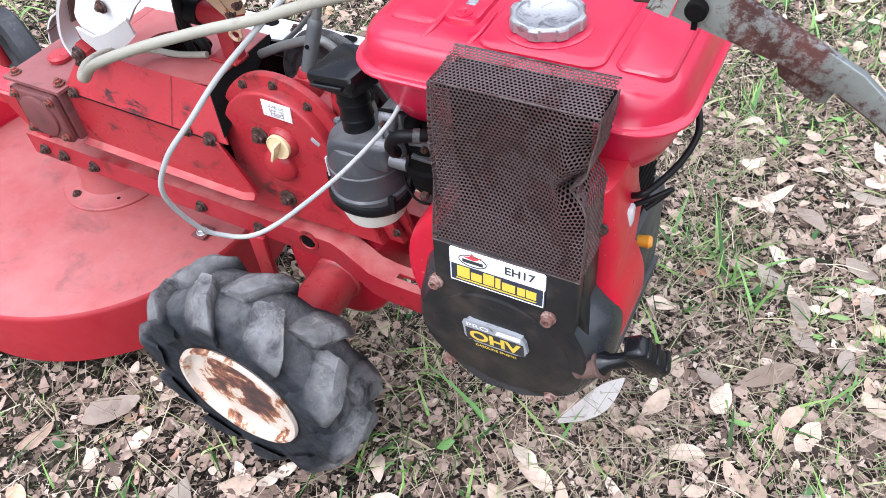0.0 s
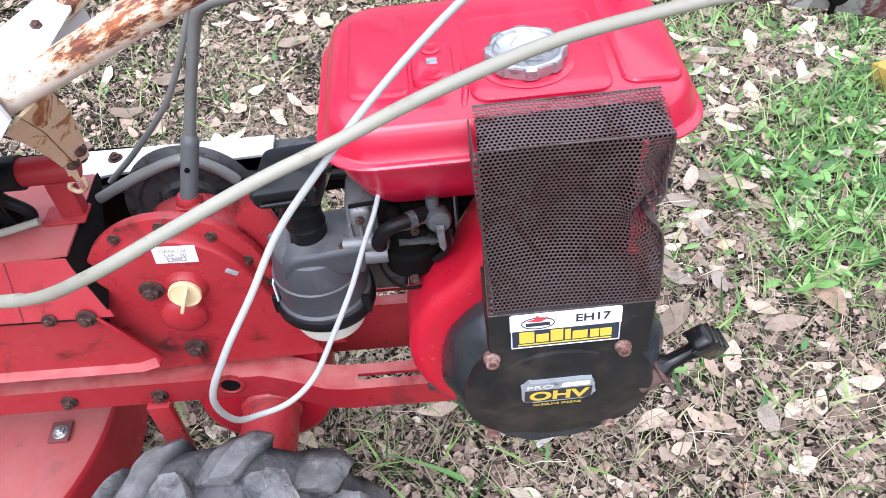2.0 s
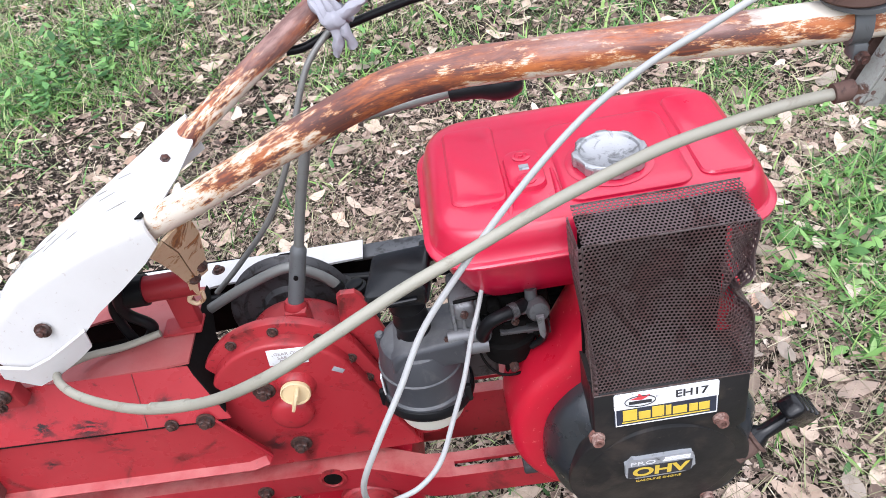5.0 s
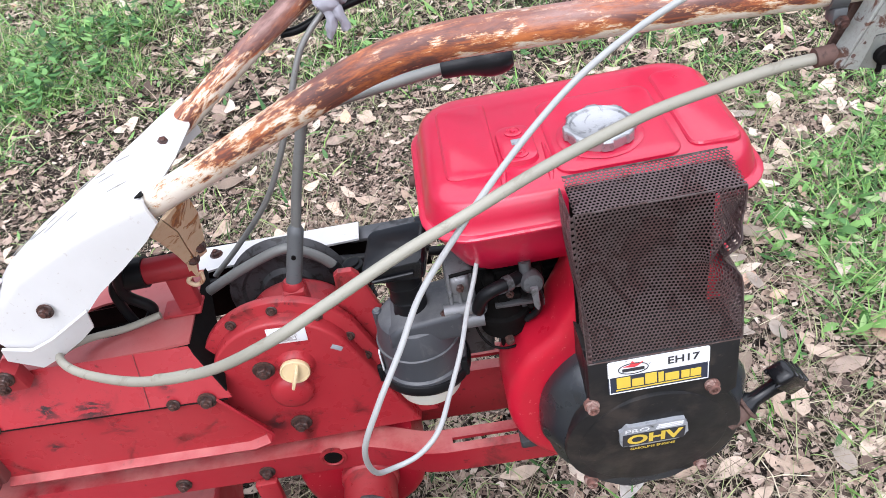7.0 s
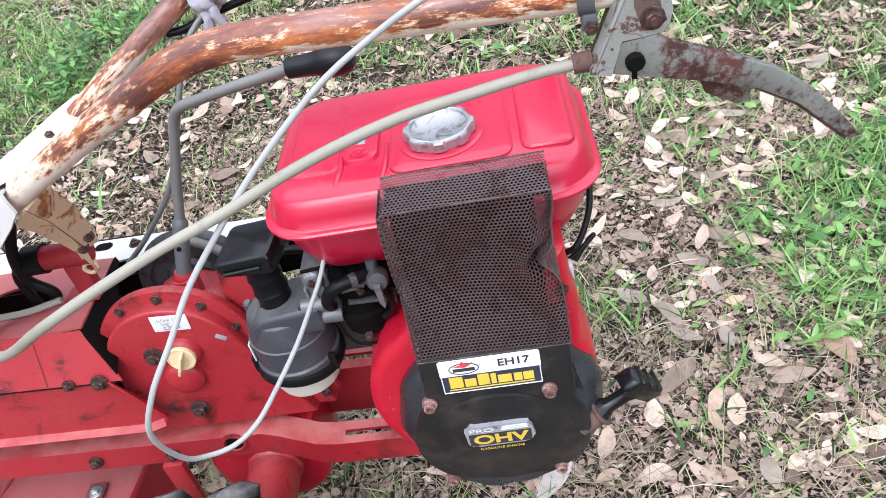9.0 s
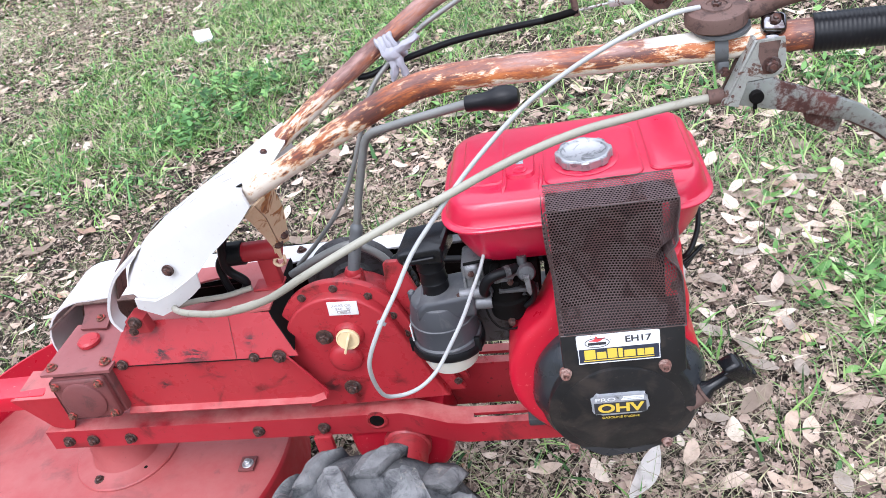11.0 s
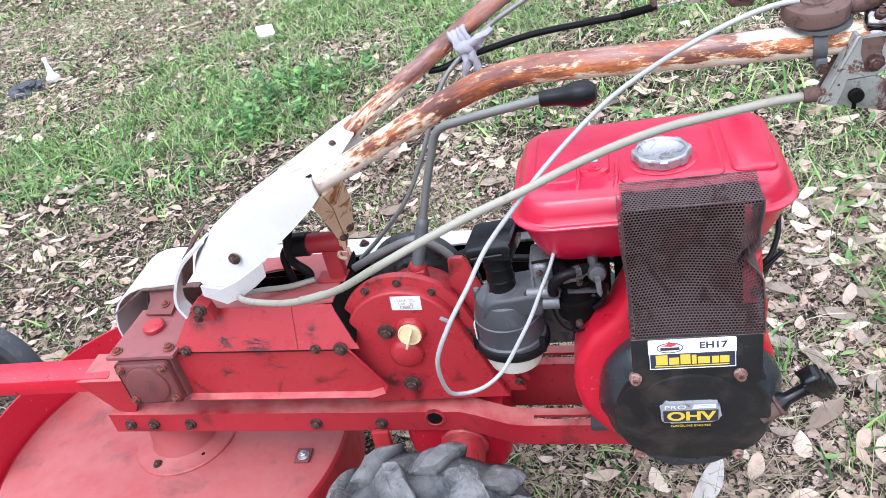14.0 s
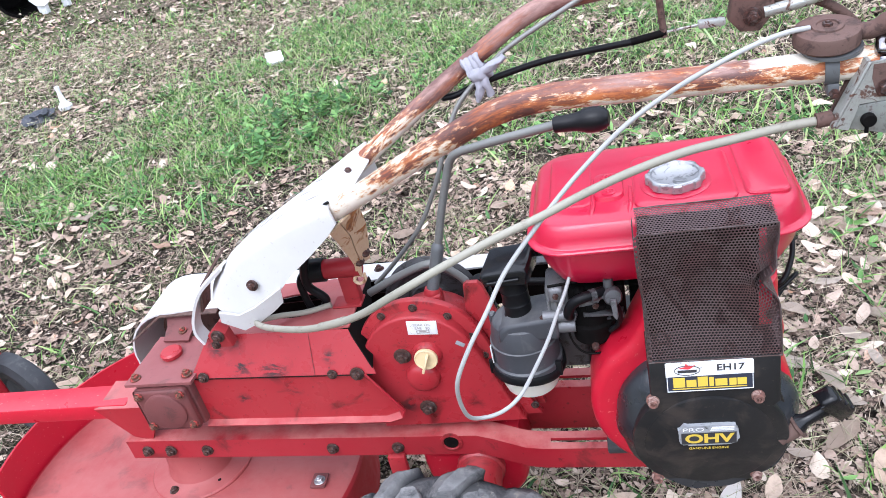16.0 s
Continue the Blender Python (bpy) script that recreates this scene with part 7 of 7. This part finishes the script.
    join(bm, plate([[(-0.41, 0.13, 0.66), (-0.388, 0.15, 0.67)], [(-0.412, 0.154, 0.628), (-0.396, 0.178, 0.63)], [(-0.423, 0.184, 0.586), (-0.41, 0.204, 0.586)], [(-0.428, 0.203, 0.553), (-0.419, 0.216, 0.552)]], 0.003))
    join(bm, sweep(spline([(-0.442, 0.208, 0.528), (-0.447, 0.208, 0.52), (-0.441, 0.209, 0.513), (-0.432, 0.209, 0.518), (-0.43, 0.208, 0.53)], 5), 0.0025, 8))
    strut = part("strut", bm, M["strut"], mower, "rust-stained cream strut")
    bolt(strut, (-0.4285, 0.2, 0.556), (0.2, -1, 0.3), 0.0052, "bolt")
    bolt(strut, (-0.418, 0.203, 0.568), (0.2, -1, 0.3), 0.0052, "bolt")
    bm = box((-0.472, 0.208, 0.475), (-0.447, 0.225, 0.535), 0.003)
    join(bm, lathe((-0.492, 0.216, 0.538), (1, 0, 0), [(0.0, 0.0), (0.014, 0.0), (0.0145, 0.003), (0.0145, 0.056), (0.0, 0.056)], 24))
    join(bm, box((-0.49, 0.2, 0.4775), (-0.446, 0.228, 0.482), 0.002))
    post = part("red_post", bm, M["postred"], mower, "red cross post with dark rubber end")
    part("rubber_end", lathe((-0.515, 0.216, 0.538), (1, 0, 0), [(0.0, 0.0), (0.012, 0.0), (0.0175, 0.004), (0.0175, 0.026), (0.0, 0.026)], 24), M["hose"], post)
    part("black_lead", sweep(spline([(-0.49, 0.2, 0.6), (-0.51, 0.2, 0.56), (-0.517, 0.205, 0.52), (-0.5, 0.21, 0.49), (-0.52, 0.215, 0.46)]), 0.0065, 8), M["hose"], post, "black cable")
    part("black_lead", sweep(spline([(-0.515, 0.216, 0.543), (-0.53, 0.212, 0.525), (-0.53, 0.21, 0.5), (-0.525, 0.212, 0.46)]), 0.0055, 8), M["hose"], post, "black cable")


white_bracket()


# throttle drum, clamps and brake lever on the near bar
def controls():
    bm = lathe((0.114, 0.018, 0.8415), (0.0, -0.12, 1), [(0.0, 0.0), (0.025, 0.0), (0.0268, 0.002), (0.027, 0.012), (0.0258, 0.0145), (0.022, 0.0155), (0.013, 0.0158), (0.0125, 0.0172), (0.009, 0.0178), (0.0085, 0.0165), (0.004, 0.0165), (0.0035, 0.0185), (0.0, 0.0187)], 40)
    part("throttle_drum", bm, M["rust"], near_bar, "rusty round throttle drum")
    bolt(near_bar, (0.114, 0.016, 0.857), (0.0, -0.12, 1), 0.0042, "bolt", False)
    part("drum_plate", lathe((0.118, 0.016, 0.8372), (0.0, -0.12, 1), [(0.0, 0.0), (0.0245, 0.0), (0.0245, 0.0032), (0.0, 0.0032)], 32), M["sleeve"], near_bar)
    part("drum_lever", sweep(spline([(0.134, 0.014, 0.849), (0.15, 0.011, 0.851), (0.162, 0.008, 0.858), (0.185, 0.002, 0.864), (0.22, -0.006, 0.866), (0.27, -0.016, 0.86)]), lambda t: 0.0065 + 0.002 * math.sin(math.pi * t), 12), M["rust"], near_bar, "rusty throttle lever")
    bm = lathe((0.112, 0.0142, 0.8222), (1, -0.15, 0.02), [(0.0138, 0.0), (0.0158, 0.0), (0.0158, 0.011), (0.0138, 0.011)], 28)
    join(bm, box((0.1125, 0.001, 0.7995), (0.1225, 0.013, 0.811), 0.002))
    part("clamp", bm, M["sleeve"], near_bar, "dark strap clamp")
    bolt(near_bar, (0.1175, 0.0, 0.803), (0, -1, -0.2), 0.0045, "bolt", False)
    bm = lathe((0.153, 0.0125, 0.822), (1, -0.19, 0.01), [(0.0142, 0.0), (0.0172, 0.0008), (0.0185, 0.003), (0.0185, 0.009), (0.0172, 0.0112), (0.0142, 0.012)], 28)
    part("clamp", bm, M["chrome"], near_bar, "shiny chromed clamp")
    m = Matrix.Translation((0.1585, 0.003, 0.838)) @ Matrix.Rotation(radians(38), 4, "X") @ Matrix.Rotation(radians(-11), 4, "Z")
    part("clamp_block", box((-0.0105, -0.01, -0.007), (0.0105, 0.01, 0.007), 0.0055, None, m, 4), M["chrome"], near_bar, "rounded chromed clamp block")
    bolt(near_bar, tuple(m @ Vector((0.0, -0.0005, 0.007))), tuple(m.to_3x3() @ Vector((0, 0, 1))), 0.0048, "bolt", False)
    # lever bracket: folded zinc plate
    y = -0.012
    part("lever_bracket", slab([(0.142, 0.832), (0.116, 0.776), (0.127, 0.773), (0.1345, 0.796), (0.155, 0.797), (0.1605, 0.799), (0.1645, 0.804), (0.166, 0.812), (0.164, 0.832)], (y - 0.002, y + 0.001), 0), M["zinc"], near_bar, "zinc-plated lever bracket with rust")
    part("bracket_fold", slab([(0.142, 0.832), (0.116, 0.776), (0.1135, 0.776), (0.139, 0.832)], (y - 0.002, y + 0.013), 0.0008), M["zinc"], near_bar)
    part("bracket_back", slab([(0.137, 0.826), (0.116, 0.776), (0.13, 0.776), (0.157, 0.797), (0.167, 0.826)], (y + 0.022, y + 0.025), 0), M["rust"], near_bar)
    bolt(near_bar, (0.1535, y - 0.002, 0.8085), (0, -1, 0), 0.0055, "bolt")
    bm = bmesh.new()
    for k, (x, z) in enumerate(((0.136, 0.802), (0.141, 0.806), (0.146, 0.802), (0.139, 0.811), (0.145, 0.812), (0.151, 0.817), (0.158, 0.815), (0.122, 0.784), (0.128, 0.792), (0.161, 0.806))):
        lathe((x, y - 0.002, z), (0, -1, 0), [(0.0, -0.0005), (0.0011 + 0.0005 * (k % 2), 0.0), (0.0, 0.0005)], 8, bm)
    part("rust_pits", bm, M["rust"], near_bar)
    part("rust_skin", slab([(0.143, 0.83), (0.1425, 0.818), (0.1455, 0.808), (0.15, 0.8015), (0.157, 0.8005), (0.16, 0.808), (0.1585, 0.818), (0.1605, 0.83)], (y - 0.0024, y - 0.0015), 0), M["rust"], near_bar, "brown rust skin under the clamp")
    up = [(0.134, 0.7945), (0.157, 0.796), (0.167, 0.789), (0.203, 0.773), (0.232, 0.758), (0.259, 0.736), (0.28, 0.712), (0.293, 0.695)]
    dn = [(0.286, 0.6925), (0.274, 0.704), (0.249, 0.728), (0.223, 0.744), (0.186, 0.757), (0.128, 0.7735)]
    part("brake_lever", slab(up + dn, (y - 0.0005, y + 0.003), 0.0008), M["lever"], near_bar, "grey zinc hand lever with a rusty middle")
    rows = [[(x, y + 0.0026, z - 0.0004), (x, y + 0.005, z), (x, y + 0.0085, z - 0.002)] for x, z in up[2:]]
    part("lever_flange", plate(rows, 0.0022), M["lever"], near_bar)
    part("lever_flange", plate([[(x, y + 0.003, z), (x, y + 0.007, z)] for x, z in dn[:4]], 0.0025), M["rust"], near_bar)
    part("lever_stop", slab([(0.185, 0.757), (0.222, 0.742), (0.218, 0.73), (0.212, 0.729), (0.19, 0.742)], (y + 0.01, y + 0.013), 0.0006), M["lever"], near_bar)
    part("cable_nipple", lathe((0.142, y - 0.001, 0.781), (0, -1, 0), [(0.0, 0.0), (0.0062, 0.0), (0.0062, 0.004), (0.005, 0.005), (0.0, 0.005)], 20), M["dark"], near_bar)
    part("nipple_slot", box((0.14, y - 0.0016, 0.768), (0.1432, y, 0.778), 0.0), M["dark"], near_bar)
    part("cable_ferrule", sweep([(0.117, 0.0, 0.78), (0.104, 0.0, 0.779)], 0.0068, 14), M["rust"], near_bar, "rusty cable ferrule")
    # far lever
    fy = 0.43
    bm = slab([(0.1, 0.77), (0.095, 0.74), (0.11, 0.722), (0.135, 0.72), (0.155, 0.745), (0.15, 0.775), (0.13, 0.83), (0.105, 0.83)], (fy - 0.012, fy + 0.012), 0.003)
    part("far_bracket", bm, M["rust"], far_bar, "rusty brown lever bracket")
    bolt(far_bar, (0.125, fy - 0.013, 0.742), (0, -1, 0), 0.0085, "bolt")
    part("far_lever", sweep(spline([(0.14, fy - 0.01, 0.745), (0.19, fy - 0.012, 0.752), (0.26, fy - 0.015, 0.77), (0.33, fy - 0.015, 0.78)]), 0.008, 10), M["zinc"], far_bar, "grey hand lever")
    part("far_lever", sweep(spline([(0.15, fy, 0.76), (0.2, fy, 0.75), (0.24, fy, 0.725), (0.27, fy, 0.69)]), 0.0065, 8), M["rust"], far_bar, "curved rusty hand lever")
    part("far_hook", sweep(spline([(0.005, fy - 0.02, 0.81), (0.007, fy - 0.022, 0.775), (0.01, fy - 0.02, 0.735)]), 0.0048, 8), M["rust"], far_bar, "rusty cable hook")
    part("cable_end", box((0.055, fy - 0.022, 0.738), (0.09, fy - 0.008, 0.748), 0.002), M["zinc"], far_bar, "grey cable end")
    part("cable_wire", sweep([(0.01, fy - 0.02, 0.741), (0.06, fy - 0.015, 0.743)], 0.002, 6), M["zinc"], far_bar)
    part("cable_ferrule", sweep([(-0.035, 0.403, 0.737), (0.012, fy - 0.02, 0.741)], 0.0052, 10), M["dark"], far_bar)
    part("black_cable", sweep(spline([(-0.295, 0.336, 0.722), (-0.275, 0.34, 0.722), (-0.24, 0.35, 0.73), (-0.16, 0.375, 0.738), (-0.09, 0.392, 0.738), (-0.035, 0.403, 0.737)]), 0.0046, 10), M["hose"], far_bar, "black clutch cable")


controls()


# hanging cables
def cables():
    thick = [(0.11, 0.0, 0.779), (0.079, 0.0, 0.777), (0.036, -0.006, 0.774), (-0.01, -0.02, 0.774), (-0.054, -0.034, 0.769), (-0.097, -0.042, 0.757), (-0.142, -0.05, 0.741), (-0.19, -0.064, 0.729), (-0.24, -0.082, 0.715), (-0.286, -0.088, 0.695),
             (-0.345, -0.062, 0.653), (-0.42, -0.018, 0.61), (-0.5, 0.045, 0.568), (-0.555, 0.105, 0.532), (-0.578, 0.15, 0.505), (-0.565, 0.18, 0.489), (-0.53, 0.192, 0.483), (-0.49, 0.2, 0.487)]
    part("thick_cable", sweep(spline(thick, 8), 0.0041, 12), M["cable"], mower, "thick grey sheathed cable")
    part("cable_sleeve", sweep(spline([(-0.36, -0.053, 0.6435), (-0.38, -0.042, 0.632), (-0.4, -0.03, 0.621)]), 0.0046, 12), M["cable"], mower, "grey tape sleeve on the cable")
    thin = [(0.1, 0.016, 0.858), (0.08, 0.011, 0.8585), (0.052, 0.004, 0.854), (0.015, -0.008, 0.844), (-0.019, -0.008, 0.827), (-0.055, -0.016, 0.808), (-0.087, -0.026, 0.785), (-0.121, -0.04, 0.757), (-0.151, -0.052, 0.727), (-0.182, -0.067, 0.694), (-0.203, -0.087, 0.664),
            (-0.225, -0.105, 0.633), (-0.243, -0.108, 0.592), (-0.247, -0.086, 0.533), (-0.235, -0.07, 0.512), (-0.213, -0.062, 0.513), (-0.194, -0.046, 0.52), (-0.18, -0.012, 0.525), (-0.165, 0.026, 0.534), (-0.153, 0.064, 0.545), (-0.143, 0.085, 0.558), (-0.135, 0.1, 0.575)]
    part("thin_cable", sweep(spline(thin, 8), 0.0023, 10), M["thin"], mower, "thin pale grey throttle cable in a loop")
    grey = [(-0.07, 0.36, 0.83), (-0.13, 0.352, 0.805), (-0.2, 0.345, 0.772), (-0.24, 0.336, 0.742), (-0.275, 0.322, 0.71), (-0.3, 0.308, 0.66), (-0.325, 0.302, 0.605), (-0.36, 0.298, 0.545), (-0.41, 0.297, 0.49), (-0.45, 0.29, 0.455)]
    part("grey_cable", sweep(spline(grey, 8), 0.0034, 10), M["pole"], mower, "dark grey cable tied to the handlebar")
    curl = [(-0.475, 0.25, 0.452), (-0.44, 0.25, 0.471), (-0.399, 0.25, 0.491), (-0.351, 0.25, 0.508), (-0.327, 0.25, 0.5), (-0.3, 0.25, 0.474), (-0.283, 0.245, 0.435), (-0.275, 0.24, 0.41)]
    part("grey_cable", sweep(spline(curl, 8), 0.006, 10), M["pole"], mower, "dark grey cable curving over the pulley")
    part("cable_joint", sweep([(-0.299, 0.25, 0.473), (-0.284, 0.2455, 0.438)], 0.0078, 10), M["hose"], mower, "black cable joint")


cables()


# gear lever
def gear_lever():
    bm = lathe((-0.341, 0.205, 0.478), (0.1, 0.1, 0.6), [(0.0, 0.0), (0.012, 0.0), (0.0125, 0.012), (0.0105, 0.018), (0.0, 0.018)], 20)
    g = part("lever_socket", bm, M["red"], mower, "red lever socket")
    part("lever_sleeve", sweep([(-0.339, 0.206, 0.488), (-0.32, 0.2165, 0.552), (-0.3185, 0.2172, 0.557), (-0.317, 0.218, 0.562)], lambda t: 0.0088 if t < 0.7 else 0.0088 - 0.01 * (t - 0.66), 18), M["sleeve"], g, "scuffed grey lever sleeve")
    part("sleeve_screw", lathe((-0.3275, 0.2035, 0.53), (0, -1, 0), [(0.0, -0.004), (0.0026, -0.004), (0.0026, 0.0014), (0.0, 0.0014)], 10), M["dark"], g)
    rod = [(-0.32, 0.216, 0.55), (-0.306, 0.224, 0.6), (-0.291, 0.231, 0.645), (-0.281, 0.233, 0.672), (-0.268, 0.229, 0.686), (-0.245, 0.222, 0.694), (-0.2, 0.209, 0.707), (-0.13, 0.19, 0.725)]
    part("lever_rod", sweep(spline(rod, 8), 0.0056, 14), M["pole"], g, "bent grey steel gear lever")
    bm = lathe((-0.137, 0.192, 0.7235), (0.97, -0.12, 0.06), [(0.0, 0.0), (0.0092, 0.0), (0.0098, 0.002), (0.0102, 0.018), (0.011, 0.027), (0.0128, 0.033), (0.0146, 0.038), (0.0154, 0.045), (0.0148, 0.053), (0.0125, 0.06), (0.0085, 0.0645), (0.0, 0.0662)], 28)
    part("lever_knob", bm, M["grip"], g, "black plastic gear knob")


gear_lever()


# rag tied round the far bar
def rag():
    c = Vector((-0.24, 0.335, 0.757))
    bm = bmesh.new()
    d = Vector((0.86, 0.17, 0.48)).normalized()
    for k in range(4):
        o = c + d * (0.007 * (k - 1.5))
        ring = []
        u = d.orthogonal().normalized()
        v = d.cross(u)
        for a in np.linspace(0, 2 * math.pi, 19)[:-1]:
            ring.append(o + (0.019 + 0.002 * math.sin(3 * a + k)) * (math.cos(a) * u + math.sin(a) * v))
        sweep([*ring, ring[0]], 0.0048, 8, bm)
    bmesh.ops.create_icosphere(bm, subdivisions=3, radius=0.013, matrix=Matrix.Translation(c + Vector((0.005, -0.02, -0.004))))
    for tail in ([(0.004, -0.022, -0.006), (0.004, -0.026, -0.025), (-0.002, -0.026, -0.045)], [(0.008, -0.022, -0.006), (0.016, -0.026, -0.022), (0.02, -0.024, -0.04)], [(0.01, -0.02, 0.0), (0.03, -0.02, 0.008), (0.048, -0.016, 0.018)]):
        sweep(spline([c + Vector(t) for t in tail], 6), lambda t: 0.0075 * (1 - 0.3 * t), 8, bm)
    for v in bm.verts:
        v.co = c + 0.86 * (v.co - c)
        v.co += 0.0028 * Vector((noise.noise(v.co * 120), noise.noise(v.co * 120 + Vector((5, 0, 0))), noise.noise(v.co * 120 + Vector((0, 5, 0)))))
    solo("rag_strip", bm, M["cloth"], "grey-white rag strip knotted round the rusty handlebar", "rag")


rag()
